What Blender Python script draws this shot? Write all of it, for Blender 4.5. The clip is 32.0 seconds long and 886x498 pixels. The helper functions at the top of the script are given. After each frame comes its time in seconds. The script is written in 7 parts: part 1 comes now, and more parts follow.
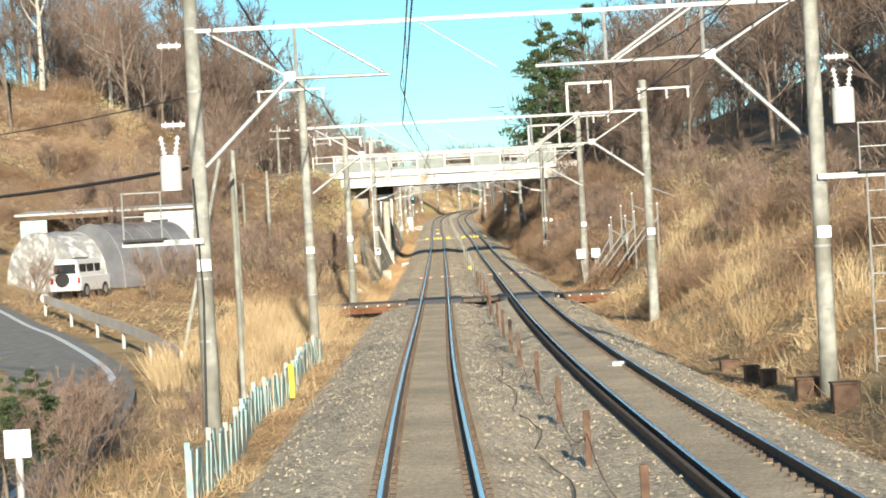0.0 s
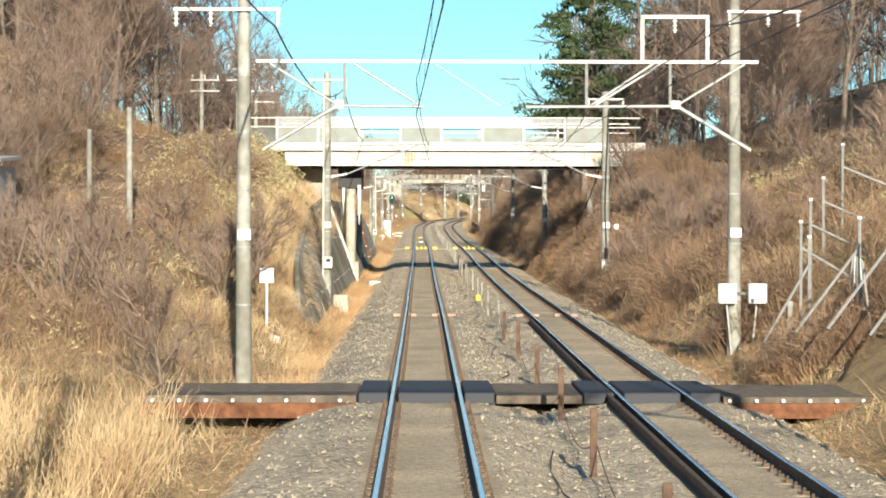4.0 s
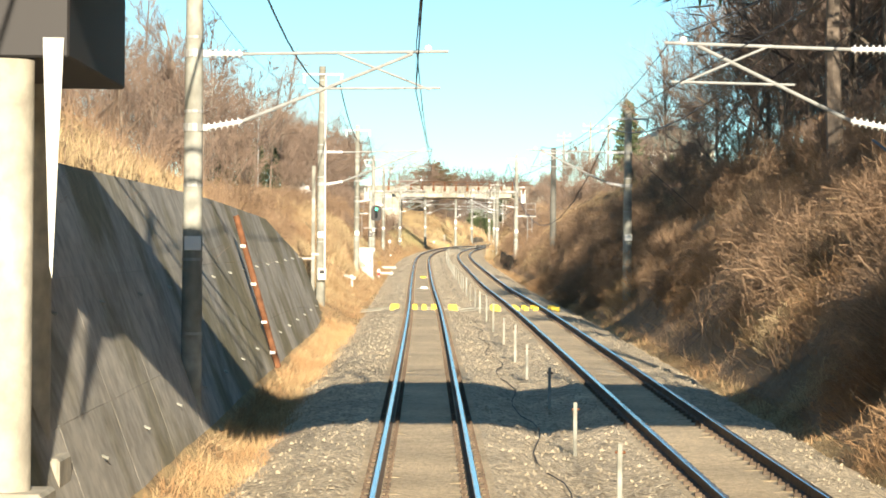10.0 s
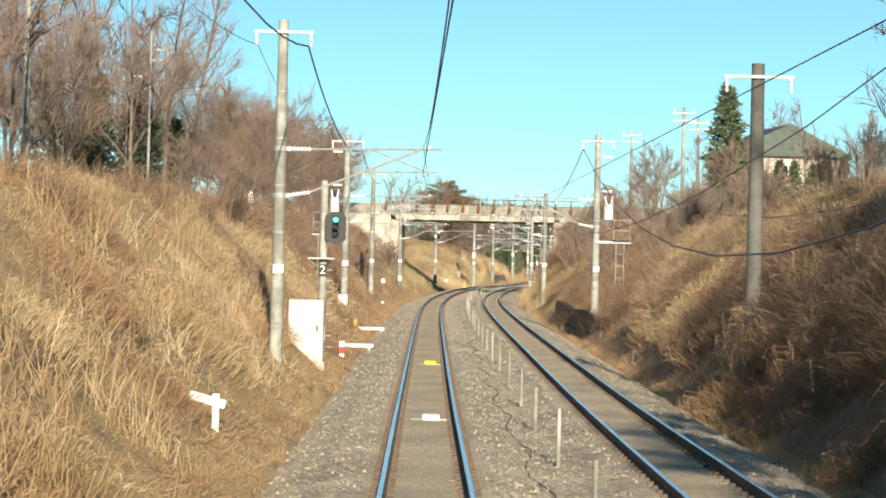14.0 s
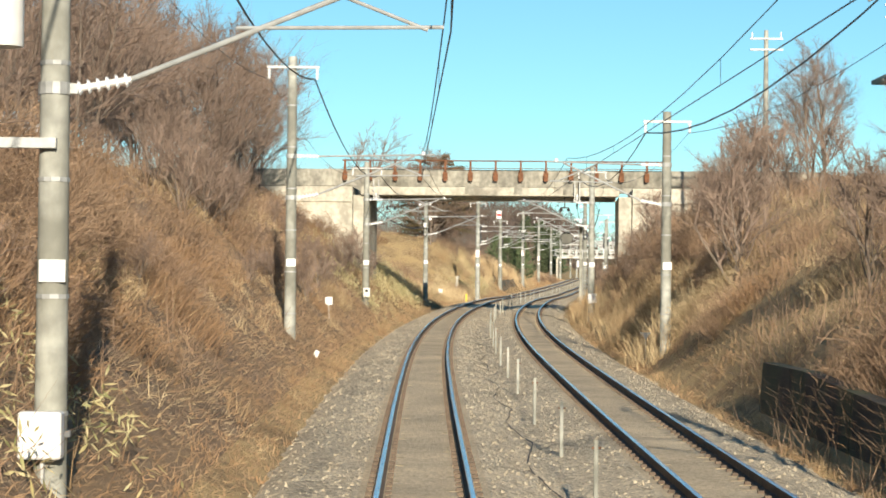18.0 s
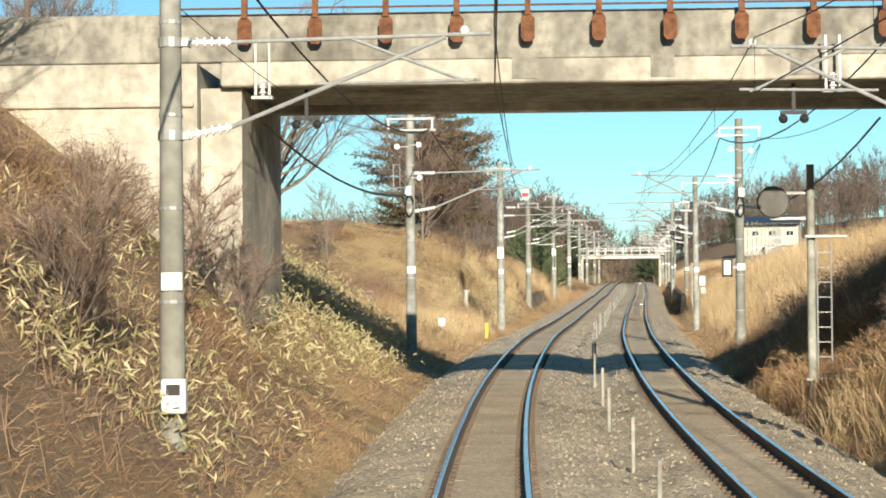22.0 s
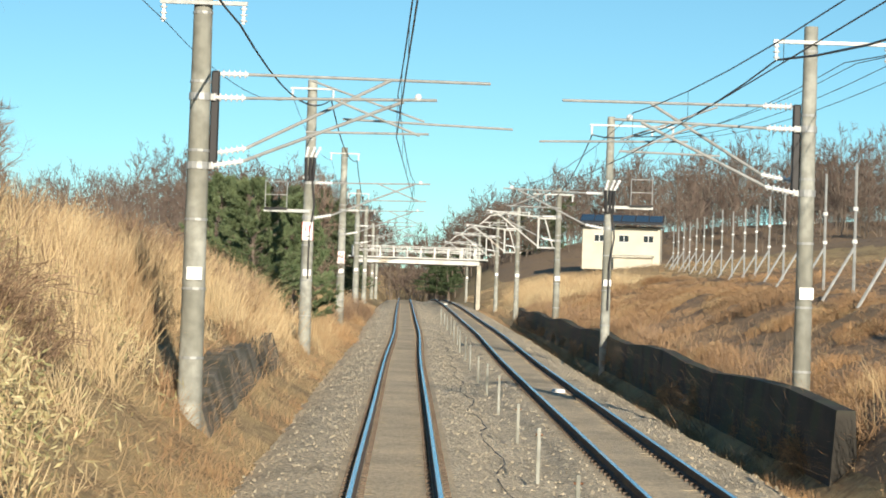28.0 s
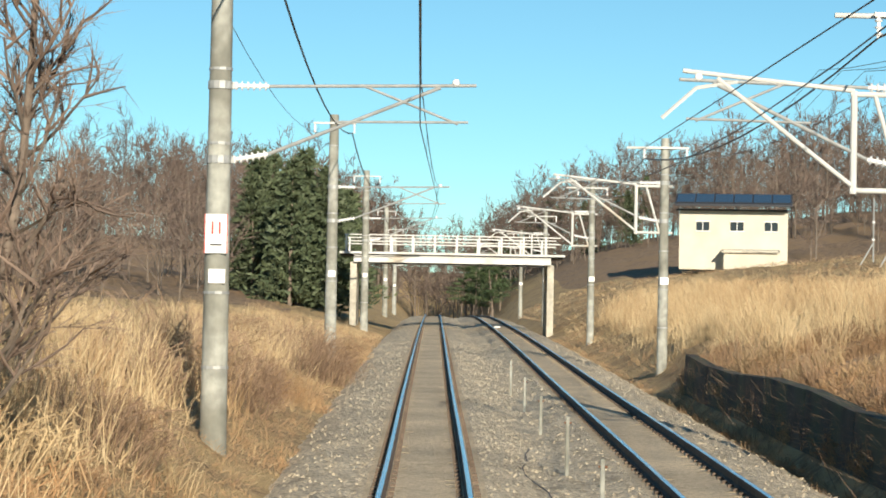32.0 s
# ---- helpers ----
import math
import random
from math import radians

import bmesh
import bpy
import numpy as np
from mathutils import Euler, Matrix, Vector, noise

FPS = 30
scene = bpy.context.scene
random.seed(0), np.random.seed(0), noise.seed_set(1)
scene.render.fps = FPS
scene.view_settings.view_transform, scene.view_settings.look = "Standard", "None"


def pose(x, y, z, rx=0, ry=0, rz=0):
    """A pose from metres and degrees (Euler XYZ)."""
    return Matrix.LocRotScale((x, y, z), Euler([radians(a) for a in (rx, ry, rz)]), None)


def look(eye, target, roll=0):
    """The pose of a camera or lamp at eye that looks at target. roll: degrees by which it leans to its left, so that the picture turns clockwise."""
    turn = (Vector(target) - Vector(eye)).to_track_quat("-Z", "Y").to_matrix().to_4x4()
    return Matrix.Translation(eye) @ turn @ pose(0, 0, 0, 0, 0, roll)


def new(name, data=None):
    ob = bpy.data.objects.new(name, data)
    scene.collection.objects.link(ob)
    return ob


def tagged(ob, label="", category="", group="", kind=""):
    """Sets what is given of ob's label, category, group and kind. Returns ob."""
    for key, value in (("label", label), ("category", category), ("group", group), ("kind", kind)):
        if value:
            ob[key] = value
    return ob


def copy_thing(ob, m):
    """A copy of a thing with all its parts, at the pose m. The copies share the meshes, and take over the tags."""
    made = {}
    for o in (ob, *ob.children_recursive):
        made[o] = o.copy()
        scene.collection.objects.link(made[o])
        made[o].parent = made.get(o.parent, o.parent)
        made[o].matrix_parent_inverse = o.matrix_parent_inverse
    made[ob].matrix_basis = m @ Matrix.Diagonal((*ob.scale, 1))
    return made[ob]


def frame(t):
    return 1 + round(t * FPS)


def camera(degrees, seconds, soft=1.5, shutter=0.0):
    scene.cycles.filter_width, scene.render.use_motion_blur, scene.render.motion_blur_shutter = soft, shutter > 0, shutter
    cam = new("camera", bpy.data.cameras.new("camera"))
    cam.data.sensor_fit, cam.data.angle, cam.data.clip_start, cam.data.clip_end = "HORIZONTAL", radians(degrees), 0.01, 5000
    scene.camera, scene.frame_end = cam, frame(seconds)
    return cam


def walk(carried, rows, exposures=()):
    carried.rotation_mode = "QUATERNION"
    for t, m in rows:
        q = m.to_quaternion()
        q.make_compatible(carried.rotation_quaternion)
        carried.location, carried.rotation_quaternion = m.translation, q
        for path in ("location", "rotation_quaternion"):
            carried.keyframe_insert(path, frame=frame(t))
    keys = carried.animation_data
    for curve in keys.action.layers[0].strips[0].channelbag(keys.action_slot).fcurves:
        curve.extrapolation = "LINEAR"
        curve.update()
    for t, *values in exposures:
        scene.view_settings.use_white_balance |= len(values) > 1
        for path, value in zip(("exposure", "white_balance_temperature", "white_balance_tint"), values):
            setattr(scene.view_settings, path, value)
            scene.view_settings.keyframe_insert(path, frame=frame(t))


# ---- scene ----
from collections import defaultdict

cam = camera(21.0, 32.0, 1.8)
ROWS = [
    # seconds, x, y, z, yaw, pitch, roll
    (0.0, -0.000, -0.00, 2.750, 0.614, -0.597, 3.13),
    (0.5, -0.193, 7.06, 2.683, 0.201, -0.486, 1.38),
    (1.0, -0.375, 14.14, 2.620, -0.086, -0.359, 0.58),
    (1.5, -0.544, 21.28, 2.557, -0.142, -0.346, -0.18),
    (2.0, -0.704, 28.48, 2.497, -0.132, -0.354, -0.02),
    (2.5, -0.860, 35.77, 2.444, -0.082, -0.420, -1.02),
    (3.0, -0.996, 43.15, 2.395, 0.011, -0.561, -0.78),
    (3.5, -1.113, 50.60, 2.343, 0.153, -0.444, 0.15),
    (5.5, -1.463, 81.59, 2.299, -0.142, -0.187, -1.45),
    (6.0, -1.550, 89.82, 2.340, -0.046, -0.092, -1.33),
    (6.5, -1.636, 98.15, 2.395, 0.010, 0.022, -1.08),
    (7.0, -1.722, 106.58, 2.475, 0.020, 0.124, -0.70),
    (7.5, -1.795, 115.12, 2.560, -0.006, 0.303, 0.04),
    (8.0, -1.862, 123.75, 2.641, -0.014, 0.382, -0.11),
    (8.5, -1.954, 132.48, 2.706, 0.088, 0.254, -1.54),
    (9.0, -2.072, 141.32, 2.778, 0.123, 0.265, -0.90),
    (9.5, -2.179, 150.30, 2.868, 0.097, 0.383, 0.52),
    (10.0, -2.273, 159.38, 2.964, 0.213, 0.328, -0.53),
    (10.5, -2.372, 168.58, 3.056, 0.223, 0.490, -0.74),
    (11.0, -2.489, 177.89, 3.149, 0.453, 0.513, -1.05),
    (11.5, -2.606, 187.33, 3.247, 0.674, 0.658, -0.89),
    (12.0, -2.725, 196.89, 3.369, 0.754, 0.785, -0.89),
    (12.5, -2.846, 206.57, 3.523, 0.844, 0.879, -1.09),
    (13.0, -2.968, 216.33, 3.693, 0.809, 1.019, -1.33),
    (13.5, -3.062, 226.14, 3.831, 0.667, 1.109, -1.43),
    (14.0, -3.163, 236.00, 3.969, 0.438, 1.172, -1.33),
    (14.5, -3.274, 245.88, 4.108, 0.385, 1.176, -1.99),
    (16.5, -3.992, 285.95, 4.572, 0.240, 1.287, -0.86),
    (17.0, -4.117, 296.10, 4.756, 0.242, 1.288, -0.49),
    (17.5, -4.238, 306.26, 4.944, 0.186, 1.254, -0.60),
    (18.0, -4.374, 316.45, 5.126, 0.096, 1.231, -0.57),
    (18.5, -4.508, 326.67, 5.302, 0.098, 1.229, -0.57),
    (19.0, -4.626, 336.93, 5.477, 0.180, 1.193, -0.73),
    (19.5, -4.731, 347.23, 5.651, 0.329, 1.225, -0.11),
    (20.0, -4.819, 357.55, 5.832, 0.300, 1.244, -0.56),
    (20.5, -4.898, 367.86, 6.026, 0.280, 1.264, -0.18),
    (21.0, -4.952, 378.15, 6.220, 0.239, 1.288, 0.40),
    (21.5, -4.939, 388.43, 6.399, 0.097, 1.313, 0.66),
    (22.0, -4.858, 398.74, 6.552, -0.026, 1.317, 0.51),
    (22.5, -4.736, 409.07, 6.693, -0.361, 1.344, 0.40),
    (23.0, -4.587, 419.41, 6.847, -0.754, 1.388, 0.09),
    (23.5, -4.369, 429.72, 7.018, -1.371, 1.429, 1.13),
    (24.0, -4.041, 439.95, 7.200, -2.043, 1.431, 0.34),
    (24.5, -3.619, 450.11, 7.384, -2.608, 1.424, 0.03),
    (25.0, -3.105, 460.21, 7.567, -3.065, 1.448, 0.00),
    (25.5, -2.517, 470.25, 7.735, -3.557, 1.437, -0.04),
    (26.0, -1.868, 480.25, 7.888, -4.116, 1.462, -0.09),
    (26.5, -1.188, 490.23, 8.020, -4.609, 1.421, -0.77),
    (28.5, 1.969, 529.92, 8.342, -5.890, 1.642, -1.91),
    (29.0, 2.822, 539.83, 8.552, -5.801, 1.677, -1.45),
    (29.5, 3.697, 549.71, 8.739, -5.575, 1.704, -2.07),
    (30.0, 4.587, 559.59, 8.909, -5.465, 1.800, -2.38),
    (30.5, 5.488, 569.45, 9.073, -5.347, 1.828, -2.14),
    (31.0, 6.370, 579.31, 9.245, -5.161, 1.744, -1.94),
    (31.5, 7.230, 589.17, 9.416, -5.029, 1.677, -0.92),
    (32.0, 8.091, 599.02, 9.589, -5.016, 1.671, -1.09),
]
# stops and white balance of the film's own camera, which opens up under the first bridge
EXPOSURES = [(0.0, 0.65, 6500, 10), (7.0, 0.67, 6600, 10), (8.0, 0.67, 6600, 10), (9.0, 0.87, 6800, 10), (10.0, 1.05, 7100, 11), (11.0, 1.05, 7200, 11), (12.0, 0.87, 7100, 11), (13.0, 0.67, 6800, 10), (14.0, 0.57, 6750, 10), (20.0, 0.49, 6650, 10), (26.0, 0.39, 6650, 10), (32.0, 0.39, 6650, 10)]
walk(cam, [(t, pose(x, y, z, 90 + pitch, roll, yaw)) for t, x, y, z, yaw, pitch, roll in ROWS], EXPOSURES)

# ---- light ----
SUN_EL, SUN_RIGHT = 16.0, 6.0          # the sun stands low behind the train, a little to the right
world = bpy.data.worlds.new("world")
scene.world = world
world.use_nodes = True
wn = world.node_tree.nodes
sky = wn.new("ShaderNodeTexSky")
sky.sky_type = "NISHITA"
sky.sun_disc = False
sky.sun_elevation = radians(SUN_EL)
sky.sun_rotation = radians(180 - SUN_RIGHT)
sky.altitude = 900
sky.air_density, sky.dust_density, sky.ozone_density = 0.8, 0.0, 4.0
wn["Background"].inputs["Strength"].default_value = 0.106
tint = wn.new("ShaderNodeMix")          # clear, slightly greenish winter blue
tint.data_type, tint.blend_type = "RGBA", "MULTIPLY"
tint.inputs[0].default_value, tint.inputs[7].default_value = 1.0, (0.81, 1.02, 0.85, 1)
world.node_tree.links.new(sky.outputs[0], tint.inputs[6])
world.node_tree.links.new(tint.outputs[2], wn["Background"].inputs["Color"])
sun_data = bpy.data.lights.new("sun", "SUN")
sun_data.energy, sun_data.angle, sun_data.color = 5.0, radians(0.5), (1.0, 0.9, 0.74)
sun = new("sun", sun_data)
sun_from = Vector((math.sin(radians(SUN_RIGHT)) * math.cos(radians(SUN_EL)), -math.cos(radians(SUN_RIGHT)) * math.cos(radians(SUN_EL)), math.sin(radians(SUN_EL))))
sun.matrix_world = look(sun_from * 100, (0, 0, 0))


# ---- the line of the railway: place across (x) and height (z) of the left track's middle, by the way along (y) ----
LINE_X = [(-60, 1.3), (-20, .42), (0, .02), (26, -.58), (55, -1.08), (72, -1.28), (100, -1.58), (128, -1.88), (166, -2.33), (204, -2.74), (244, -3.22), (285, -3.84), (324, -4.36), (345, -4.62), (370, -4.85), (390, -4.91), (407, -4.79), (429, -4.36), (450, -3.58), (470, -2.48), (490, -1.16), (518, 1.02), (545, 3.22), (570, 5.36), (595, 7.5), (628, 10.45), (653, 12.52), (700, 16.45), (760, 21.5), (830, 27.4), (950, 37.5)]
LINE_Z = [(-60, .5), (0, 0), (28, -.25), (50, -.4), (66, -.45), (82, -.44), (100, -.33), (132, -.04), (160, .21), (187, .5), (216, .92), (246, 1.34), (286, 1.85), (316, 2.36), (347, 2.9), (378, 3.45), (409, 3.95), (440, 4.45), (470, 4.97), (490, 5.26), (530, 5.68), (560, 6.16), (600, 6.87), (650, 7.85), (700, 8.8), (740, 9.4), (780, 9.85), (820, 9.95), (950, 9.5)]


def smooth_table(table):
    ys, v = np.array(table, float).T
    return ys, v, np.gradient(v, ys)


LINE = smooth_table(LINE_X), smooth_table(LINE_Z)


def along(table, y):
    ys, v, m = table
    y = np.asarray(y, float)
    yc = np.clip(y, ys[0], ys[-1])
    i = np.clip(np.searchsorted(ys, yc) - 1, 0, len(ys) - 2)
    h = ys[i + 1] - ys[i]
    t = (yc - ys[i]) / h
    r = (2 * t**3 - 3 * t**2 + 1) * v[i] + (t**3 - 2 * t**2 + t) * h * m[i] + (-2 * t**3 + 3 * t**2) * v[i + 1] + (t**3 - t**2) * h * m[i + 1]
    return r + np.where(y > ys[-1], (y - ys[-1]) * m[-1], 0) + np.where(y < ys[0], (y - ys[0]) * m[0], 0)


def tx(s):
    return along(LINE[0], s)


def tz(s):
    return along(LINE[1], np.clip(s, -60, 950))


def at(s, d=0.0, h=0.0):
    """A place s along the line, d to its right, h over its rails."""
    return Vector((float(tx(s)) + d, s, float(tz(s)) + h))


def heading(s):
    return -math.degrees(math.atan(float(tx(s + 1) - tx(s - 1)) / 2))


def stand(s, d=0.0, h=0.0, turn=0.0):
    p = at(s, d, h)
    return pose(p.x, p.y, p.z, 0, 0, heading(s) + turn)


# ---- materials ----
def material(name, c1, c2, scale=3.0, rough=0.8, metal=0.0, bump=0.3, fine=40.0, mid=0.5, c3=None, amount3=0.35, scale3=0.7, vary=0.0, distance=0.02):
    m = bpy.data.materials.new(name)
    m.use_nodes = True
    n, l = m.node_tree.nodes, m.node_tree.links
    b = n["Principled BSDF"]
    b.inputs["Roughness"].default_value, b.inputs["Metallic"].default_value = rough, metal
    geo = n.new("ShaderNodeNewGeometry")
    tex = n.new("ShaderNodeTexNoise")
    tex.inputs["Scale"].default_value, tex.inputs["Detail"].default_value = scale, 6
    l.new(geo.outputs["Position"], tex.inputs["Vector"])
    ramp = n.new("ShaderNodeValToRGB")
    ramp.color_ramp.elements[0].position, ramp.color_ramp.elements[1].position = mid - 0.18, mid + 0.18
    ramp.color_ramp.elements[0].color, ramp.color_ramp.elements[1].color = (*c1, 1), (*c2, 1)
    l.new(tex.outputs["Fac"], ramp.inputs["Fac"])
    colour = ramp.outputs["Color"]
    if c3:
        t3 = n.new("ShaderNodeTexNoise")
        t3.inputs["Scale"].default_value, t3.inputs["Detail"].default_value = scale3, 4
        l.new(geo.outputs["Position"], t3.inputs["Vector"])
        r3 = n.new("ShaderNodeMapRange")
        r3.inputs["From Min"].default_value, r3.inputs["From Max"].default_value = 0.62 - amount3 * 0.4, 0.75 - amount3 * 0.4
        l.new(t3.outputs["Fac"], r3.inputs["Value"])
        mix = n.new("ShaderNodeMix")
        mix.data_type = "RGBA"
        mix.inputs[7].default_value = (*c3, 1)
        l.new(r3.outputs["Result"], mix.inputs[0])
        l.new(colour, mix.inputs[6])
        colour = mix.outputs[2]
    if vary:
        info, hsv = n.new("ShaderNodeObjectInfo"), n.new("ShaderNodeHueSaturation")
        island, add = n.new("ShaderNodeNewGeometry"), n.new("ShaderNodeMath")
        add.operation = "ADD"
        l.new(info.outputs["Random"], add.inputs[0])
        l.new(island.outputs["Random Per Island"], add.inputs[1])
        mr = n.new("ShaderNodeMapRange")
        mr.inputs["From Max"].default_value = 2.0
        mr.inputs["To Min"].default_value, mr.inputs["To Max"].default_value = 1 - vary, 1 + vary
        l.new(add.outputs[0], mr.inputs["Value"])
        l.new(mr.outputs["Result"], hsv.inputs["Value"])
        l.new(colour, hsv.inputs["Color"])
        colour = hsv.outputs["Color"]
    l.new(colour, b.inputs["Base Color"])
    if bump:
        ft = n.new("ShaderNodeTexNoise")
        ft.inputs["Scale"].default_value, ft.inputs["Detail"].default_value = fine, 5
        l.new(geo.outputs["Position"], ft.inputs["Vector"])
        bp = n.new("ShaderNodeBump")
        bp.inputs["Strength"].default_value, bp.inputs["Distance"].default_value = bump, distance
        l.new(ft.outputs["Fac"], bp.inputs["Height"])
        l.new(bp.outputs["Normal"], b.inputs["Normal"])
    return m


def stone_material(name, dark, light, size, bump=1.0):
    """Broken stone: cells of their own grey, with joints between them."""
    m = bpy.data.materials.new(name)
    m.use_nodes = True
    n, l = m.node_tree.nodes, m.node_tree.links
    b = n["Principled BSDF"]
    b.inputs["Roughness"].default_value = 0.9
    geo = n.new("ShaderNodeNewGeometry")
    cell = n.new("ShaderNodeTexVoronoi")
    cell.inputs["Scale"].default_value = 1 / size
    l.new(geo.outputs["Position"], cell.inputs["Vector"])
    sep = n.new("ShaderNodeSeparateColor")
    l.new(cell.outputs["Color"], sep.inputs["Color"])
    ramp = n.new("ShaderNodeValToRGB")
    ramp.color_ramp.elements[0].color, ramp.color_ramp.elements[1].color = (*dark, 1), (*light, 1)
    l.new(sep.outputs[0], ramp.inputs["Fac"])
    stain = n.new("ShaderNodeTexNoise")
    stain.inputs["Scale"].default_value, stain.inputs["Detail"].default_value = 0.5, 5
    l.new(geo.outputs["Position"], stain.inputs["Vector"])
    sr = n.new("ShaderNodeMapRange")
    sr.inputs["From Min"].default_value, sr.inputs["From Max"].default_value = 0.3, 0.7
    sr.inputs["To Min"].default_value, sr.inputs["To Max"].default_value = 0.72, 1.15
    l.new(stain.outputs["Fac"], sr.inputs["Value"])
    mul = n.new("ShaderNodeVectorMath")
    mul.operation = "SCALE"
    l.new(ramp.outputs["Color"], mul.inputs[0])
    l.new(sr.outputs["Result"], mul.inputs["Scale"])
    l.new(mul.outputs["Vector"], b.inputs["Base Color"])
    bp = n.new("ShaderNodeBump")
    bp.invert = True
    bp.inputs["Strength"].default_value, bp.inputs["Distance"].default_value = bump, size * 0.6
    l.new(cell.outputs["Distance"], bp.inputs["Height"])
    l.new(bp.outputs["Normal"], b.inputs["Normal"])
    return m


def streaked(m, strength=0.45, fine=2.2):
    """Adds rain streaks that run down a concrete face, and blotches of dirt."""
    n, l = m.node_tree.nodes, m.node_tree.links
    b = n["Principled BSDF"]
    old = b.inputs["Base Color"].links[0].from_socket
    geo, scale = n.new("ShaderNodeNewGeometry"), n.new("ShaderNodeVectorMath")
    scale.operation = "MULTIPLY"
    scale.inputs[1].default_value = (fine, fine, fine * .3)
    l.new(geo.outputs["Position"], scale.inputs[0])
    run, spot = n.new("ShaderNodeTexNoise"), n.new("ShaderNodeTexNoise")
    run.inputs["Scale"].default_value, run.inputs["Detail"].default_value = 1.0, 8
    spot.inputs["Scale"].default_value, spot.inputs["Detail"].default_value = 5.0, 7
    l.new(scale.outputs[0], run.inputs["Vector"])
    l.new(geo.outputs["Position"], spot.inputs["Vector"])
    both = n.new("ShaderNodeMath")
    both.operation = "MULTIPLY"
    l.new(run.outputs["Fac"], both.inputs[0])
    l.new(spot.outputs["Fac"], both.inputs[1])
    mr = n.new("ShaderNodeMapRange")
    mr.inputs["From Min"].default_value, mr.inputs["From Max"].default_value = .14, .36
    mr.inputs["To Min"].default_value, mr.inputs["To Max"].default_value = 1 - strength, 1.12
    l.new(both.outputs[0], mr.inputs["Value"])
    mul = n.new("ShaderNodeVectorMath")
    mul.operation = "SCALE"
    l.new(old, mul.inputs[0])
    l.new(mr.outputs["Result"], mul.inputs["Scale"])
    l.new(mul.outputs["Vector"], b.inputs["Base Color"])
    return m


def plain(name, c, rough=0.5, metal=0.0, emit=0.0):
    m = bpy.data.materials.new(name)
    m.use_nodes = True
    b = m.node_tree.nodes["Principled BSDF"]
    b.inputs["Base Color"].default_value = (*c, 1)
    b.inputs["Roughness"].default_value, b.inputs["Metallic"].default_value = rough, metal
    if emit:
        b.inputs["Emission Color"].default_value, b.inputs["Emission Strength"].default_value = (*c, 1), emit
    return m


LITTER = material("leaf_litter", (0.19, 0.125, 0.077), (0.36, 0.25, 0.155), 2.2, 0.95, bump=0.8, fine=14, c3=(0.3, 0.2, 0.11), amount3=0.35, scale3=0.3, distance=0.08)
EARTH = material("earth", (0.22, 0.14, 0.07), (0.52, 0.38, 0.2), 5.0, 0.95, bump=1.0, fine=14, c3=(0.5, 0.36, 0.18), amount3=0.5, scale3=0.5, distance=0.12)
BALLAST = stone_material("ballast", (0.36, 0.29, 0.2), (0.84, 0.71, 0.51), 0.06, 1.0)
RUSTBED = stone_material("oily_ballast", (0.46, 0.365, 0.24), (0.74, 0.6, 0.41), 0.045, 0.7)
STONE = material("loose_stone", (0.3, 0.25, 0.18), (0.55, 0.47, 0.345), 14, 0.9, bump=0.2, vary=0.3)
RAIL_TOP = plain("polished_steel", (0.62, 0.66, 0.7), 0.22, 1.0)
RAIL_SIDE = material("rusty_rail", (0.08, 0.058, 0.042), (0.16, 0.115, 0.08), 9, 0.8, bump=0.1)
SLEEPER = material("sleeper_concrete", (0.34, 0.265, 0.17), (0.5, 0.4, 0.26), 6, 0.9, bump=0.2, vary=0.1)
CONCRETE = streaked(material("pole_concrete", (0.31, 0.315, 0.275), (0.44, 0.445, 0.395), 2.5, 0.85, bump=0.1, c3=(0.25, 0.25, 0.21), amount3=0.4, scale3=0.6), .22, 4.0)
WALL_CONC = streaked(material("wall_concrete", (0.46, 0.43, 0.35), (0.62, 0.58, 0.48), 0.8, 0.9, bump=0.25, fine=20, c3=(0.3, 0.28, 0.23), amount3=0.3, scale3=0.35), .3)
SLAB_CONC = streaked(material("slab_concrete", (0.36, 0.34, 0.295), (0.52, 0.49, 0.425), 0.9, 0.9, bump=0.35, fine=14, c3=(0.24, 0.22, 0.14), amount3=0.4, scale3=0.3, vary=0.05), .3, 1.6)
# ditch wall concrete: its shade is put into this near-black colour
SHADED_CONC = material("shaded_concrete", (0.03, 0.027, 0.022), (0.07, 0.062, 0.05), 1.2, 0.9, bump=0.3, fine=18, c3=(0.05, 0.06, 0.035), amount3=0.5, scale3=0.6, vary=0.15)
GALV = material("galvanised_steel", (0.3, 0.31, 0.3), (0.42, 0.43, 0.42), 8, 0.5, 0.25, bump=0.03, vary=0.1)
WHITE_STEEL = material("white_painted_steel", (0.54, 0.54, 0.51), (0.66, 0.66, 0.63), 1.2, 0.55, bump=0.04, c3=(0.55, 0.48, 0.38), amount3=0.12, scale3=0.9)
PORCELAIN = plain("porcelain", (0.85, 0.85, 0.84), 0.25)
WIRE = plain("wire", (0.05, 0.045, 0.045), 0.5, 0.4)
RUST = material("rust", (0.11, 0.045, 0.02), (0.24, 0.1, 0.045), 7, 0.85, bump=0.3)
OLD_RUST = material("old_rust", (0.1, 0.06, 0.04), (0.19, 0.12, 0.08), 6, 0.9, bump=0.3)
# dark steel and rubber; also carries the shade under the steel bridges
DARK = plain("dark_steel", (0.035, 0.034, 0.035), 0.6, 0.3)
WHITE = plain("white_paint", (0.8, 0.8, 0.78), 0.5)
YELLOW = plain("yellow_plastic", (0.85, 0.62, 0.03), 0.5)


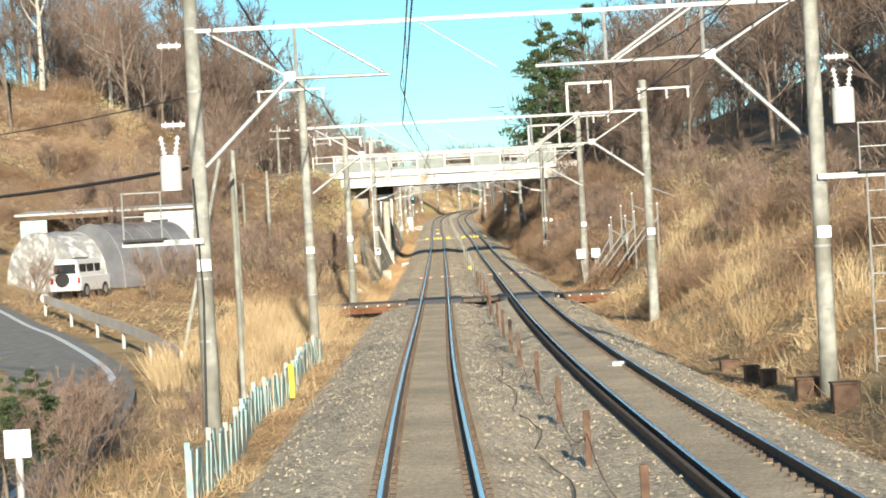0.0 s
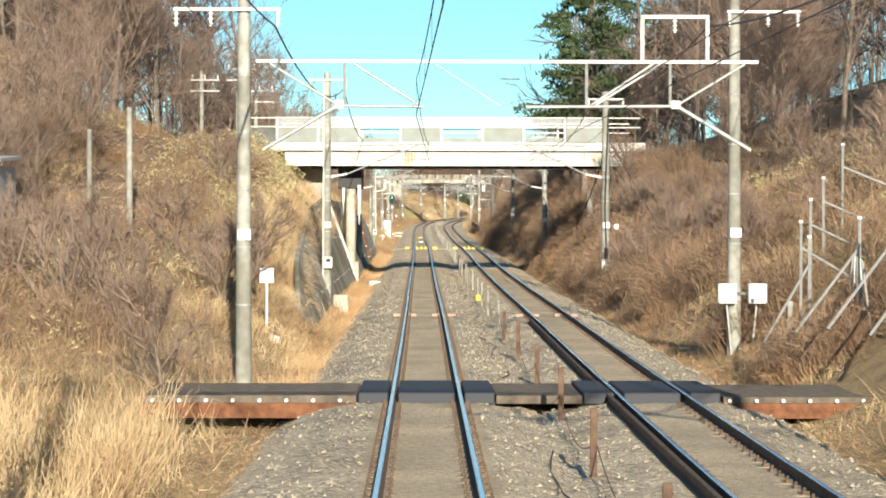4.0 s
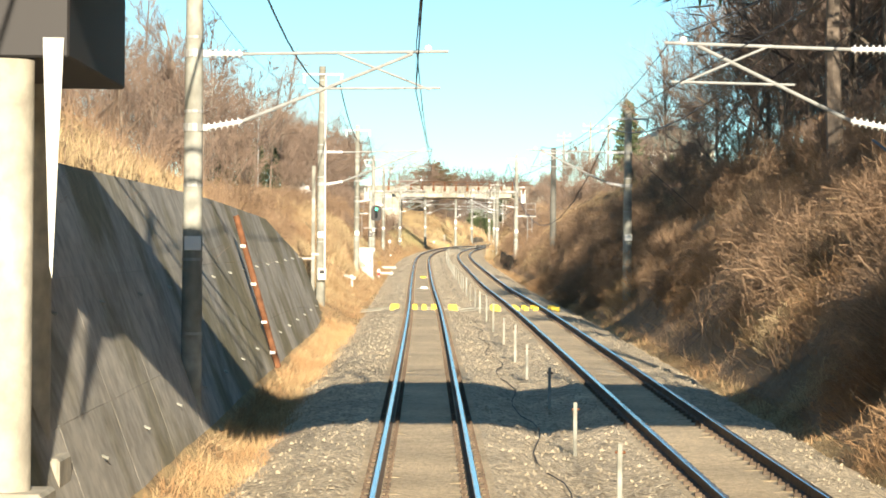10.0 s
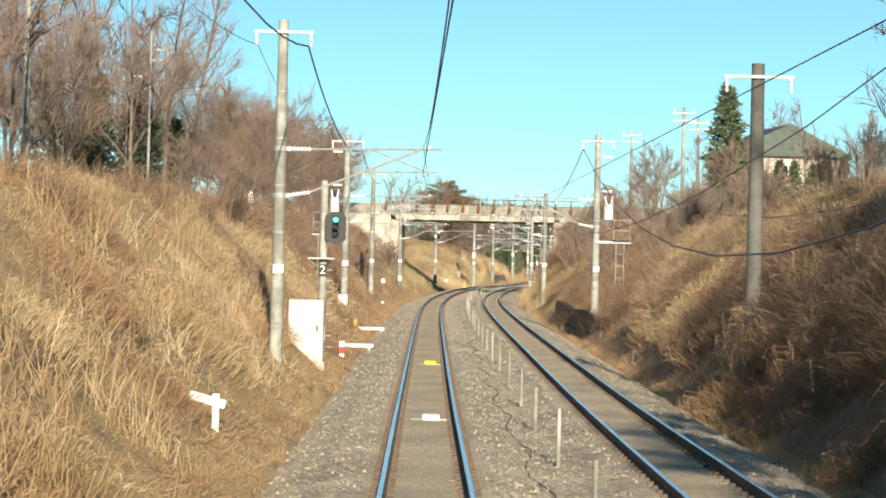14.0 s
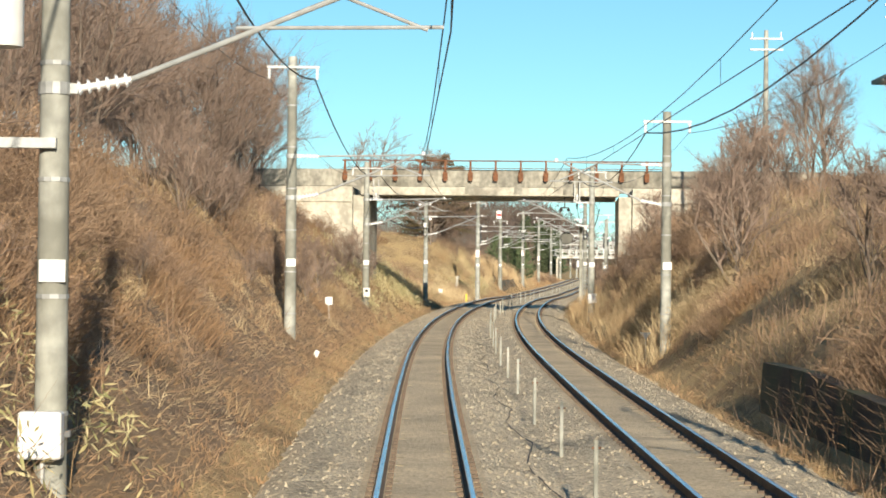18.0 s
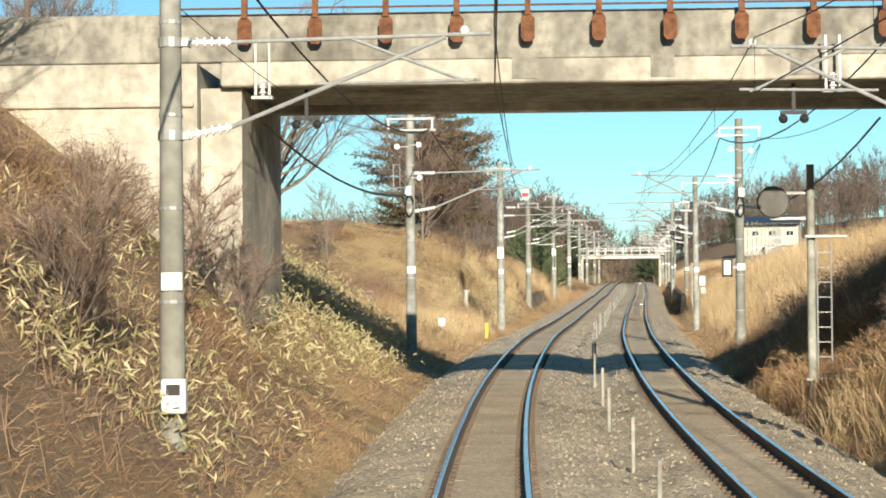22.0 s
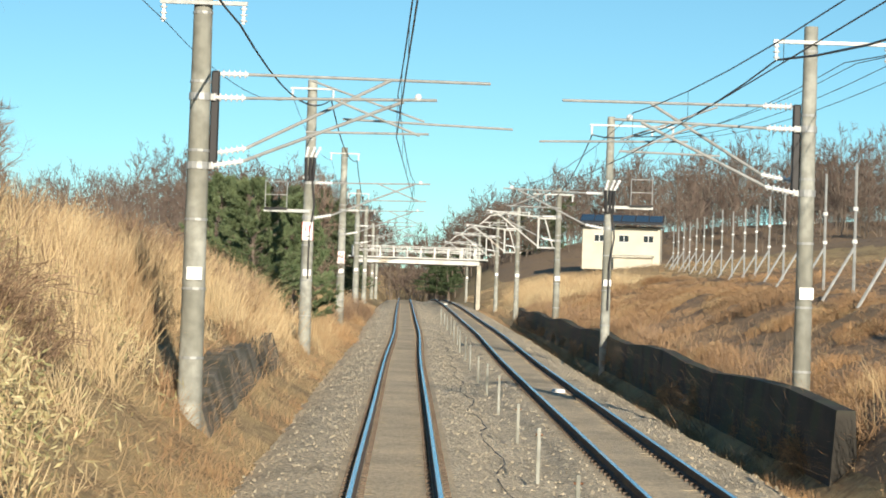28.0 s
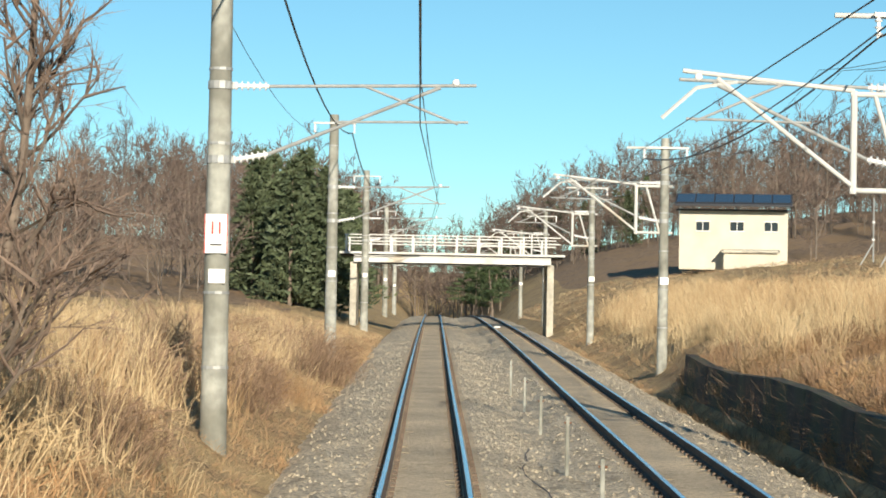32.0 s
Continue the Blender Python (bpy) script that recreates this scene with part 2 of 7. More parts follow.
# ---- helpers for shapes ----
def mesh_of(name, verts, faces, mats, mat_index=None, smooth=False):
    me = bpy.data.meshes.new(name)
    verts, faces = np.asarray(verts, np.float32), np.asarray(faces, np.int32)
    k = faces.shape[1]
    me.vertices.add(len(verts))
    me.vertices.foreach_set("co", verts.ravel())
    me.loops.add(faces.size)
    me.loops.foreach_set("vertex_index", faces.ravel())
    me.polygons.add(len(faces))
    me.polygons.foreach_set("loop_start", np.arange(0, faces.size, k, dtype=np.int32))
    for m in mats if isinstance(mats, (list, tuple)) else [mats]:
        me.materials.append(m)
    if mat_index is not None:
        me.polygons.foreach_set("material_index", np.asarray(mat_index, np.int32))
    me.polygons.foreach_set("use_smooth", np.full(len(faces), bool(smooth)))
    me.update(calc_edges=True)
    me.validate()
    return me


class Shape:
    """Boxes, tubes and the like gathered into one mesh."""

    def __init__(self):
        self.bm = bmesh.new()

    def box(self, size, centre=(0, 0, 0), m=None, bevel=0.0):
        mat = (m or Matrix()) @ Matrix.Translation(centre) @ Matrix.Diagonal((*size, 1))
        made = bmesh.ops.create_cube(self.bm, size=1, matrix=mat)
        if bevel:
            es = {e for v in made["verts"] for e in v.link_edges}
            bmesh.ops.bevel(self.bm, geom=list(es), offset=bevel, segments=1, affect="EDGES")
        return self

    def tube(self, a, b, r, r2=None, n=8, caps=True):
        a, b = Vector(a), Vector(b)
        way = b - a
        m = Matrix.Translation((a + b) / 2) @ way.to_track_quat("Z", "Y").to_matrix().to_4x4()
        bmesh.ops.create_cone(self.bm, cap_ends=caps, segments=n, radius1=r, radius2=r if r2 is None else r2, depth=way.length, matrix=m)
        return self

    def path(self, pts, r, n=5):
        for a, b in zip(pts, pts[1:]):
            self.tube(a, b, r, n=n)
        return self

    def ball(self, c, r, u=8, v=6, scale=(1, 1, 1)):
        bmesh.ops.create_uvsphere(self.bm, u_segments=u, v_segments=v, radius=r, matrix=Matrix.Translation(c) @ Matrix.Diagonal((*scale, 1)))
        return self

    def prism(self, outline, y0, y1, m=None):
        """An outline in x and z, drawn out along y."""
        m = m or Matrix()
        a = [self.bm.verts.new(m @ Vector((x, y0, z))) for x, z in outline]
        b = [self.bm.verts.new(m @ Vector((x, y1, z))) for x, z in outline]
        k = len(a)
        self.bm.faces.new(a)
        self.bm.faces.new(b[::-1])
        for i in range(k):
            self.bm.faces.new((a[i], b[i], b[(i + 1) % k], a[(i + 1) % k]))
        return self

    def mesh(self, name, mat, smooth=False):
        bmesh.ops.recalc_face_normals(self.bm, faces=self.bm.faces)
        me = bpy.data.meshes.new(name)
        self.bm.to_mesh(me)
        self.bm.free()
        me.materials.append(mat)
        if smooth:
            me.polygons.foreach_set("use_smooth", np.ones(len(me.polygons), bool))
            me.set_sharp_from_angle(angle=radians(40))
        return me


def part(name, shape, mat, parent, label="", smooth=False, m=None):
    ob = new(name, shape.mesh(name, mat, smooth) if isinstance(shape, Shape) else shape)
    ob.parent = parent
    if m is not None:
        ob.matrix_basis = m
    if label:
        ob["label"] = label
    return ob


def thing(name, m, label, category, group="", kind=""):
    e = new(name)
    e.empty_display_size = 0.3
    e.matrix_basis = m
    return tagged(e, label, category, group, kind)


def solid(name, shape, mat, label, category, m=None, group="", kind="", smooth=False):
    ob = new(name, shape.mesh(name, mat, smooth) if isinstance(shape, Shape) else shape)
    if m is not None:
        ob.matrix_basis = m
    return tagged(ob, label, category, group, kind)


# ---- the ground: cross sections of height over the rails, by the distance from the left track's middle ----
D_LEFT = (2.0, 2.9, 4, 5.5, 7.5, 10, 14, 20, 30, 50, 90, 200)
LEFT = {
    -60: (-.6, -.8, -1, -1.2, -1.3, -1.3, -1.2, -.6, 4, 12, 24, 45),
    30: (-.7, -.8, -.9, -1.0, -1.1, -1.1, -.9, -.5, 4, 12, 24, 45),
    60: (-.7, -.75, -.8, -.85, -.75, -.5, -.2, .3, 4, 12, 24, 45),
    85: (-.7, -.7, -.8, -.8, -.7, -.4, 0, .3, 5, 13, 25, 45),
    105: (-.6, -.6, -.5, -.3, 0, .3, .5, .6, 6, 14, 26, 45),
    130: (-.6, -.7, .0, .9, 1.7, 2.1, 2.2, 2.3, 8, 16, 27, 45),
    140: (-.6, -.75, .2, 2.3, 3.7, 3.8, 3.9, 5, 10, 18, 28, 45),
    150: (-.6, -.75, .3, 3.4, 5.0, 5.5, 7, 11, 14, 19, 28, 45),
    178: (-.6, -.75, .3, 3.9, 6.2, 6.4, 6.6, 9, 13, 18, 26, 42),
    205: (-.6, -.75, .3, 3.7, 5.2, 6, 7, 8, 10, 13, 16, 22),
    232: (-.6, -.7, .2, 2.7, 4.2, 5, 6, 7, 8, 10, 13, 18),
    248: (-.6, -.3, .3, 1.6, 3.2, 4.2, 4.8, 5, 5.5, 7, 10, 16),
    300: (-.6, -.3, .7, 2.2, 4.2, 4.9, 5.1, 5.2, 5.5, 7, 10, 16),
    350: (-.6, -.3, .8, 2.2, 4.2, 5.3, 5.6, 5.8, 6, 7, 10, 16),
    400: (-.6, -.3, .8, 2.3, 4.2, 5.5, 6.2, 6.5, 6.6, 7, 9, 14),
    444: (-.6, -.2, .8, 2.3, 4.5, 6.3, 7, 7.2, 7.2, 7.5, 9, 14),
    472: (-.6, -.3, .5, 1.5, 2.8, 3.8, 4.5, 5, 5.2, 6, 9, 14),
    500: (-.6, -.5, -.3, 0, .6, 2, 3.8, 4.5, 5, 6, 9, 14),
    522: (-.6, -.5, -.5, -.4, -.3, 0, .8, 2, 4, 6, 9, 14),
    535: (-.6, -.5, -.4, -.2, .2, 1.2, 3, 4, 5, 6, 9, 14),
    547: (-.6, -.4, .2, 1.6, 4, 5.2, 5.6, 5.8, 6, 7, 9, 14),
    575: (-.6, -.3, 1.2, 2.2, 2.9, 3.3, 3.6, 4, 4, 4.5, 5, 8),
    620: (-.6, -.3, .6, 1.3, 1.7, 1.9, 2, 2, 2.2, 2.6, 3, 6),
    680: (-.6, -.4, -.2, 0, .3, .6, 1, 1.2, 1.5, 2, 3, 6),
    800: (-.6, -.4, 0, .6, 1.2, 1.8, 2.4, 3, 3.5, 4, 5, 8),
    870: (-.6, -.2, 1, 2.5, 4, 5, 6, 7, 8, 9, 10, 12),
    950: (-.6, .6, 2, 3.5, 5, 6.5, 8, 9, 10, 11, 12, 14),
    1000: (8, 8, 8, 8, 8.2, 8.4, 9, 9.5, 10, 11, 12, 14),
}
D_RIGHT = (5.7, 6.6, 7.6, 9, 11, 14, 18, 24, 34, 50, 90, 200)
RIGHT = {
    -60: (-.6, -.6, -.3, .3, 1.2, 2.6, 4, 6, 10, 18, 32, 50),
    40: (-.6, -.6, -.3, .5, 1.4, 2.8, 4.2, 6.5, 11, 19, 32, 50),
    100: (-.6, -.5, 0, .9, 2.2, 3.6, 5, 7, 11, 19, 32, 50),
    145: (-.6, -.4, .5, 1.6, 3.0, 4.6, 6.3, 8, 12, 20, 32, 50),
    178: (-.6, -.3, .8, 2.6, 5, 6.3, 6.8, 7.5, 12, 20, 32, 50),
    205: (-.6, -.2, 1.2, 3.1, 4.9, 6.2, 7.5, 9.5, 13, 19, 30, 46),
    250: (-.6, -.2, 1.3, 3.2, 4.8, 5.6, 6.2, 7.5, 11, 15, 24, 36),
    290: (-.6, -.2, 1.2, 3.1, 5.0, 5.7, 6, 6.5, 8, 11, 15, 20),
    330: (-.6, -.3, .9, 2.4, 4.2, 5.2, 5.7, 6, 7, 9, 13, 18),
    352: (-.6, -.5, 1.0, 1.7, 2.8, 4.2, 5.4, 6, 7, 9, 13, 18),
    400: (-.6, -.3, 1.0, 3.0, 4.6, 5.4, 6, 6.4, 7, 8, 12, 18),
    444: (-.6, -.3, .8, 2, 4, 6, 7, 7.3, 7.5, 8, 12, 18),
    476: (-.6, -.4, 0, .8, 2.2, 3.4, 3.9, 4.3, 5, 7, 12, 18),
    520: (-.6, -.5, -.1, .7, 2.2, 3.6, 4.2, 4.8, 6, 8.5, 13, 20),
    560: (-.6, -.6, .8, 1.4, 2.3, 3.1, 3.7, 4.4, 5.6, 8.5, 13, 20),
    600: (-.6, -.6, 1.0, 1.4, 2.2, 2.8, 3.2, 4.0, 5.4, 8.5, 13, 20),
    640: (-.6, -.6, .8, 1.3, 1.9, 2.5, 3.0, 3.7, 4.8, 7.5, 13, 20),
    700: (-.6, -.5, .1, .8, 1.5, 2.2, 2.9, 3.8, 4.8, 7.5, 14, 24),
    800: (-.6, -.5, .3, 1, 1.8, 2.6, 3.2, 4, 5, 8, 14, 22),
    870: (-.6, 0, 1.5, 3, 4.5, 6, 7.5, 9, 11, 13, 15, 20),
    950: (-.6, 1, 3, 5, 7, 8.5, 10, 11, 12.5, 14, 16, 20),
    1000: (8, 8.2, 8.4, 8.6, 9, 9.5, 10.5, 11.5, 13, 15, 17, 22),
}


def side_height(table, ds, s, d):
    keys = np.array(sorted(table), float)
    grid = np.array([table[k] for k in sorted(table)])
    s = np.clip(s, keys[0], keys[-1])
    i = np.clip(np.searchsorted(keys, s) - 1, 0, len(keys) - 2)
    t = (s - keys[i]) / (keys[i + 1] - keys[i])
    t = t * t * (3 - 2 * t)
    ds = np.array(ds)
    d = np.clip(d, ds[0], ds[-1])
    j = np.clip(np.searchsorted(ds, d) - 1, 0, len(ds) - 2)
    u = (d - ds[j]) / (ds[j + 1] - ds[j])
    return (1 - t) * ((1 - u) * grid[i, j] + u * grid[i, j + 1]) + t * ((1 - u) * grid[i + 1, j] + u * grid[i + 1, j + 1])


def waves(x, y):
    """Slow unevenness of the land."""
    return 0.5 * np.sin(x * 0.9 + 1.7 * np.sin(y * 0.31)) * np.cos(y * 0.7 + np.sin(x * 0.5)) + 0.3 * np.sin(x * 2.3 + y * 1.9) + 0.25 * np.sin(y * 2.9 - x * 1.1)


def ground_h(s, d):
    """Height of the ground over the rails beside it."""
    s, d = np.asarray(s, float), np.asarray(d, float)
    h = np.where(d < 1.9, side_height(LEFT, D_LEFT, s, -d), side_height(RIGHT, D_RIGHT, s, d))
    inner = (d > -2.0) & (d < 5.7)
    out = np.where(d < 1.9, -d - 2.9, d - 6.6)
    rough = np.clip(out / 3, 0, 1) * (0.16 + 0.012 * np.clip(out, 0, 60))
    rough = rough * np.where((s > 28) & (s < 140) & (d < -5) & (d > -36), 0.2, 1.0)
    inside = np.where(s > 955, np.clip((s - 955) * .2, 0, 8.6), 0) - 0.75
    return np.where(inner, inside, h + rough * waves(d + 3.1, s))


def ground_z(s, d):
    return tz(s) + ground_h(s, d)


def strip(name, ss, ds, hfun, mats, pick=None, smooth=True):
    """A sheet over the line: rows along it, columns across."""
    S, D = np.meshgrid(np.asarray(ss, float), np.asarray(ds, float), indexing="ij")
    V = np.stack([tx(S) + D, S, tz(S) + hfun(S, D)], -1).reshape(-1, 3)
    r, c = S.shape
    i = (np.arange(r - 1)[:, None] * c + np.arange(c - 1)[None]).ravel()
    F = np.stack([i, i + 1, i + c + 1, i + c], -1)
    idx = None
    if pick:
        idx = np.asarray(pick((S[:-1, :-1] + S[1:, 1:]) / 2, (D[:-1, :-1] + D[1:, 1:]) / 2)).astype(np.int32).ravel()
    return mesh_of(name, V, F, mats, idx, smooth)


def woodland(s, d):
    """Where the ground lies under trees."""
    e = 1.6 * waves(d * .4, s * .4)
    right = np.interp(s, [0, 170, 190, 335, 350, 440, 700, 780, 820], [15, 15, 12, 12, 14, 15, 42, 40, 12])
    left = np.interp(s, [0, 80, 150, 185, 245, 280, 440, 700, 720, 820], [-60, -60, -40, -9, -9, -11, -11, -20, -9, -6])
    brown = ((s > 552) & (s < 650) & (d > 7)) | ((s > 305) & (s < 442) & (d < -3)) | ((s > 128) & (s < 170) & (d < -9)) | ((s > 125) & (s < 345) & (d > 6.4))
    return (d + e > right) | (d + e < left) | brown


GROUND_S = [-900, -400, -200, -120] + list(np.arange(-60, 760, 1.6)) + list(np.arange(760, 1020, 8)) + [1050, 1200, 1600, 2600]
GROUND_D = [-2600, -900, -400, -250, -160, -110, -80, -60] + list(np.arange(-45, -16, 2.2)) + list(np.arange(-16, -1.9, 0.65)) + [-1.5, 1.0, 3.0, 5.2] + list(np.arange(5.7, 19, 0.65)) + list(np.arange(19.5, 46, 2.2)) + [60, 80, 110, 160, 250, 400, 900, 2600]
tagged(new("ground", strip("ground", GROUND_S, GROUND_D, ground_h, [EARTH, LITTER], woodland)), "dry winter ground of brown earth and dead grass", "ground", kind="structure")


# ---- ballast bed ----
BED = ((-3.1, -.95), (-2.55, -.62), (-1.8, -.26), (-1.2, -.18), (-.95, -.166), (-.7, -.168), (0, -.166), (.7, -.168), (.95, -.166), (1.25, -.22), (1.9, -.36), (2.55, -.27), (2.85, -.168), (3.1, -.17), (3.8, -.169), (4.5, -.17), (4.75, -.168), (5.1, -.19), (5.6, -.3), (6.25, -.62), (6.8, -.95))


def bed_h(s, d):
    h = np.interp(d, [a for a, b in BED], [b for a, b in BED])
    rough = np.where((abs(d) < 0.85) | (abs(d - 3.8) < 0.85), 0.005, 0.03)
    return h + rough * (np.sin(s * 5.1 + d * 7) + np.sin(s * 2.3 - d * 11 + 2 * np.sin(s * .7)))


BED_D = [-3.1, -2.8, -2.55, -2.3, -2.05, -1.8, -1.5, -1.2, -.95, -.82, -.7, -.4, 0, .4, .7, .82, .95, 1.25, 1.5, 1.7, 1.9, 2.1, 2.3, 2.55, 2.8, 2.98, 3.1, 3.4, 3.8, 4.2, 4.5, 4.62, 4.8, 5.1, 5.35, 5.6, 5.9, 6.25, 6.5, 6.8]
BED_S = np.concatenate([np.arange(-60, 720, 0.7), np.arange(720, 950, 4)])
tagged(new("ballast_bed", strip("ballast_bed", BED_S, BED_D, bed_h, [BALLAST, RUSTBED], lambda s, d: (abs(d) < 0.78) | (abs(d - 3.8) < 0.78))), "grey-brown crushed stone ballast of a double track", "track bed", kind="structure")


# ---- rails and sleepers ----
RAIL = ((-.062, -.16), (.062, -.16), (.062, -.148), (.012, -.13), (.009, -.048), (.033, -.038), (.033, -.006), (.024, 0), (-.024, 0), (-.033, -.006), (-.033, -.038), (-.009, -.048), (-.012, -.13), (-.062, -.148))


def rail_mesh(d, s0, s1, step=3.0, lift=0.0, mats=None):
    ss = np.arange(s0, s1 + step, step)
    k = len(RAIL)
    V = np.concatenate([np.stack([tx(ss) + d + a, ss, tz(ss) + b + lift], -1)[:, None] for a, b in RAIL], 1).reshape(-1, 3)
    n = len(ss)
    i, j = np.meshgrid(np.arange(n - 1), np.arange(k), indexing="ij")
    F = np.stack([i * k + j, i * k + (j + 1) % k, (i + 1) * k + (j + 1) % k, (i + 1) * k + j], -1).reshape(-1, 4)
    top = np.isin(j.ravel(), (6, 7, 8)).astype(int)
    return mesh_of("rail", V, F[:, ::-1], mats or [RAIL_SIDE, RAIL_TOP], top)


def sleeper_mesh(name, bolts=True):
    """A concrete sleeper half buried in the ballast, with the rusty fastenings of both rails."""
    sh = Shape()
    sh.prism([(-1.0, -.3), (1.0, -.3), (1.0, -.25), (.78, -.2), (.7, -.168), (.35, -.168), (.15, -.176), (-.15, -.176), (-.35, -.168), (-.7, -.168), (-.78, -.2), (-1.0, -.25)], -.11, .11)
    stone = len(sh.bm.faces)
    for x in (-.565, .565):
        for o in (-.12, .12):
            sh.box((.08, .09, .045), (x + o, 0, -.148))
            bolts and sh.tube((x + o * 1.1, 0, -.13), (x + o * 1.1, 0, -.085), .018, n=5)
    sh.bm.faces.ensure_lookup_table()
    for f in sh.bm.faces[stone:]:
        f.material_index = 1
    me = sh.mesh(name, SLEEPER)
    me.materials.append(RAIL_SIDE)
    return me


def joined_copies(me, mats4, name, mat):
    """Many copies of a small mesh in one."""
    n = len(me.vertices)
    co = np.empty(n * 3, np.float32)
    me.vertices.foreach_get("co", co)
    co = np.c_[co.reshape(-1, 3), np.ones(n)]
    me.calc_loop_triangles()
    tri = np.empty(len(me.loop_triangles) * 3, np.int32)
    me.loop_triangles.foreach_get("vertices", tri)
    tri = tri.reshape(-1, 3)
    M = np.array([np.array(m) for m in mats4])
    V = np.einsum("kij,nj->kni", M, co)[:, :, :3].reshape(-1, 3)
    F = (tri[None] + (np.arange(len(M)) * n)[:, None, None]).reshape(-1, 3)
    kind = np.array([t.material_index for t in me.loop_triangles], np.int32)
    return mesh_of(name, V, F, mat, np.tile(kind, len(M)))


def track(name, d0, label):
    t = thing(name, pose(0, 0, 0), label, "railway track", "tracks of the line")
    for d in (-.5665, .5665):
        part("rail", rail_mesh(d0 + d, -60, 950), None, t, "steel rail with a polished top and rusty sides")
    me = sleeper_mesh("sleeper")
    near, far = [], []
    for k in range(int(720 / 0.62)):
        s = 10 + k * 0.62
        (near if 30 <= s < 214 else far).append(stand(s, d0))
    for m in near:
        o = new("sleeper", me)
        o.parent, o.matrix_basis = t, m
    far_ob = part("buried_sleeper", joined_copies(sleeper_mesh("sleeper_plain", False), far, "buried_sleeper", [SLEEPER, RAIL_SIDE]), None, t)
    far_ob["kind"] = "stuff"
    return t


track("left_track", 0.0, "railway track with shining rails on concrete sleepers in ballast")
track("right_track", 3.8, "railway track with dark rusty rails on concrete sleepers in ballast")
tagged(new("spare_rail", rail_mesh(3.8 - .5665 - .17, 20, 126, 3.0, 0.0, [RAIL_SIDE, RAIL_SIDE])), "rusty spare rail lying beside the running rail", "rail")


# ---- poles of the overhead line ----
def insulator(sh, a, b, r=0.06, n=5):
    a, b = Vector(a), Vector(b)
    sh.tube(a, b, r * 0.45, n=6)
    for k in range(n):
        c = a.lerp(b, (k + .5) / n)
        w = (b - a).normalized() * 0.012
        sh.tube(c - w, c + w, r, r * 0.75, n=8)


def hanging_insulator(sh, p, n=3):
    insulator(sh, Vector(p), Vector(p) + Vector((0, 0, -.3)), .065, n)


def pole(s, d, top, r=0.15, arm=True, double=False, cantilever=0, plate=2.6, bands=True, mat=None, box=False, base=None, arm_left=0.75, arm_right=0.75, label=""):
    """A pole with its hoops, cross-arm and, to the side of its track (+1 right, -1 left), a hinged bracket."""
    g = float(ground_h(s, d)) - 0.35 if base is None else base
    p = thing("catenary_pole", stand(s, d), label or "tapered grey concrete catenary pole with steel hoops and fittings", "catenary pole", "poles of the overhead line")
    part("shaft", Shape().tube((0, 0, g), (0, 0, top), r * 1.12, r * 0.82, n=14), mat or CONCRETE, p, smooth=True)
    rad = lambda z: r * 1.12 + (z - g) / (top - g) * (r * .82 - r * 1.12)
    if bands:
        for z in np.arange(1.2, top - .2, 1.15):
            part("hoop", Shape().tube((0, 0, z - .022), (0, 0, z + .022), rad(z) + .01, n=12), GALV, p)
    if plate:
        part("number_plate", Shape().box((.26, .02, .22), (.02, -rad(plate) - .015, plate), bevel=.006), WHITE, p, "small white number plate")
    if arm:
        z = top - .3
        part("cross_arm", Shape().box((arm_left + arm_right, .065, .065), ((arm_right - arm_left) / 2, -rad(z) - .04, z)), GALV, p, "steel cross-arm")
        for x in (-arm_left + .06, arm_right - .06) + ((-arm_left + .75,) if arm_left > 1 else ()) + ((arm_right - .75,) if arm_right > 1 else ()):
            ins = Shape()
            hanging_insulator(ins, (x, -rad(z) - .04, z - .04))
            part("insulator", ins, PORCELAIN, p, "white porcelain insulator")
    if cantilever:
        c = cantilever
        y = 0.0
        reach = 3.95 if c > 0 else 3.5
        for name, u, v, w in (("bracket_tube", (.75, 5.55), (reach, 5.62), .026), ("bracket_strut", (.75, 4.5), (reach * .86, 5.58), .029), ("bracket_brace", (reach * .55, 5.6), (reach * .93, 5.02), .02), ("steady_arm", (reach * .45, 5.02), (reach * .97, 5.05), .02)):
            part(name, Shape().tube((c * u[0], y, u[1]), (c * v[0], y, v[1]), w), GALV, p)
        if double:
            for name, u, v, w in (("bracket_tube", (.75, 6.0), (reach + .9, 5.98), .026), ("bracket_strut", (.75, 4.75), (reach * .8, 5.98), .029), ("registration_tube", (reach * .6, 5.3), (reach + 1.3, 5.22), .02), ("bracket_brace", (reach * .45, 5.95), (reach * .95, 5.3), .018)):
                part(name, Shape().tube((c * u[0], .55, u[1]), (c * v[0], .55, v[1]), w), GALV, p)
            for z0, z1 in ((6.0, 6.0), (4.65, 4.75)):
                ins = Shape()
                insulator(ins, (c * .2, .55, z0), (c * .75, .55, z1), .075, 6)
                part("bracket_insulator", ins, PORCELAIN, p, "white porcelain insulator")
            part("switch_rod", Shape().box((.14, .14, 1.6), (c * (r + .05), .1, 5.2), bevel=.02), DARK, p, "dark steel bracket post")
        part("messenger_clamp", Shape().ball((c * reach * .92, y, 5.66), .06), PORCELAIN, p, "round white insulator on the bracket end")
        for z0, z1 in ((5.55, 5.55), (4.4, 4.5)):
            ins = Shape()
            insulator(ins, (c * .2, y, z0), (c * .75, y, z1), .075, 6)
            part("bracket_insulator", ins, PORCELAIN, p, "white porcelain insulator")
            part("clamp", Shape().tube((0, 0, z0 - .06), (0, 0, z0 + .06), rad(z0) + .02, n=14).box((.1, .1, .1), (c * (r + .03), 0, z0)), GALV, p)
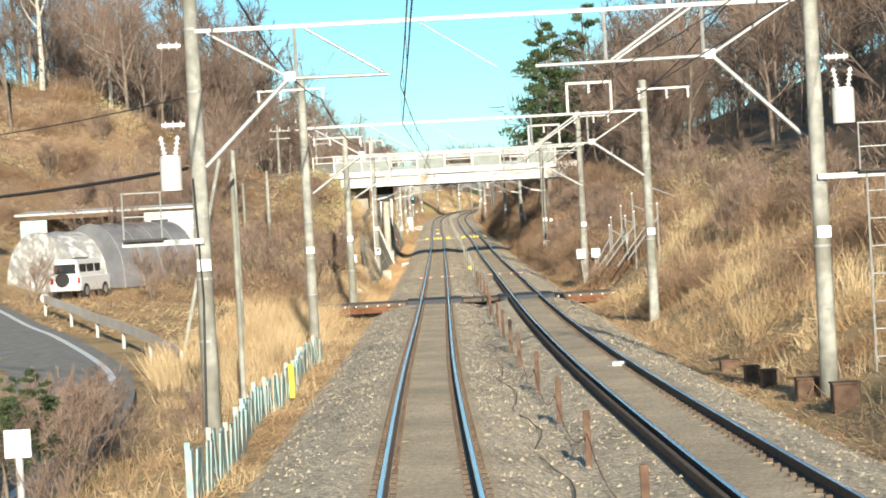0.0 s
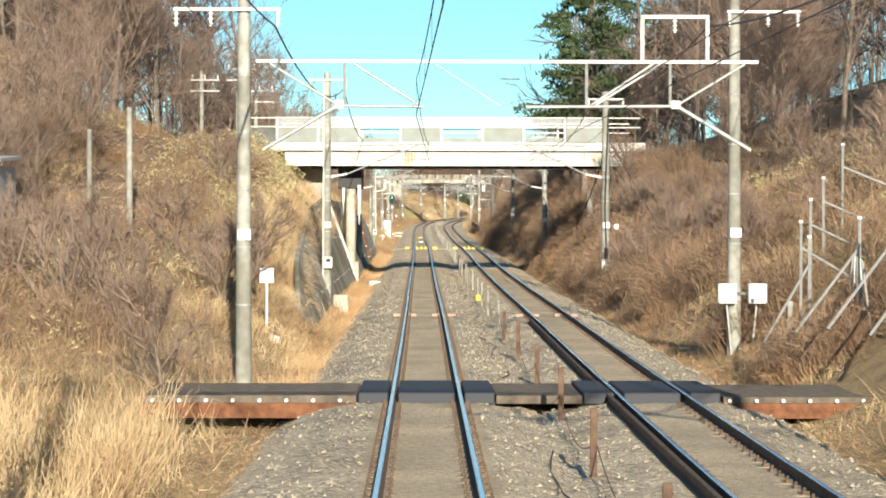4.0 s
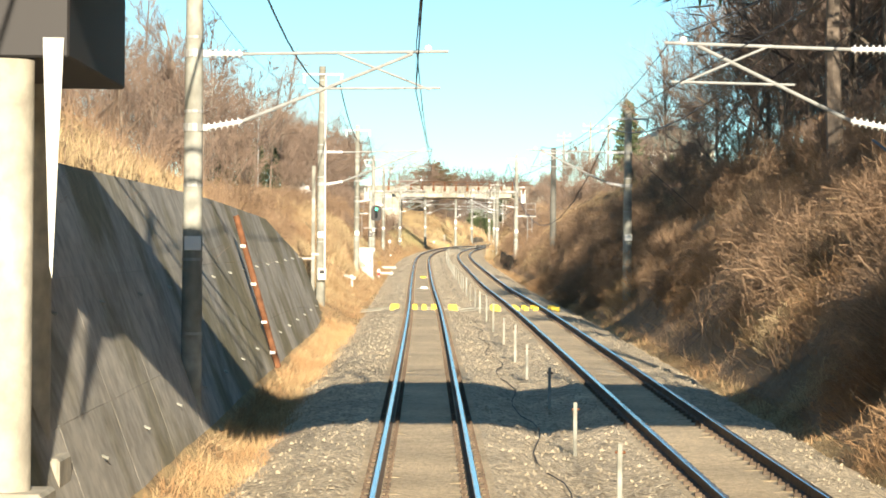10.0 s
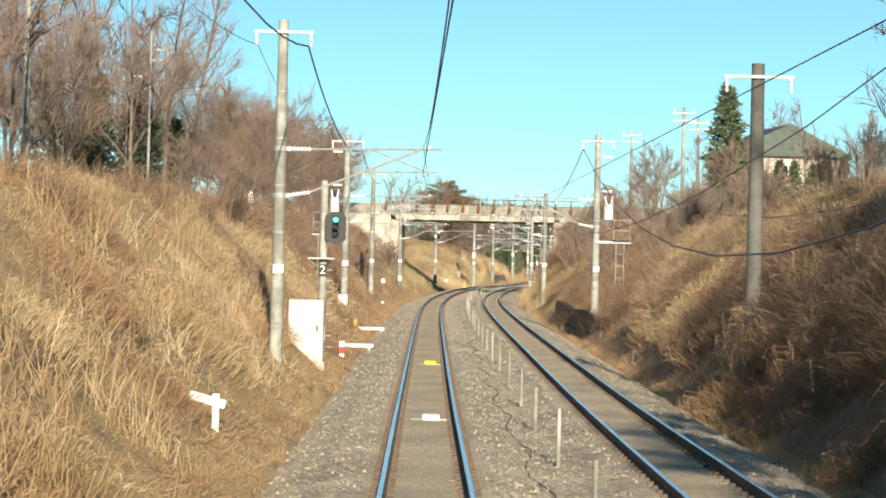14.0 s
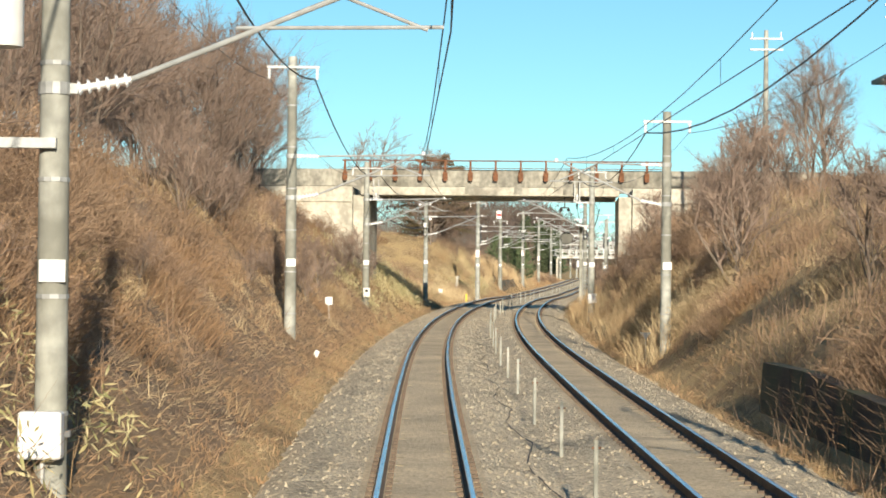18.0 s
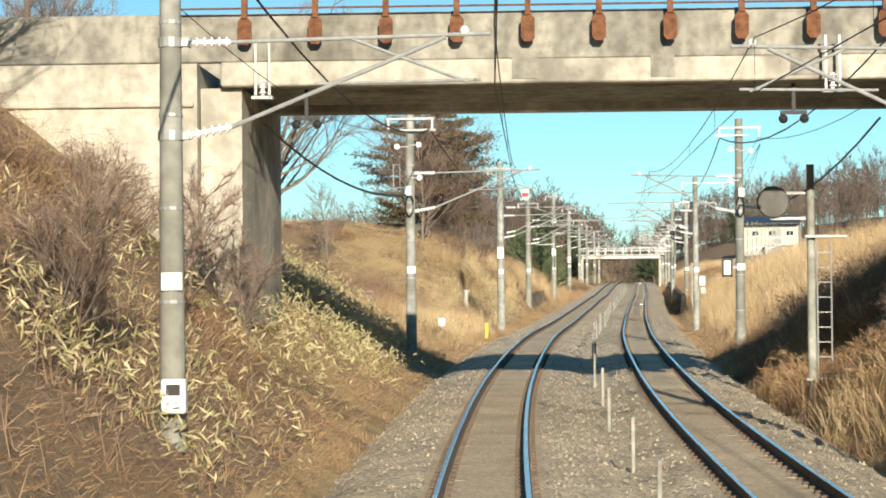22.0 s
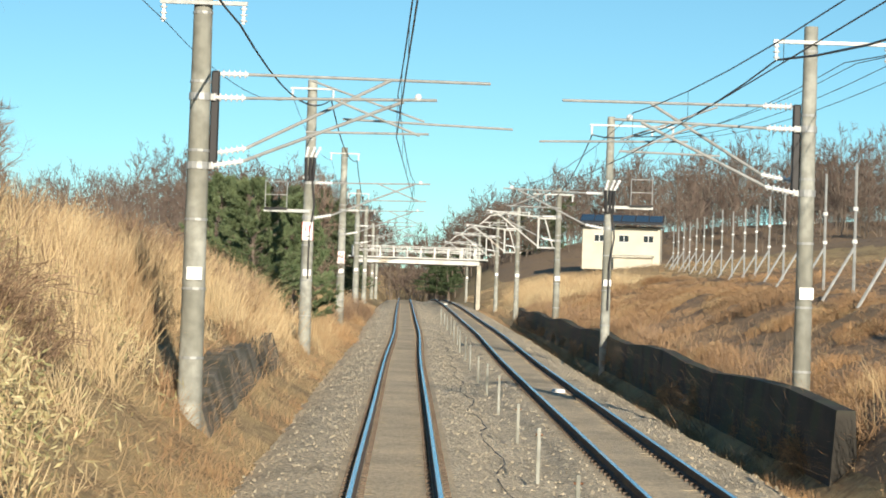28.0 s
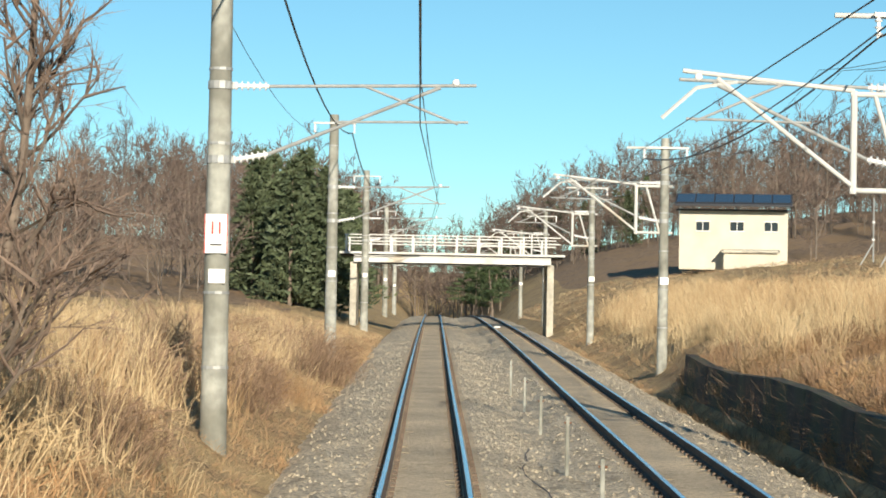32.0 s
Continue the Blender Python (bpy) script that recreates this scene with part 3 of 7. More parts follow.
    if box:
        part("telephone_box", Shape().box((.3, .22, .42), (.06, -rad(1.2) - .12, 1.2), bevel=.02), WHITE, p, "small white box with a dark window")
        part("box_window", Shape().box((.17, .02, .13), (.06, -rad(1.2) - .235, 1.28)), DARK, p)
    return p


LEFT_POLES = [(44, -4.0, 8.6, 0), (75.8, -3.75, 8.0, 0), (106, -3.65, 7.4, 0), (147.3, -3.6, 8.3, 1), (196.5, -3.65, 8.3, 1), (244.5, -3.72, 8.6, 1), (294.5, -3.7, 8.7, 1), (340, -3.7, 8.2, 1), (382.5, -3.8, 8.3, 1), (428.2, -3.8, 7.3, 1), (471.5, -3.4, 7.5, 1), (524, -3.25, 8.3, 1), (560, -3.5, 7.4, 1), (598, -3.25, 8.9, 1), (636, -3.3, 8.6, 1), (680, -3.4, 8.0, 1), (722, -3.5, 8.0, 1), (777, -3.6, 8.0, 1), (817, -3.6, 8, 1)]
for s, d, top, c in LEFT_POLES:
    pole(s, d, top, .19 if s > 510 else .15, cantilever=c, double=s in (524, 560), box=s in (147.3, 244.5, 428.2), arm_left=1.4 if s < 110 else .7)
RIGHT_POLES = [(43.5, 7.3, 8.6, 0), (77.5, 7.2, 7.5, 0), (113.5, 7.15, 8.0, 0), (147.5, 6.8, 7.6, -1), (194.5, 6.95, 7.6, -1), (242.3, 7.0, 7.0, -1), (337, 7.0, 8.3, -1), (386, 6.9, 7.1, -1), (430, 6.8, 7.3, -1), (476, 6.9, 7.4, -1), (517.5, 6.8, 7.2, -1), (562, 7.2, 7.4, -1), (598, 6.65, 8.1, -1), (633, 7.1, 6.9, -1), (670, 7.0, 6.9, -1), (703, 7.0, 6.9, -1), (747, 7.0, 6.9, -1), (789, 7.0, 6.9, -1)]
for s, d, top, c in RIGHT_POLES:
    pole(s, d, top, .15, cantilever=c, double=s in (517.5, 562), arm_right=1.5 if s < 115 else 2.1 if s in (517.5, 562, 598) else .7, arm_left=.2 if s < 115 else .7)
# concrete pole's shade put into a dark tone; also the round board's own grey
DARK_POLE = material("dark_pole", (0.1, 0.1, 0.088), (0.17, 0.17, 0.15), 2.5, 0.85, bump=0.1)
pole(287.5, 7.0, 7.3, .17, mat=DARK_POLE, bands=False, plate=0, label="concrete pole darkened for its shade, with a steel cross-arm")


def portal(s, dl, dr, h=6.5):
    """The lattice beam between two poles."""
    p = thing("portal_beam", stand(s), "galvanised steel lattice beam spanning both tracks between two poles", "portal beam", "beams over the first stretch")
    chord = lambda a, b, r=.05: Shape().tube((a[0], 0, a[1]), (b[0], 0, b[1]), r, n=6)
    part("top_chord", Shape().box((dr - dl, .075, .075), ((dl + dr) / 2, 0, h)), GALV, p)
    for x0, sgn in ((dl, 1), (dr, -1)):
        part("knee_brace", chord((x0 + sgn * .15, 4.4), (x0 + sgn * 1.75, h - .95), .045), GALV, p)
        part("lower_chord", chord((x0 + sgn * 1.75, h - .95), (x0 + sgn * (3.6 if sgn > 0 else 5.0), h - .97), .036), GALV, p)
        part("post", chord((x0 + sgn * 1.9, h), (x0 + sgn * 1.9, h - .95), .035), GALV, p)
        part("diagonal", chord((x0 + sgn * .3, h - .05), (x0 + sgn * 1.7, h - .9), .03), GALV, p)
        part("diagonal", chord((x0 + sgn * 2.1, h - .05), (x0 + sgn * 3.5, h - .93), .03), GALV, p)
        part("gusset", Shape().box((.2, .03, .18), (x0 + sgn * 1.78, -.03, h - .92)), GALV, p)
    part("post", chord((dr - 3.7, h), (dr - 3.7, h - .95), .035), GALV, p)
    part("diagonal", chord((dr - 2.2, h), (dr - 3.6, h - .93), .03), GALV, p)
    part("tie_rod", chord((0.2, h - .05), (1.6, h - .95), .012), GALV, p)
    part("insulator_frame", Shape().box((.08, .08, .95), (dr - 2.5, 0, h + .5)).box((.08, .08, .95), (dr - 1.1, 0, h + .5)).box((1.48, .08, .08), (dr - 1.8, 0, h + .97)), GALV, p)
    ins = Shape()
    hanging_insulator(ins, (dr - 1.8, 0, h + .93))
    part("insulator", ins, PORCELAIN, p)


portal(44, -4.0, 7.3, 6.9)
portal(76.6, -3.75, 7.2, 6.5)
portal(109.5, -3.65, 7.15, 6.3)


# ---- wires ----
def wire_mesh(pts, r, n=4):
    pts = np.asarray(pts, float)
    way = np.gradient(pts, axis=0)
    way /= np.linalg.norm(way, axis=1)[:, None]
    side = np.cross(way, (0, 0, 1.0))
    side /= np.linalg.norm(side, axis=1)[:, None] + 1e-9
    up = np.cross(side, way)
    a = np.arange(n) * 2 * np.pi / n
    V = (pts[:, None] + r * (np.cos(a)[None, :, None] * side[:, None] + np.sin(a)[None, :, None] * up[:, None])).reshape(-1, 3)
    i, j = np.meshgrid(np.arange(len(pts) - 1), np.arange(n), indexing="ij")
    F = np.stack([i * n + j, i * n + (j + 1) % n, (i + 1) * n + (j + 1) % n, (i + 1) * n + j], -1).reshape(-1, 4)
    return V, F


def spans(stations, sag, per=10):
    """Points of a wire hung from (s, d, h) to the next."""
    out = []
    for (s0, d0, h0), (s1, d1, h1) in zip(stations, stations[1:]):
        t = np.arange(per) / per
        a, b = at(s0, d0, h0), at(s1, d1, h1)
        q = np.array(a)[None] * (1 - t[:, None]) + np.array(b)[None] * t[:, None]
        q[:, 2] -= sag * ((s1 - s0) / 45) ** 2 * 4 * t * (1 - t)
        out.append(q)
    out.append(np.array([at(*stations[-1])]))
    return np.concatenate(out)


def wire(name, stations, sag, r, label, mat=None):
    V, F = wire_mesh(spans(stations, sag), r)
    return tagged(new(name, mesh_of(name, V, F, mat or WIRE)), label, "wire", "wires of the overhead line")


ls = [-30, 8] + [p[0] for p in LEFT_POLES] + [860]
rs = [-30, 8] + [p[0] for p in RIGHT_POLES if p[0] not in (633,)] + [830]
for name, d0, ss in (("catenary", 0.0, ls), ("catenary", 3.8, rs)):
    c = thing("overhead_line", pose(0, 0, 0), "contact wire hung by droppers from a messenger wire over a track", "overhead line", "wires of the overhead line")
    st = [(s, d0 + (.2 if k % 2 else -.2), 5.0) for k, s in enumerate(ss)]
    V, F = wire_mesh(spans(st, 0.0), .009)
    part("contact_wire", mesh_of("contact_wire", V, F, WIRE), None, c)
    st2 = [(s, d, 5.72) for s, d, h in st]
    V, F = wire_mesh(spans(st2, .5), .009)
    part("messenger_wire", mesh_of("messenger_wire", V, F, WIRE), None, c)
    lo, hi = spans(st, 0.0), spans(st2, .5)
    V, F, base = [], [], 0
    for a, b in zip(lo[::2], hi[::2]):
        if b[2] - a[2] > .05:
            v, f = wire_mesh([a, (a + b) / 2 + (1e-4, 0, 0), b + (2e-4, 0, 0)], .004, 3)
            V.append(v); F.append(f + base); base += len(v)
    part("droppers", mesh_of("droppers", np.concatenate(V), np.concatenate(F), WIRE), None, c)["kind"] = "stuff"
wire("feeder_cable", [(s, d + .62, t - .62) for s, d, t, c in [(-30, -4, 8.6, 0)] + LEFT_POLES], .9, .022, "thick black feeder cable slung from pole to pole")
wire("feeder_wire", [(s, d - .62, t - .62) for s, d, t, c in [(-30, -4, 8.6, 0)] + LEFT_POLES], .7, .009, "thin feeder wire slung from pole to pole")
wire("feeder_cable", [(s, d - .62, t - .62) for s, d, t, c in [(-30, 7, 8, 0)] + RIGHT_POLES], .9, .02, "thick black feeder cable slung from pole to pole")
wire("feeder_wire", [(s, d + .62, t - .62) for s, d, t, c in [(-30, 7, 8, 0)] + RIGHT_POLES], .7, .009, "thin feeder wire slung from pole to pole")

for k in (.85, 1.45, 2.05):
    wire("feeder_wire", [(476, 7.6, 6.6)] + [(s, d + k, t - .62) for s, d, t, c in RIGHT_POLES if s in (517.5, 562, 598)] + [(660, 9.2 + k, 8.2), (735, 11 + k, 9)], .6, .008, "thin feeder wire on the outer end of cross-arms")


# ---- first bridge: steel girders with a white balustrade ----
ACRYLIC = plain("hazy_acrylic", (0.5, 0.54, 0.53), 0.35)
ACRYLIC.node_tree.nodes["Principled BSDF"].inputs["Alpha"].default_value = 0.32
TIMBER_GREY = material("dark_panel", (0.09, 0.095, 0.085), (0.16, 0.165, 0.15), 2, 0.8, bump=0.1)
PALE_SHEET = material("pale_sheet", (0.22, 0.255, 0.235), (0.29, 0.325, 0.3), 1.5, 0.6, bump=0.03, c3=(0.25, 0.25, 0.21), amount3=0.25, scale3=1.4)


def steel_bridge(s, depth, d0, d1, h_bot, label, girder=.69, curb=.42, rail_h=1.27, spacing=2.06, slab=.32):
    b = thing("road_bridge", stand(s), label, "road bridge")
    w, mid = d1 - d0, (d0 + d1) / 2
    z0 = h_bot + girder + .06 + curb
    for y in (0, depth - .3):
        part("edge_girder", Shape().box((w, .05, girder), (mid, y + .03, h_bot + girder / 2)).box((w, .26, .04), (mid, y + .06, h_bot + .02)).box((w, .26, .03), (mid, y + .06, h_bot + girder - .02)), WHITE_STEEL, b, "white painted steel edge girder")
    # inner girders and deck near-black: underside shade put into the colour
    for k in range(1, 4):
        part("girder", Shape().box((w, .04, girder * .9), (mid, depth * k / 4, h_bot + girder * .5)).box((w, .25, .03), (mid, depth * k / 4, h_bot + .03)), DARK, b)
    part("deck", Shape().box((w + 1.5, depth - .2, slab), (mid, depth / 2, z0 - slab / 2 - .05)), DARK, b, "deck slab coloured dark for the shade beneath")
    for y in (-.12, depth - .2):
        part("curb", Shape().box((w + 1.5, .3, curb), (mid, y, z0 - curb / 2), bevel=.015), WHITE_STEEL, b, "pale concrete curb")
        for x in np.arange(d0 - .4, d1 + .5, spacing):
            part("balustrade_post", Shape().box((.1, .1, rail_h), (x, y, z0 + rail_h / 2)), WHITE_STEEL, b)
        for z in (rail_h * .6, rail_h - .03):
            part("balustrade_rail", Shape().box((w + 1, .07, .06), (mid, y, z0 + z)), WHITE_STEEL, b)
    return b, z0


bridge, bz = steel_bridge(178, 6.4, -6.9, 10.4, 5.39, "white steel girder road bridge with a balustrade over the tracks")
for k in range(8):
    x = -7.3 + 2.06 * (k + .5)
    part("clear_panel", Shape().box((1.94, .012, .44), (x, -.1, bz + 1.0)), ACRYLIC, bridge, "hazy clear panel")
    if k in (2, 4, 6):
        part("balustrade_panel", Shape().box((1.94, .02, .22), (x, -.1, bz + .12)), PALE_SHEET, bridge, "low pale sheet panel")
        part("bar", Shape().box((1.94, .05, .05), (x, -.1, bz + .66)), DARK, bridge)
    else:
        part("balustrade_panel", Shape().box((1.94, .02, .7), (x, -.1, bz + .38)), PALE_SHEET, bridge, "pale sheet panel behind the rails")

af = thing("approach_fence", stand(178), "grey mesh fence on the road beside the bridge", "fence")
part("post", Shape().box((.09, .09, 1.5), (-8.85, -.1, bz + .5)), WHITE_STEEL, af)
part("panel", Shape().box((1.4, .03, .75), (-8.1, -.1, bz + .35)), TIMBER_GREY, af, "dark grey panel")
for z in (.78, 1.22):
    part("rail", Shape().box((1.5, .06, .05), (-8.1, -.1, bz + z)), WHITE_STEEL, af)
for d, top in ((-10.2, 11.4), (-12.2, 10.8), (-9.2, 10.2)):
    u = thing("utility_pole", stand(190, d), "grey concrete utility pole with steel cross-arms by the road", "utility pole", "utility poles")
    g = float(ground_h(190, d))
    part("shaft", Shape().tube((0, 0, g - .4), (0, 0, top), .13, .1, n=10), CONCRETE, u, smooth=True)
    for z in (top - .5, top - 1.1):
        part("cross_arm", Shape().box((1.6, .07, .07), (.2, -.14, z)), GALV, u)
    for x in (-.5, .2, .9):
        ins = Shape()
        insulator(ins, (x, -.14, top - .46), (x, -.14, top - .2), .055, 3)
        part("insulator", ins, PORCELAIN, u)

# ---- second bridge: concrete, with rusty posts ----
PARAPET = streaked(material("weathered_concrete", (0.29, 0.275, 0.23), (0.42, 0.4, 0.33), 0.9, 0.9, bump=0.25, fine=20, c3=(0.19, 0.18, 0.145), amount3=0.35, scale3=0.5), .4, 3.0)
b2 = thing("concrete_bridge", stand(444), "weathered concrete road bridge with rusty parapet posts over the tracks", "road bridge")
for y in (.2, 7.0):
    part("beam", Shape().box((13.8, .5, .46), (1.7, y, 6.44), bevel=.03), WALL_CONC, b2, "pale concrete edge beam")
    part("parapet", Shape().box((36, .3, .92), (1.7, y - .03, 7.14), bevel=.02), PARAPET, b2, "stained grey concrete parapet")
part("deck", Shape().box((13.8, 6.6, .4), (1.7, 3.6, 6.6)), PARAPET, b2)
for x, w in ((.6, .5), (3.2, .45), (5.9, .6)):
    part("repair_patch", Shape().box((w, .02, .42), (x, -.06, 6.5)), PARAPET, b2, "grey repair patch")
for k, x in enumerate(np.arange(-6.04, 10.7, 1.34)):
    p = part("parapet_post", Shape().box((.11, .13, .62), (x, -.3, 7.78)), RUST, b2, "rusty steel post")
    part("base_plate", Shape().prism([(x - .06, 7.5), (x - .13, 7.4), (x - .13, 7.05), (x - .07, 6.97), (x + .07, 6.97), (x + .13, 7.05), (x + .13, 7.4), (x + .06, 7.5)], -.32, -.24), RUST, p, "bolted rusty base plate")
    for zz in (7.1, 7.22, 7.34):
        part("bolt", Shape().tube((x - .07, -.34, zz), (x - .07, -.31, zz), .02, n=6), RUST, p)
        part("bolt", Shape().tube((x + .07, -.34, zz), (x + .07, -.31, zz), .02, n=6), RUST, p)
for z, r in ((8.05, .035), (7.66, .02)):
    part("handrail", Shape().tube((-6.2, -.3, z), (10.9, -.3, z), r), RUST, b2)
for x0, x1 in ((-17, -5.64), (9.3, 20)):
    part("abutment", Shape().box((x1 - x0, 7.4, 8.1), ((x0 + x1) / 2, 3.6, 2.6)), WALL_CONC, b2, "pale concrete abutment")
for x0, x1 in ((-5.62, -4.83), (8.58, 9.28)):
    part("pier_wall", Shape().box((x1 - x0, 6.9, 6.9), ((x0 + x1) / 2, 3.7, 2.75)), WALL_CONC, b2, "grey concrete pier wall")
for x0, x1 in ((-16.8, -5.7), (9.35, 19.8)):
    part("ledge", Shape().box((x1 - x0, .12, .1), ((x0 + x1) / 2, -.14, 5.87), bevel=.02), WALL_CONC, b2, "narrow concrete ledge")
for x in (-4.35, 6.35):
    f = part("wire_support", Shape().box((.05, .05, 1.0), (x - .13, -.42, 6.5)).box((.05, .05, 1.0), (x + .13, -.42, 6.5)).box((.4, .3, .06), (x, -.4, 5.95)), GALV, b2, "white steel wire support")
    ins = Shape()
    insulator(ins, (x, -.4, 6.0), (x, -.4, 6.3), .09, 3)
    part("insulator", ins, PORCELAIN, f)
for x in (-3.6, 5.7):
    part("hanging_clamp", Shape().box((.5, .08, .07), (x, .4, 5.62)).box((.07, .07, .55), (x, .4, 5.9)).ball((x - .2, .4, 5.5), .09).ball((x + .2, .4, 5.5), .09), DARK, b2, "black cable clamp under the deck")

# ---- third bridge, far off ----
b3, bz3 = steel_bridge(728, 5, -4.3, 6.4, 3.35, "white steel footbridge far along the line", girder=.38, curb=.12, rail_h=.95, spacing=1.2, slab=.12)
for x in (-4.3, 6.4):
    part("pier", Shape().box((.35, 4.5, 4.3), (x, 2.5, 1.2)), WALL_CONC, b3)


# ---- plants ----
rng = np.random.default_rng(7)
STRAW = material("dry_grass", (0.43, 0.32, 0.175), (0.64, 0.5, 0.3), 0.8, 0.8, bump=0, c3=(0.36, 0.24, 0.125), amount3=0.4, scale3=0.3, vary=0.3)
RUSSET_WEED = material("russet_weeds", (0.29, 0.165, 0.08), (0.47, 0.29, 0.145), 0.9, 0.85, bump=0, c3=(0.46, 0.33, 0.18), amount3=0.4, scale3=0.5, vary=0.35)
TAWNY = material("tawny_weeds", (0.25, 0.15, 0.08), (0.4, 0.255, 0.14), 0.7, 0.85, bump=0, vary=0.35)
BRUSH = material("bare_brush", (0.2, 0.128, 0.082), (0.38, 0.26, 0.165), 0.8, 0.85, bump=0, vary=0.4)
BAMBOO = material("bamboo_grass_leaves", (0.44, 0.38, 0.18), (0.68, 0.58, 0.34), 1.5, 0.6, bump=0, c3=(0.25, 0.26, 0.1), amount3=0.25, scale3=2.0, vary=0.3)
BARK = material("grey_bark", (0.13, 0.103, 0.08), (0.26, 0.21, 0.165), 5, 0.9, bump=0.4, fine=25, vary=0.25)
BIRCH = material("pale_bark", (0.45, 0.42, 0.36), (0.62, 0.58, 0.5), 4, 0.85, bump=0.2, c3=(0.12, 0.1, 0.08), amount3=0.25, scale3=5)
TWIG = material("twigs", (0.18, 0.128, 0.098), (0.32, 0.235, 0.18), 2, 0.9, bump=0, vary=0.3)
FAR_TWIG = material("far_twigs", (0.105, 0.078, 0.064), (0.19, 0.142, 0.115), 0.6, 0.9, bump=0, vary=0.3)
NEEDLE = material("pine_needles", (0.03, 0.055, 0.022), (0.075, 0.11, 0.04), 2, 0.7, bump=0, vary=0.4)
RUSSET = material("winter_pine_needles", (0.07, 0.055, 0.025), (0.13, 0.1, 0.045), 2, 0.7, bump=0, vary=0.4)
CEDAR = material("cedar_leaves", (0.055, 0.08, 0.038), (0.12, 0.15, 0.075), 1.5, 0.7, bump=0, vary=0.4)


def blades(name, s, d, height, width, lean, mat, label, category, droop=0.35, simple=False):
    """Standing blades, each a tapered strip that bends over."""
    n = len(s)
    base = np.stack([tx(s) + d, s, ground_z(s, d) - .04], -1)
    a = rng.uniform(0, 2 * np.pi, n)
    out = np.stack([np.cos(a), np.sin(a), np.zeros(n)], -1)
    f = rng.uniform(-.7, .7, n) + rng.choice([0, np.pi], n)
    side = np.stack([np.cos(f), np.sin(f), np.zeros(n)], -1) * (width / 2)[:, None]
    up = np.array([0, 0, 1.0])
    mid = base + up * (height * .6)[:, None] + out * (height * lean * .45)[:, None]
    tip = base + up * (height * (1 - droop * lean))[:, None] + out * (height * lean)[:, None]
    if simple:
        V = np.stack([base - side, base + side, tip], 1).reshape(-1, 3)
        return tagged(new(name, mesh_of(name, V, np.arange(n * 3).reshape(-1, 3), mat)), label, category, kind="stuff")
    V = np.stack([base - side, base + side, mid - side * .8, mid + side * .8, tip], 1).reshape(-1, 3)
    k = np.arange(n)[:, None] * 5
    F = np.concatenate([k + (0, 1, 3), k + (0, 3, 2), k + (2, 3, 4)], 0)
    return tagged(new(name, mesh_of(name, V, F, mat)), label, category, kind="stuff")


def tufts(areas, per_tuft, spread):
    """Places of blades in tufts: areas of (s0, s1, d0, d1, tufts to the square metre)."""
    S, D = [], []
    for s0, s1, d0, d1, dens in areas:
        n = int((s1 - s0) * abs(d1 - d0) * dens)
        cs, cd = rng.uniform(s0, s1, n), rng.uniform(min(d0, d1), max(d0, d1), n)
        keep = np.sin(cs * .9 + 2 * np.sin(cd * .8)) + np.sin(cd * 1.3 + cs * .37) > rng.uniform(-2.2, .9, n)
        cs, cd = cs[keep], cd[keep]
        S.append(np.repeat(cs, per_tuft)); D.append(np.repeat(cd, per_tuft))
    S, D = np.concatenate(S), np.concatenate(D)
    return S + rng.normal(0, spread, len(S)), D + rng.normal(0, spread, len(S))


def wall_crest(s):
    """Height of the leaning wall's top edge."""
    return np.interp(s, [128, 136, 145, 160, 178, 210, 228, 240], [.4, 1.6, 2.3, 3.3, 3.8, 3.5, 3.1, 1.8])


def wall_back(s):
    return np.maximum(-3.27 - (wall_crest(s) + .6) * .37 - .12, -4.65)


def grow(name, areas, per, spread, h0, h1, w0, w1, lean, mat, label, category, droop=.35, simple=False):
    s, d = tufts(areas, per, spread)
    ok = ((d < -2.0) | (d > 5.8)) & ~((d < -3.25) & (s > 128) & (s < 239) & (d > wall_back(s))) & ~((abs(s - 100) < 2.2) & (d > -5) & (d < 9))
    lane = np.interp(s, [a for a, b in LANE], [b for a, b in LANE])
    ok &= ~((s < 136) & (abs(d - lane) < 3.8)) & ~((s > 177) & (s < 185.5) & (d > -18) & (d < 22)) & ~((s > 443) & (s < 452) & ((d > 8.2) | (d < -4.7)) & (d < 22) & (d > -18))
    s, d = s[ok], d[ok]
    n = len(s)
    blades(name, s, d, rng.uniform(h0, h1, n), rng.uniform(w0, w1, n), rng.uniform(.1, lean, n), mat, label, category, droop, simple)


LANE = [(30, -9.5), (45, -9.6), (60, -10.5), (72, -13), (85, -17), (100, -21.5), (118, -27.5), (135, -34)]


WALL_START = 128


def patch(s, d):
    """Drifts of one growth among another, from 0 to 1."""
    return .5 + .3 * np.sin(s * .33 + 2.1 * np.sin(d * .45 + s * .07)) + .2 * np.sin(s * .83 + d * 1.1 + 1.5 * np.sin(s * .21))


def open_ground(s, d):
    lane = np.interp(s, [a for a, b in LANE], [b for a, b in LANE])
    ok = ((d < -2.3) | (d > 6.0)) & ~((s > WALL_START) & (s < 237) & (d > wall_back(s)) & (d < -3.27)) & ~((abs(s - 100) < 2.2) & (d > -5) & (d < 9))
    ok &= ~((s < 136) & (abs(d - lane) < 3.6)) & ~((s > 177.5) & (s < 185) & (d < -4.8)) & ~((s > 177.5) & (s < 185) & (d > 9.5)) & ~((s > 443) & (s < 452) & ((d < -5.4) | (d > 8)))
    return ok & ~((s > 560) & (s < 586) & (d > -3.42) & (d < 0)) & ~((s > 556) & (s < 641) & (d > 6.5) & (d < 7.1))


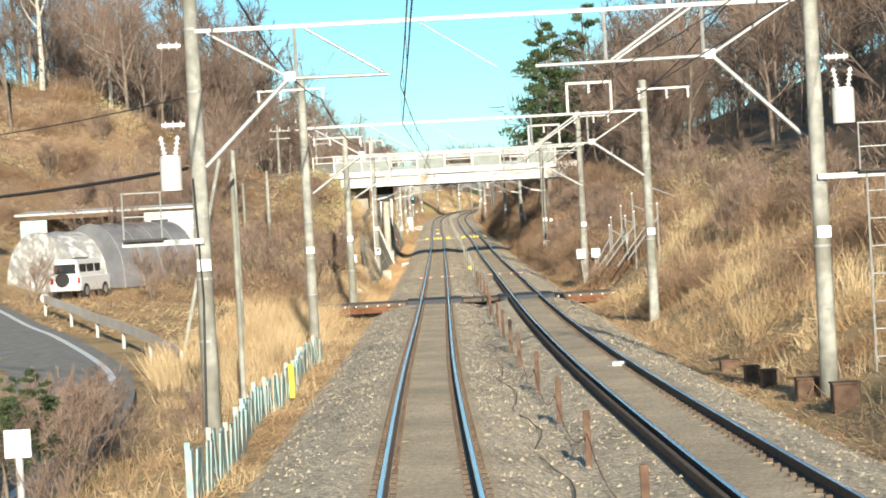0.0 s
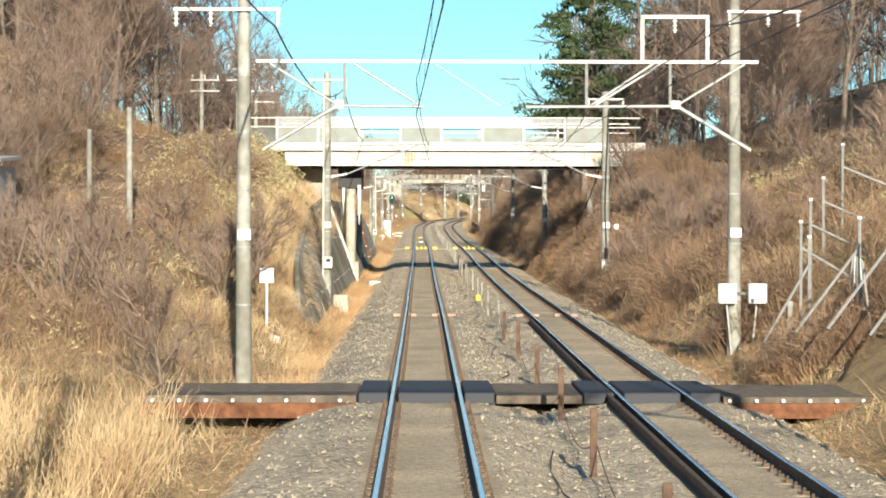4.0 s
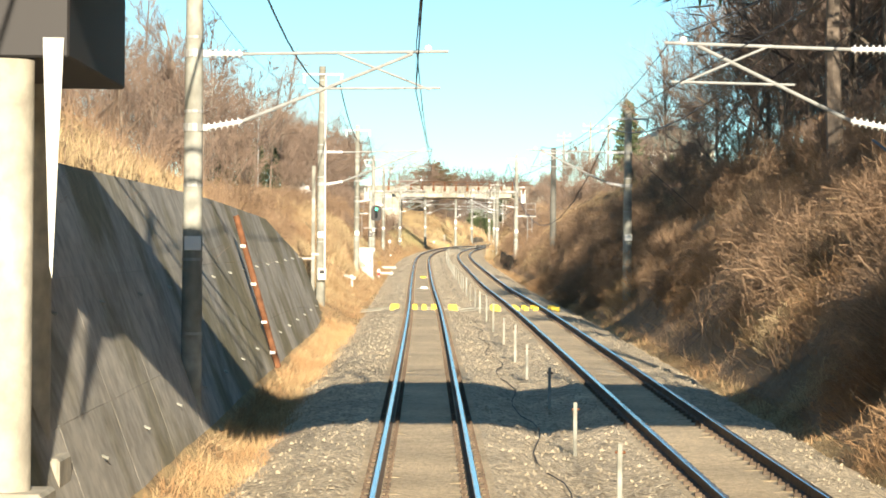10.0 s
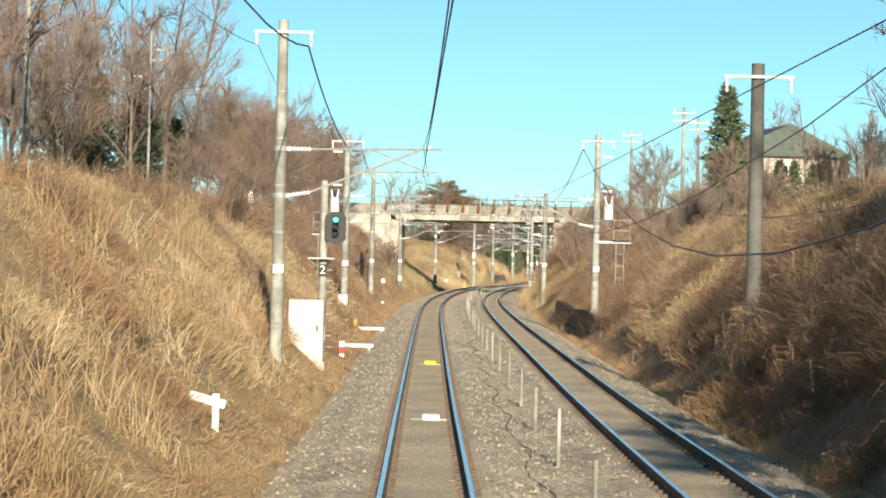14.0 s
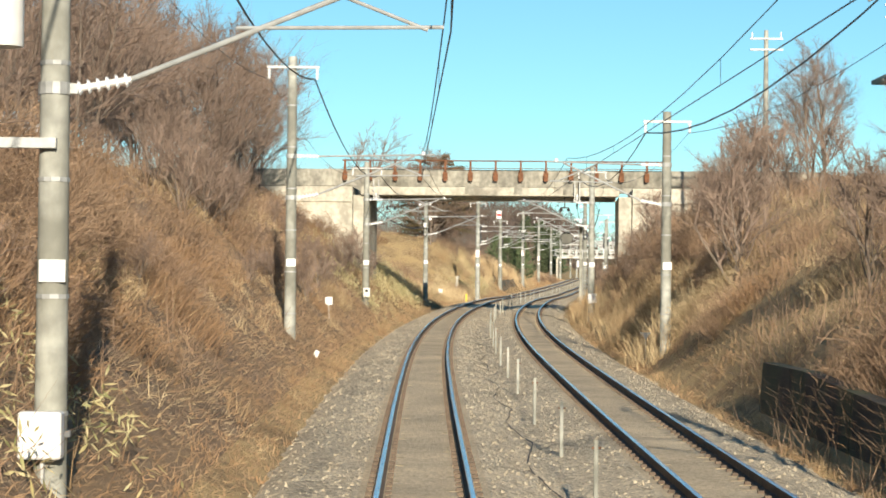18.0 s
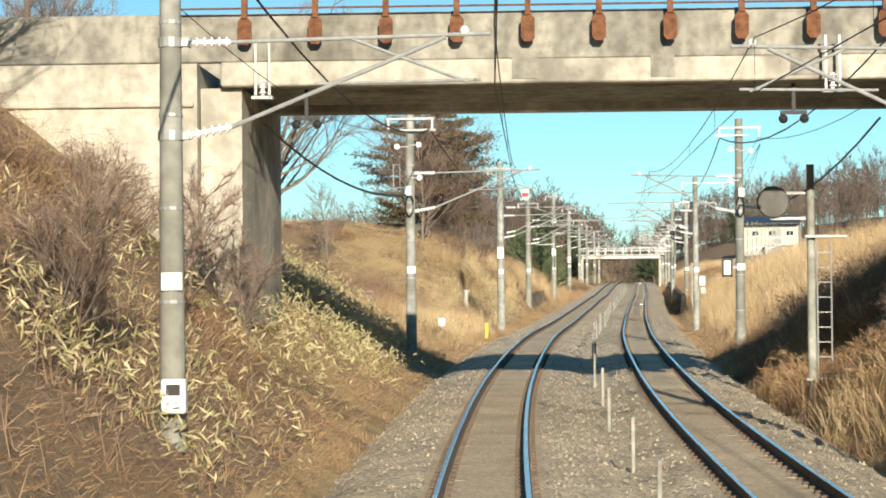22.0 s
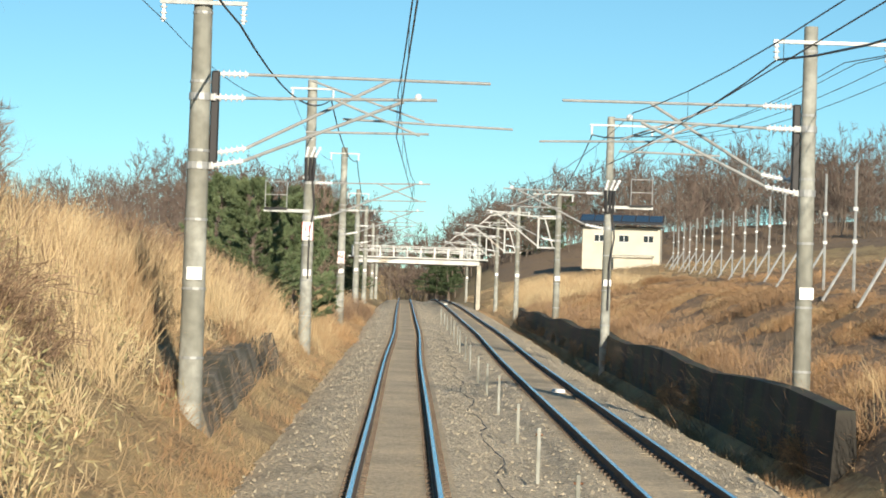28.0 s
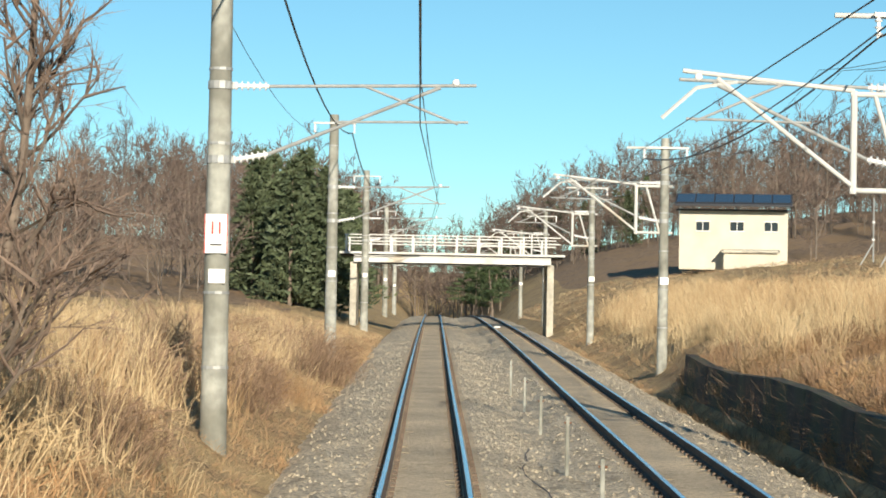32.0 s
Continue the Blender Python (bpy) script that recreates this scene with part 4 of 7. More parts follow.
def matted(name, areas, w0, w1, l0, l1, mat, label, share):
    """Last year's grass, lying in a thick mat of blades."""
    S, D = [], []
    for s0, s1, d0, d1, dens in areas:
        n = int((s1 - s0) * (d1 - d0) * dens)
        S.append(rng.uniform(s0, s1, n)); D.append(rng.uniform(d0, d1, n))
    s, d = np.concatenate(S), np.concatenate(D)
    keep = share(s, d) > rng.uniform(0, 1, len(s))
    keep &= open_ground(s, d)
    s, d = s[keep], d[keep]
    n = len(s)
    base = np.stack([tx(s) + d, s, ground_z(s, d) + rng.uniform(-.03, .1, n)], -1)
    a = rng.normal(0, 1.3, n) + np.where(d < 0, 0, np.pi) + rng.choice([0, .8, -.8], n)
    rise = rng.uniform(-.1, .75, n)
    L = rng.uniform(l0, l1, n)
    fall = np.stack([np.cos(a) * np.sqrt(1 - rise**2), np.sin(a) * np.sqrt(1 - rise**2), rise], -1) * L[:, None]
    side = np.cross(fall, rng.normal(0, 1, (n, 3)))
    side *= (rng.uniform(w0, w1, n) / np.linalg.norm(side, axis=1) / 2)[:, None]
    V = np.stack([base - side, base + side, base + fall], 1).reshape(-1, 3)
    tagged(new(name, mesh_of(name, V, np.arange(n * 3).reshape(-1, 3), mat)), label, "grass", kind="stuff")


NEAR = [(22, 136, -8, -2.5, 85), (136, 237, -9, -4.9, 70), (125, 237, -3.27, -2.3, 160), (237, 442, -8.5, -2.5, 100), (442, 452, -5.4, -2.5, 80), (442, 452, 6.1, 8, 80), (452, 720, -8.5, -2.5, 75), (22, 180, 6.1, 12, 85), (180, 350, 6.1, 11.5, 80), (350, 442, 6.1, 11, 62), (452, 720, 6.1, 13, 55)]
OUT = [(85, 160, -32, -8, 26), (185, 440, -13, -8.5, 20), (455, 560, -20, -8.5, 44), (455, 600, -36, -20, 16), (22, 180, 12, 18, 20), (455, 720, 13, 30, 14), (700, 800, 7, 36, 8)]
dark_bank = lambda s, d: np.where((d > 6) & (s > 252) & (s < 300), .3, np.where((d > 6) & (s > 128) & (s < 345), .65, 1.0))
red_bank = lambda s, d: (d > 6.5) & (s > 548) & (s < 650)
straw_share = lambda s, d: (.15 + .75 * patch(s, d)) * dark_bank(s, d) * np.where(red_bank(s, d), .15, 1) * np.where((d < 0) & (s > 305) & (s < 442), .6, 1) * np.where((d > 12.5) & (s > 550), .4, 1)
tawny_share = lambda s, d: (.62 - .5 * patch(s, d)) + .25 * (1 - dark_bank(s, d)) + np.where((abs(d - 1.9) < 5.4) | red_bank(s, d) | ((d < 0) & (s > 305) & (s < 442)), .35, 0)
matted("matted_grass", NEAR, .006, .013, .08, .27, STRAW, "matted straw-coloured grass on the banks", straw_share)
matted("matted_weeds", NEAR, .006, .013, .08, .26, TAWNY, "matted brown weeds on the banks", tawny_share)
matted("matted_grass", OUT, .016, .032, .15, .42, STRAW, "matted straw-coloured grass on the slopes", straw_share)
matted("matted_weeds", OUT, .016, .032, .15, .42, TAWNY, "matted brown weeds on the slopes", tawny_share)
grow("short_grass", [(20, 140, -9, -2.8, 1.2), (248, 305, -11, -3.2, 1.2), (305, 440, -11, -3.4, .3), (455, 720, -9, -3, 1.2), (20, 180, 6.8, 14, 1.0), (350, 440, 6.8, 12, .8), (455, 545, 7, 16, 1.0), (655, 720, 7, 16, 1.0)], 14, .2, .25, .8, .01, .022, 1.2, STRAW, "tufts of dry straw-coloured grass on the banks", "grass", .55, True)
grow("ballast_weeds", [(20, 720, -3.5, -2.15, 3.6), (20, 720, 5.9, 7.4, 3.2)], 12, .14, .06, .3, .01, .022, 1.6, TAWNY, "low red-brown weeds along the ballast", "weeds", .45, True)
grow("tall_grass", [(56, 97, -8, -3.9, 2.8), (575, 600, -9, -3.6, 3.4), (600, 622, -3.6, -2.9, 1.5), (622, 690, -9, -3.8, 2.2), (548, 575, -8, -4.5, 2.4), (500, 545, -8, -3.8, 1.5), (455, 560, 7.5, 16, 1.1), (648, 720, 8, 12.5, 1.6), (50, 130, 7.6, 13, .25), (252, 305, -7, -3.5, .2), (385, 446, 6.3, 8, 1.6)], 30, .22, .6, 1.7, .006, .013, 1.15, STRAW, "tall dry reeds and pampas grass", "grass", .5)
grow("wall_foot_weeds", [(103, 240, -3.3, -2.05, 12), (140, 240, -3.3, -2.2, 12)], 16, .12, .15, .5, .008, .016, 1.3, RUSSET_WEED, "orange-brown dead weeds along the foot of the wall", "weeds", .4, True)
grow("verge_weeds", [(100, 345, 5.95, 7.0, 5), (345, 440, 5.95, 7.2, 4), (545, 655, 5.95, 6.7, 5), (560, 655, 7.1, 11, 1.6), (552, 660, 5.7, 6.65, 14), (440, 482, 6.0, 8.0, 8), (240, 440, -3.2, -2.3, 3), (540, 640, -3.4, -2.3, 5)], 14, .14, .12, .42, .008, .017, 1.4, RUSSET_WEED, "red-brown dead weeds along the ballast", "weeds", .45, True)
grow("crest_grass", [(124, 160, -5.6, -3.75, 8), (124, 238, -5.8, -4.7, 6)], 20, .16, .3, .75, .007, .014, .8, STRAW, "straw-coloured grass hanging over the top of the leaning wall", "grass", .55)
grow("hanging_grass", [(126, 142, -4.7, -3.6, 26), (136, 176, -5.2, -4.68, 26), (146, 174, -4.95, -4.66, 22)], 20, .18, .55, 1.15, .007, .015, 1.5, STRAW, "long straw-coloured grass drooping over the leaning wall", "grass", .62)
grow("hanging_weeds", [(140, 174, -5.1, -4.68, 16)], 18, .16, .5, 1.0, .007, .014, 1.6, RUSSET_WEED, "rusty brown weeds drooping over the leaning wall", "weeds", .66)
grow("overhanging_grass", [(556, 662, 6.95, 7.5, 20), (340, 366, 6.9, 7.3, 6), (558, 586, -4.0, -3.4, 10)], 14, .16, .4, .85, .012, .026, 2.2, TAWNY, "brown grass hanging over a wall's edge", "grass", .5, True)
grow("dead_brush", [(60, 180, 8, 16, .7), (125, 180, 6.9, 11, 3.0), (180, 350, 6.9, 14, 1.5), (340, 366, 6.6, 7.4, 4), (556, 660, 6.85, 7.5, 3.5), (350, 445, 6.9, 14, 1.2), (103, 145, -9, -3.2, .8), (248, 440, -10, -4, .6), (180, 250, -12, -5, .6), (540, 600, -10, -5, .6), (30, 60, -8, -3.9, .5), (95, 150, -26, -9, .35)], 24, .34, .4, 1.5, .01, .02, 1.5, BRUSH, "tangled bare brown brush on the banks", "bushes", .5, True)


def leaves(name, areas, label):
    """Clumps of broad bamboo-grass leaves."""
    s, d = tufts(areas, 46, .36)
    n = len(s)
    c = np.stack([tx(s) + d, s, ground_z(s, d) + rng.uniform(.05, .75, n)], -1)
    w = rng.normal(0, 1, (n, 3)) + (0, -.3, -.1)
    w /= np.linalg.norm(w, axis=1)[:, None]
    v = np.cross(w, rng.normal(0, 1, (n, 3)))
    v /= np.linalg.norm(v, axis=1)[:, None]
    L, B = rng.uniform(.06, .13, n)[:, None], rng.uniform(.01, .02, n)[:, None]
    V = np.stack([c - w * L, c + v * B, c + w * L, c - v * B], 1).reshape(-1, 3)
    F = np.arange(n * 4).reshape(-1, 4)
    tagged(new(name, mesh_of(name, V, F, BAMBOO)), label, "bamboo grass", kind="stuff")


leaves("bamboo_grass", [(132, 176, -9.5, -4.6, 1.2), (446, 474, -9, -3.4, 2.4), (532, 562, -8, -4, .9), (330, 345, -5.5, -3.6, 1.5), (424, 443, -6.5, -3.2, 1.3), (108, 130, -12, -6, .7), (140, 166, -26, -12, 1.0), (446, 470, 8.6, 12, 1.6), (538, 552, -7, -3.8, 2.0), (100, 150, 10, 16, .5)], "pale yellow-green bamboo grass on the bank")


# ---- trees ----
class Wood:
    """Branches as tapered tubes, fine twigs as strips."""

    def __init__(self):
        self.V, self.F, self.n = [], [], 0

    def limb(self, pts, rad, sides):
        pts = np.asarray(pts, float)
        way = np.gradient(pts, axis=0)
        way /= np.linalg.norm(way, axis=1)[:, None] + 1e-9
        ref = np.array([.31, .95, .05]) if abs(way[0, 2]) > .8 else np.array([0, 0, 1.0])
        u = np.cross(way, ref); u /= np.linalg.norm(u, axis=1)[:, None] + 1e-9
        v = np.cross(way, u)
        a = np.arange(sides) * 2 * np.pi / sides
        self.V.append((pts[:, None] + np.asarray(rad)[:, None, None] * (np.cos(a)[None, :, None] * u[:, None] + np.sin(a)[None, :, None] * v[:, None])).reshape(-1, 3))
        i, j = np.meshgrid(np.arange(len(pts) - 1), np.arange(sides), indexing="ij")
        i, j = i.ravel(), j.ravel()
        a0, a1, b0, b1 = i * sides + j, i * sides + (j + 1) % sides, (i + 1) * sides + j, (i + 1) * sides + (j + 1) % sides
        self.F.append(np.concatenate([np.stack([a0, a1, b1], -1), np.stack([a0, b1, b0], -1)]) + self.n)
        self.n += len(pts) * sides

    def tri(self, P):
        """Loose triangles, n x 3 x 3."""
        P = np.asarray(P).reshape(-1, 3)
        self.V.append(P)
        self.F.append(np.arange(len(P)).reshape(-1, 3) + self.n)
        self.n += len(P)

    def mesh(self, name, mat):
        return mesh_of(name, np.concatenate(self.V), np.concatenate(self.F), mat)


def curved(r, p, way, length, seg, wild, lift):
    pts = [np.array(p, float)]
    way = np.array(way, float)
    for _ in range(seg):
        way = way + r.normal(0, wild, 3) + (0, 0, lift)
        way /= np.linalg.norm(way)
        pts.append(pts[-1] + way * length / seg)
    return np.array(pts)


def side_way(r, way, angle):
    o = np.cross(way, r.normal(0, 1, 3))
    o /= np.linalg.norm(o)
    return way / np.linalg.norm(way) * math.cos(angle) + o * math.sin(angle)


def bare_tree(seed, height, limbs, spread, twigs=True, fork=.3, lean=0.0, sub=5, fine=6, bark=None, fat=1.0, sides=5, girth=.016, light=False):
    r = np.random.default_rng(seed)
    trunk, crown = Wood(), Wood()
    tr = curved(r, (0, 0, -.4), (lean, 0, 1), height * .85, 8, .05, .03)
    rad = np.linspace(height * girth, height * .003, 9)
    trunk.limb(tr, rad, 5 if light else 7)
    for k in range(limbs):
        f = fork + (0.97 - fork) * (k + r.uniform(0, .6)) / limbs
        q = f * 8
        i = min(int(q), 7)
        p = tr[i] + (tr[i + 1] - tr[i]) * (q - i)
        L = height * spread * (1.1 - f * .75)
        lp = curved(r, p, side_way(r, tr[i + 1] - tr[i], r.uniform(.5, .95)), L, 5, .13, .09)
        lr = np.linspace(rad[i] * .55, .012, 6)
        (trunk if k < limbs * .6 else crown).limb(lp, lr, sides)
        for b in range(sub):
            g = r.uniform(.2, 1) * 4.99
            j = int(g)
            bp = curved(r, lp[j] + (lp[j + 1] - lp[j]) * (g - j), side_way(r, lp[j + 1] - lp[j], r.uniform(.4, .9)), L * r.uniform(.3, .55), 3, .16, .08)
            if light:
                crown.tri([(bp[0] - (0, 0, .035), bp[0] + (0, 0, .035), bp[3])])
            else:
                crown.limb(bp, np.linspace(.022, .008, 4), 3)
            m = fine
            i3 = r.integers(0, 3, m)
            st = bp[i3] + (bp[i3 + 1] - bp[i3]) * r.uniform(0, 1, (m, 1))
            w = (bp[i3 + 1] - bp[i3]) / np.linalg.norm(bp[1] - bp[0]) + r.normal(0, .55, (m, 3)) + (0, 0, .25)
            w /= np.linalg.norm(w, axis=1)[:, None]
            Lw = L * r.uniform(.15, .38, (m, 1))
            sd = np.cross(w, r.normal(0, 1, (m, 3))); sd /= np.linalg.norm(sd, axis=1)[:, None]
            crown.tri(np.stack([st - sd * .009 * fat, st + sd * .009 * fat, st + w * Lw], 1))
            st2 = st + w * Lw * r.uniform(.2, .7, (m, 1))
            w2 = w + r.normal(0, .6, (m, 3)); w2 /= np.linalg.norm(w2, axis=1)[:, None]
            crown.tri(np.stack([st2 - sd * .007 * fat, st2 + sd * .007 * fat, st2 + w2 * Lw * .7], 1))
            w3 = w + r.normal(0, .7, (m, 3)); w3 /= np.linalg.norm(w3, axis=1)[:, None]
            crown.tri(np.stack([st2 - sd * .006 * fat, st2 + sd * .006 * fat, st2 + w3 * Lw * .6], 1))
    return trunk.mesh("trunk", bark or BARK), crown.mesh("crown", TWIG)


def pine_tree(seed, height, limbs, first, mat, wide=.3, rounded=False):
    r = np.random.default_rng(seed)
    trunk, crown = Wood(), Wood()
    tr = curved(r, (0, 0, -.4), (0, 0, 1), height, 8, .03, .02)
    rad = np.linspace(height * .016, .02, 9)
    trunk.limb(tr, rad, 7)
    for k in range(limbs):
        f = first + (1 - first) * (k + r.uniform(0, .7)) / limbs
        q = min(f, .99) * 8
        i = int(q)
        p = tr[i] + (tr[i + 1] - tr[i]) * (q - i)
        L = height * wide * (math.sin(math.pi * (.12 + .8 * f)) if rounded else 1.12 - f)
        a = r.uniform(0, 6.28)
        lp = curved(r, p, (math.cos(a), math.sin(a), r.uniform(-.1, .35)), L + .4, 4, .1, .03)
        trunk.limb(lp, np.linspace(rad[i] * .3 + .01, .01, 5), 4)
        m = 420 if rounded else 180
        i3 = r.integers(1, 4, m)
        c = lp[i3] + (lp[i3 + 1] - lp[i3]) * r.uniform(0, 1, (m, 1)) + r.normal(0, 1, (m, 3)) * np.array([L * .13, L * .13, L * .05]) * (.5 if rounded else 1) + (0, 0, .05)
        w = r.normal(0, 1, (m, 3)) + (0, 0, .25)
        w /= np.linalg.norm(w, axis=1)[:, None]
        sd = np.cross(w, r.normal(0, 1, (m, 3))); sd /= np.linalg.norm(sd, axis=1)[:, None]
        z = r.uniform(.1, .22, (m, 1)) if rounded else r.uniform(.14, .36, (m, 1))
        crown.tri(np.stack([c - sd * z * .28, c + sd * z * .28, c + w * z], 1))
    return trunk.mesh("trunk", BARK), crown.mesh("crown", mat)


def soft_pine(seed, height, wide, mat, low=.03):
    """A bushy young pine: upswept branches with brushes of fine needles."""
    r = np.random.default_rng(seed)
    trunk, crown = Wood(), Wood()
    tr = curved(r, (0, 0, -.4), (0, 0, 1), height, 8, .015, .02)
    rad = np.linspace(height * .017, .012, 9)
    trunk.limb(tr, rad, 7)
    for k in range(90):
        f = low + (.97 - low) * k / 90
        q = f * 8
        i = min(int(q), 7)
        p = tr[i] + (tr[i + 1] - tr[i]) * (q - i)
        L = wide * (1.03 - f) ** .75 * r.uniform(.75, 1.12) + .15
        a = k * 2.4 + r.uniform(-.3, .3)
        lp = curved(r, p, (math.cos(a), math.sin(a), .1 + .5 * f), L, 5, .07, .07)
        trunk.limb(lp, np.linspace(rad[i] * .3 + .006, .006, 6), 4)
        for b in range(16):
            g = r.uniform(.2, 1) ** .7 * 4.99
            j = int(g)
            o = lp[j] + (lp[j + 1] - lp[j]) * (g - j)
            way = side_way(r, lp[j + 1] - lp[j], r.uniform(.2, .9)) + (0, 0, .25)
            way /= np.linalg.norm(way)
            tl = r.uniform(.25, .5)
            m = 70
            t = r.uniform(0, 1, (m, 1))
            st = o + way * tl * t
            w = way * .8 + r.normal(0, .55, (m, 3))
            w /= np.linalg.norm(w, axis=1)[:, None]
            sd = np.cross(w, r.normal(0, 1, (m, 3))); sd /= np.linalg.norm(sd, axis=1)[:, None]
            crown.tri(np.stack([st - sd * .017, st + sd * .017, st + w * r.uniform(.14, .25, (m, 1))], 1))
    return trunk.mesh("trunk", BARK), crown.mesh("crown", mat)


def brush_clump(seed, height, width, stems, mat, droop=.5, thin=.015):
    """One tangled mound of dead stems: each rises, bends over and falls, with side twigs every way."""
    r = np.random.default_rng(seed)
    w = Wood()
    a = r.uniform(0, 6.28, stems)
    out = np.stack([np.cos(a), np.sin(a), 0 * a], -1)
    place = r.uniform(0, 1, stems) ** .6
    base = out * (width * .6 * place)[:, None]
    h = height * r.uniform(.4, 1, stems) * (1.1 - .55 * place)
    b = a + r.normal(0, 1.1, stems)
    turn = np.stack([np.cos(b), np.sin(b), 0 * b], -1)
    up = np.array([0, 0, 1.0])
    reach = h * r.uniform(.25, 1.1, stems)
    low = base - up * .25
    mid = base + turn * (reach * .3)[:, None] + up * (h * .75)[:, None]
    top = base + turn * (reach * .75)[:, None] + up * h[:, None]
    tip = base + turn * (reach * 1.3)[:, None] + up * (h * (1 - droop * r.uniform(.1, 1.2, stems)))[:, None]
    f = r.uniform(0, 6.28, stems)
    sd = np.stack([np.cos(f) * .8, np.sin(f) * .8, r.uniform(-.6, .6, stems)], -1) * thin / 2
    for p, q in ((low, mid), (mid, top)):
        w.tri(np.stack([p - sd, p + sd, q + sd], 1))
        w.tri(np.stack([p - sd, q + sd, q - sd], 1))
    w.tri(np.stack([top - sd, top + sd, tip], 1))
    for k in range(5):
        t = r.uniform(0, 1, (stems, 1))
        st = (low * (1 - t) + mid * t) if k == 0 else (mid * (1 - t) + top * t) if k < 3 else (top * (1 - t) + tip * t)
        way = r.normal(0, 1, (stems, 3)) * (1, 1, .7)
        way /= np.linalg.norm(way, axis=1)[:, None]
        w.tri(np.stack([st - sd * .8, st + sd * .8, st + way * (height * r.uniform(.12, .45, stems))[:, None]], 1))
    return w.mesh("clump", mat)


def clumps(name, meshes, areas, k0, k1, label, category, group, most=280):
    """Clumps strewn over stretches of bank, each upright on its own foot; those past the first few hundred lie joined in one tangle."""
    spots = [[] for _ in meshes]
    made = 0
    for n, s0, s1, d0, d1, *kind in areas:
        for _ in range(n):
            s, d, k = rng.uniform(s0, s1), rng.uniform(d0, d1), rng.uniform(k0, k1)
            if not open_ground(np.array([s]), np.array([d]))[0]:
                continue
            rise = Vector((-float(ground_z(s, d + .7) - ground_z(s, d - .7)) / 1.4, -float(ground_z(s + .7, d) - ground_z(s - .7, d)) / 1.4, 1.25)).normalized()
            m = Matrix.Translation((float(tx(s)) + d, s, float(ground_z(s, d)) - .08)) @ rise.to_track_quat("Z", "Y").to_matrix().to_4x4() @ pose(0, 0, 0, 0, 0, rng.uniform(0, 360)) @ Matrix.Diagonal((k, k, k * rng.uniform(.8, 1.2), 1))
            which = rng.choice(kind) if kind else rng.integers(len(meshes))
            if made >= most:
                spots[which].append(m)
                continue
            made += 1
            o = new(name, meshes[which])
            o.matrix_basis = m
            tagged(o, label, category, group)
    for me, mats in zip(meshes, spots):
        if mats:
            tagged(new(name + "_tangle", joined_copies(me, mats, name, me.materials[0])), label, category, kind="stuff")


def cedar_tree(seed, height, mat):
    r = np.random.default_rng(seed)
    trunk, crown = Wood(), Wood()
    tr = curved(r, (0, 0, -.4), (0, 0, 1), height, 6, .012, .02)
    trunk.limb(tr, np.linspace(height * .016, .015, 7), 6)
    for k in range(84):
        f = .06 + .92 * k / 84
        q = f * 6
        i = min(int(q), 5)
        p = tr[i] + (tr[i + 1] - tr[i]) * (q - i)
        L = height * .25 * (1.05 - f) ** .8 * r.uniform(.75, 1.2)
        a = k * 2.4
        lp = curved(r, p, (math.cos(a), math.sin(a), .15), L, 3, .06, -.03)
        crown.limb(lp, np.linspace(.03, .008, 4), 3)
        m = 44
        t = r.uniform(.15, 1, (m, 1))
        c = p + (lp[-1] - p) * t + r.normal(0, 1, (m, 3)) * np.array([.16, .16, .1]) * (L * .45 + .2)
        w = (lp[-1] - p) / (np.linalg.norm(lp[-1] - p) + 1e-6) + r.normal(0, .6, (m, 3)) + (0, 0, .1)
        w /= np.linalg.norm(w, axis=1)[:, None]
        sd = np.cross(w, r.normal(0, 1, (m, 3))); sd /= np.linalg.norm(sd, axis=1)[:, None]
        z = r.uniform(.25, .62, (m, 1))
        crown.tri(np.stack([c - sd * z * .22, c + sd * z * .22, c + w * z], 1))
    return trunk.mesh("trunk", BARK), crown.mesh("crown", mat)


def tree_thing(name, meshes, label, category="tree", group=""):
    t = thing(name, pose(0, 0, -500), label, category, group)
    part("trunk", meshes[0], None, t)
    part("crown", meshes[1], None, t)
    return t


def remove_thing(t):
    for o in [*t.children_recursive, t]:
        bpy.data.objects.remove(o)


BARE = "leafless broad-leaved tree with grey bark and fine brown twigs"
oaks = [tree_thing("bare_tree", bare_tree(11 + k, 11, 17, .44, fork=.16, sub=6, fine=20, fat=.85, sides=4, girth=.011), BARE, "tree", "bare trees on the slopes") for k in range(3)]
slim = [tree_thing("bare_tree", bare_tree(31 + k, 13, 15, .29, fork=.24, sub=5, fine=18, fat=.85, sides=4, girth=.009), "slender leafless tree with a straight grey trunk", "tree", "bare trees on the slopes") for k in range(3)]
birch = tree_thing("birch_tree", bare_tree(51, 12, 10, .28, fork=.4, sub=4, fine=6, bark=BIRCH), "leafless birch with a pale trunk", "tree")
shrub = [tree_thing("bare_shrub", bare_tree(61 + k, 4.2, 20, .55, fork=.03, sub=4, fine=16, fat=.9, sides=3), "leafless shrub of many fine brown stems", "shrub", "bare shrubs on the banks") for k in range(2)]
far_tree = [bare_tree(71 + k, 12, 9, .46, fork=.1, sub=3, fine=6, fat=4.5, sides=3, girth=.008, light=True) for k in range(3)]
thicket = [tree_thing("bare_tree", bare_tree(101 + k, 8.5, 20, .62, fork=.02, sub=5, fine=18, fat=.95, sides=3, girth=.009), "many-stemmed leafless tree with fine grey-brown twigs", "tree", "bare trees on the slopes") for k in range(2)]
leaner = tree_thing("bare_tree", bare_tree(44, 11, 11, .5, fork=.16, lean=.45, sub=5, fine=9), "leafless tree with a thick leaning trunk on the bank", "tree", "bare trees on the slopes")
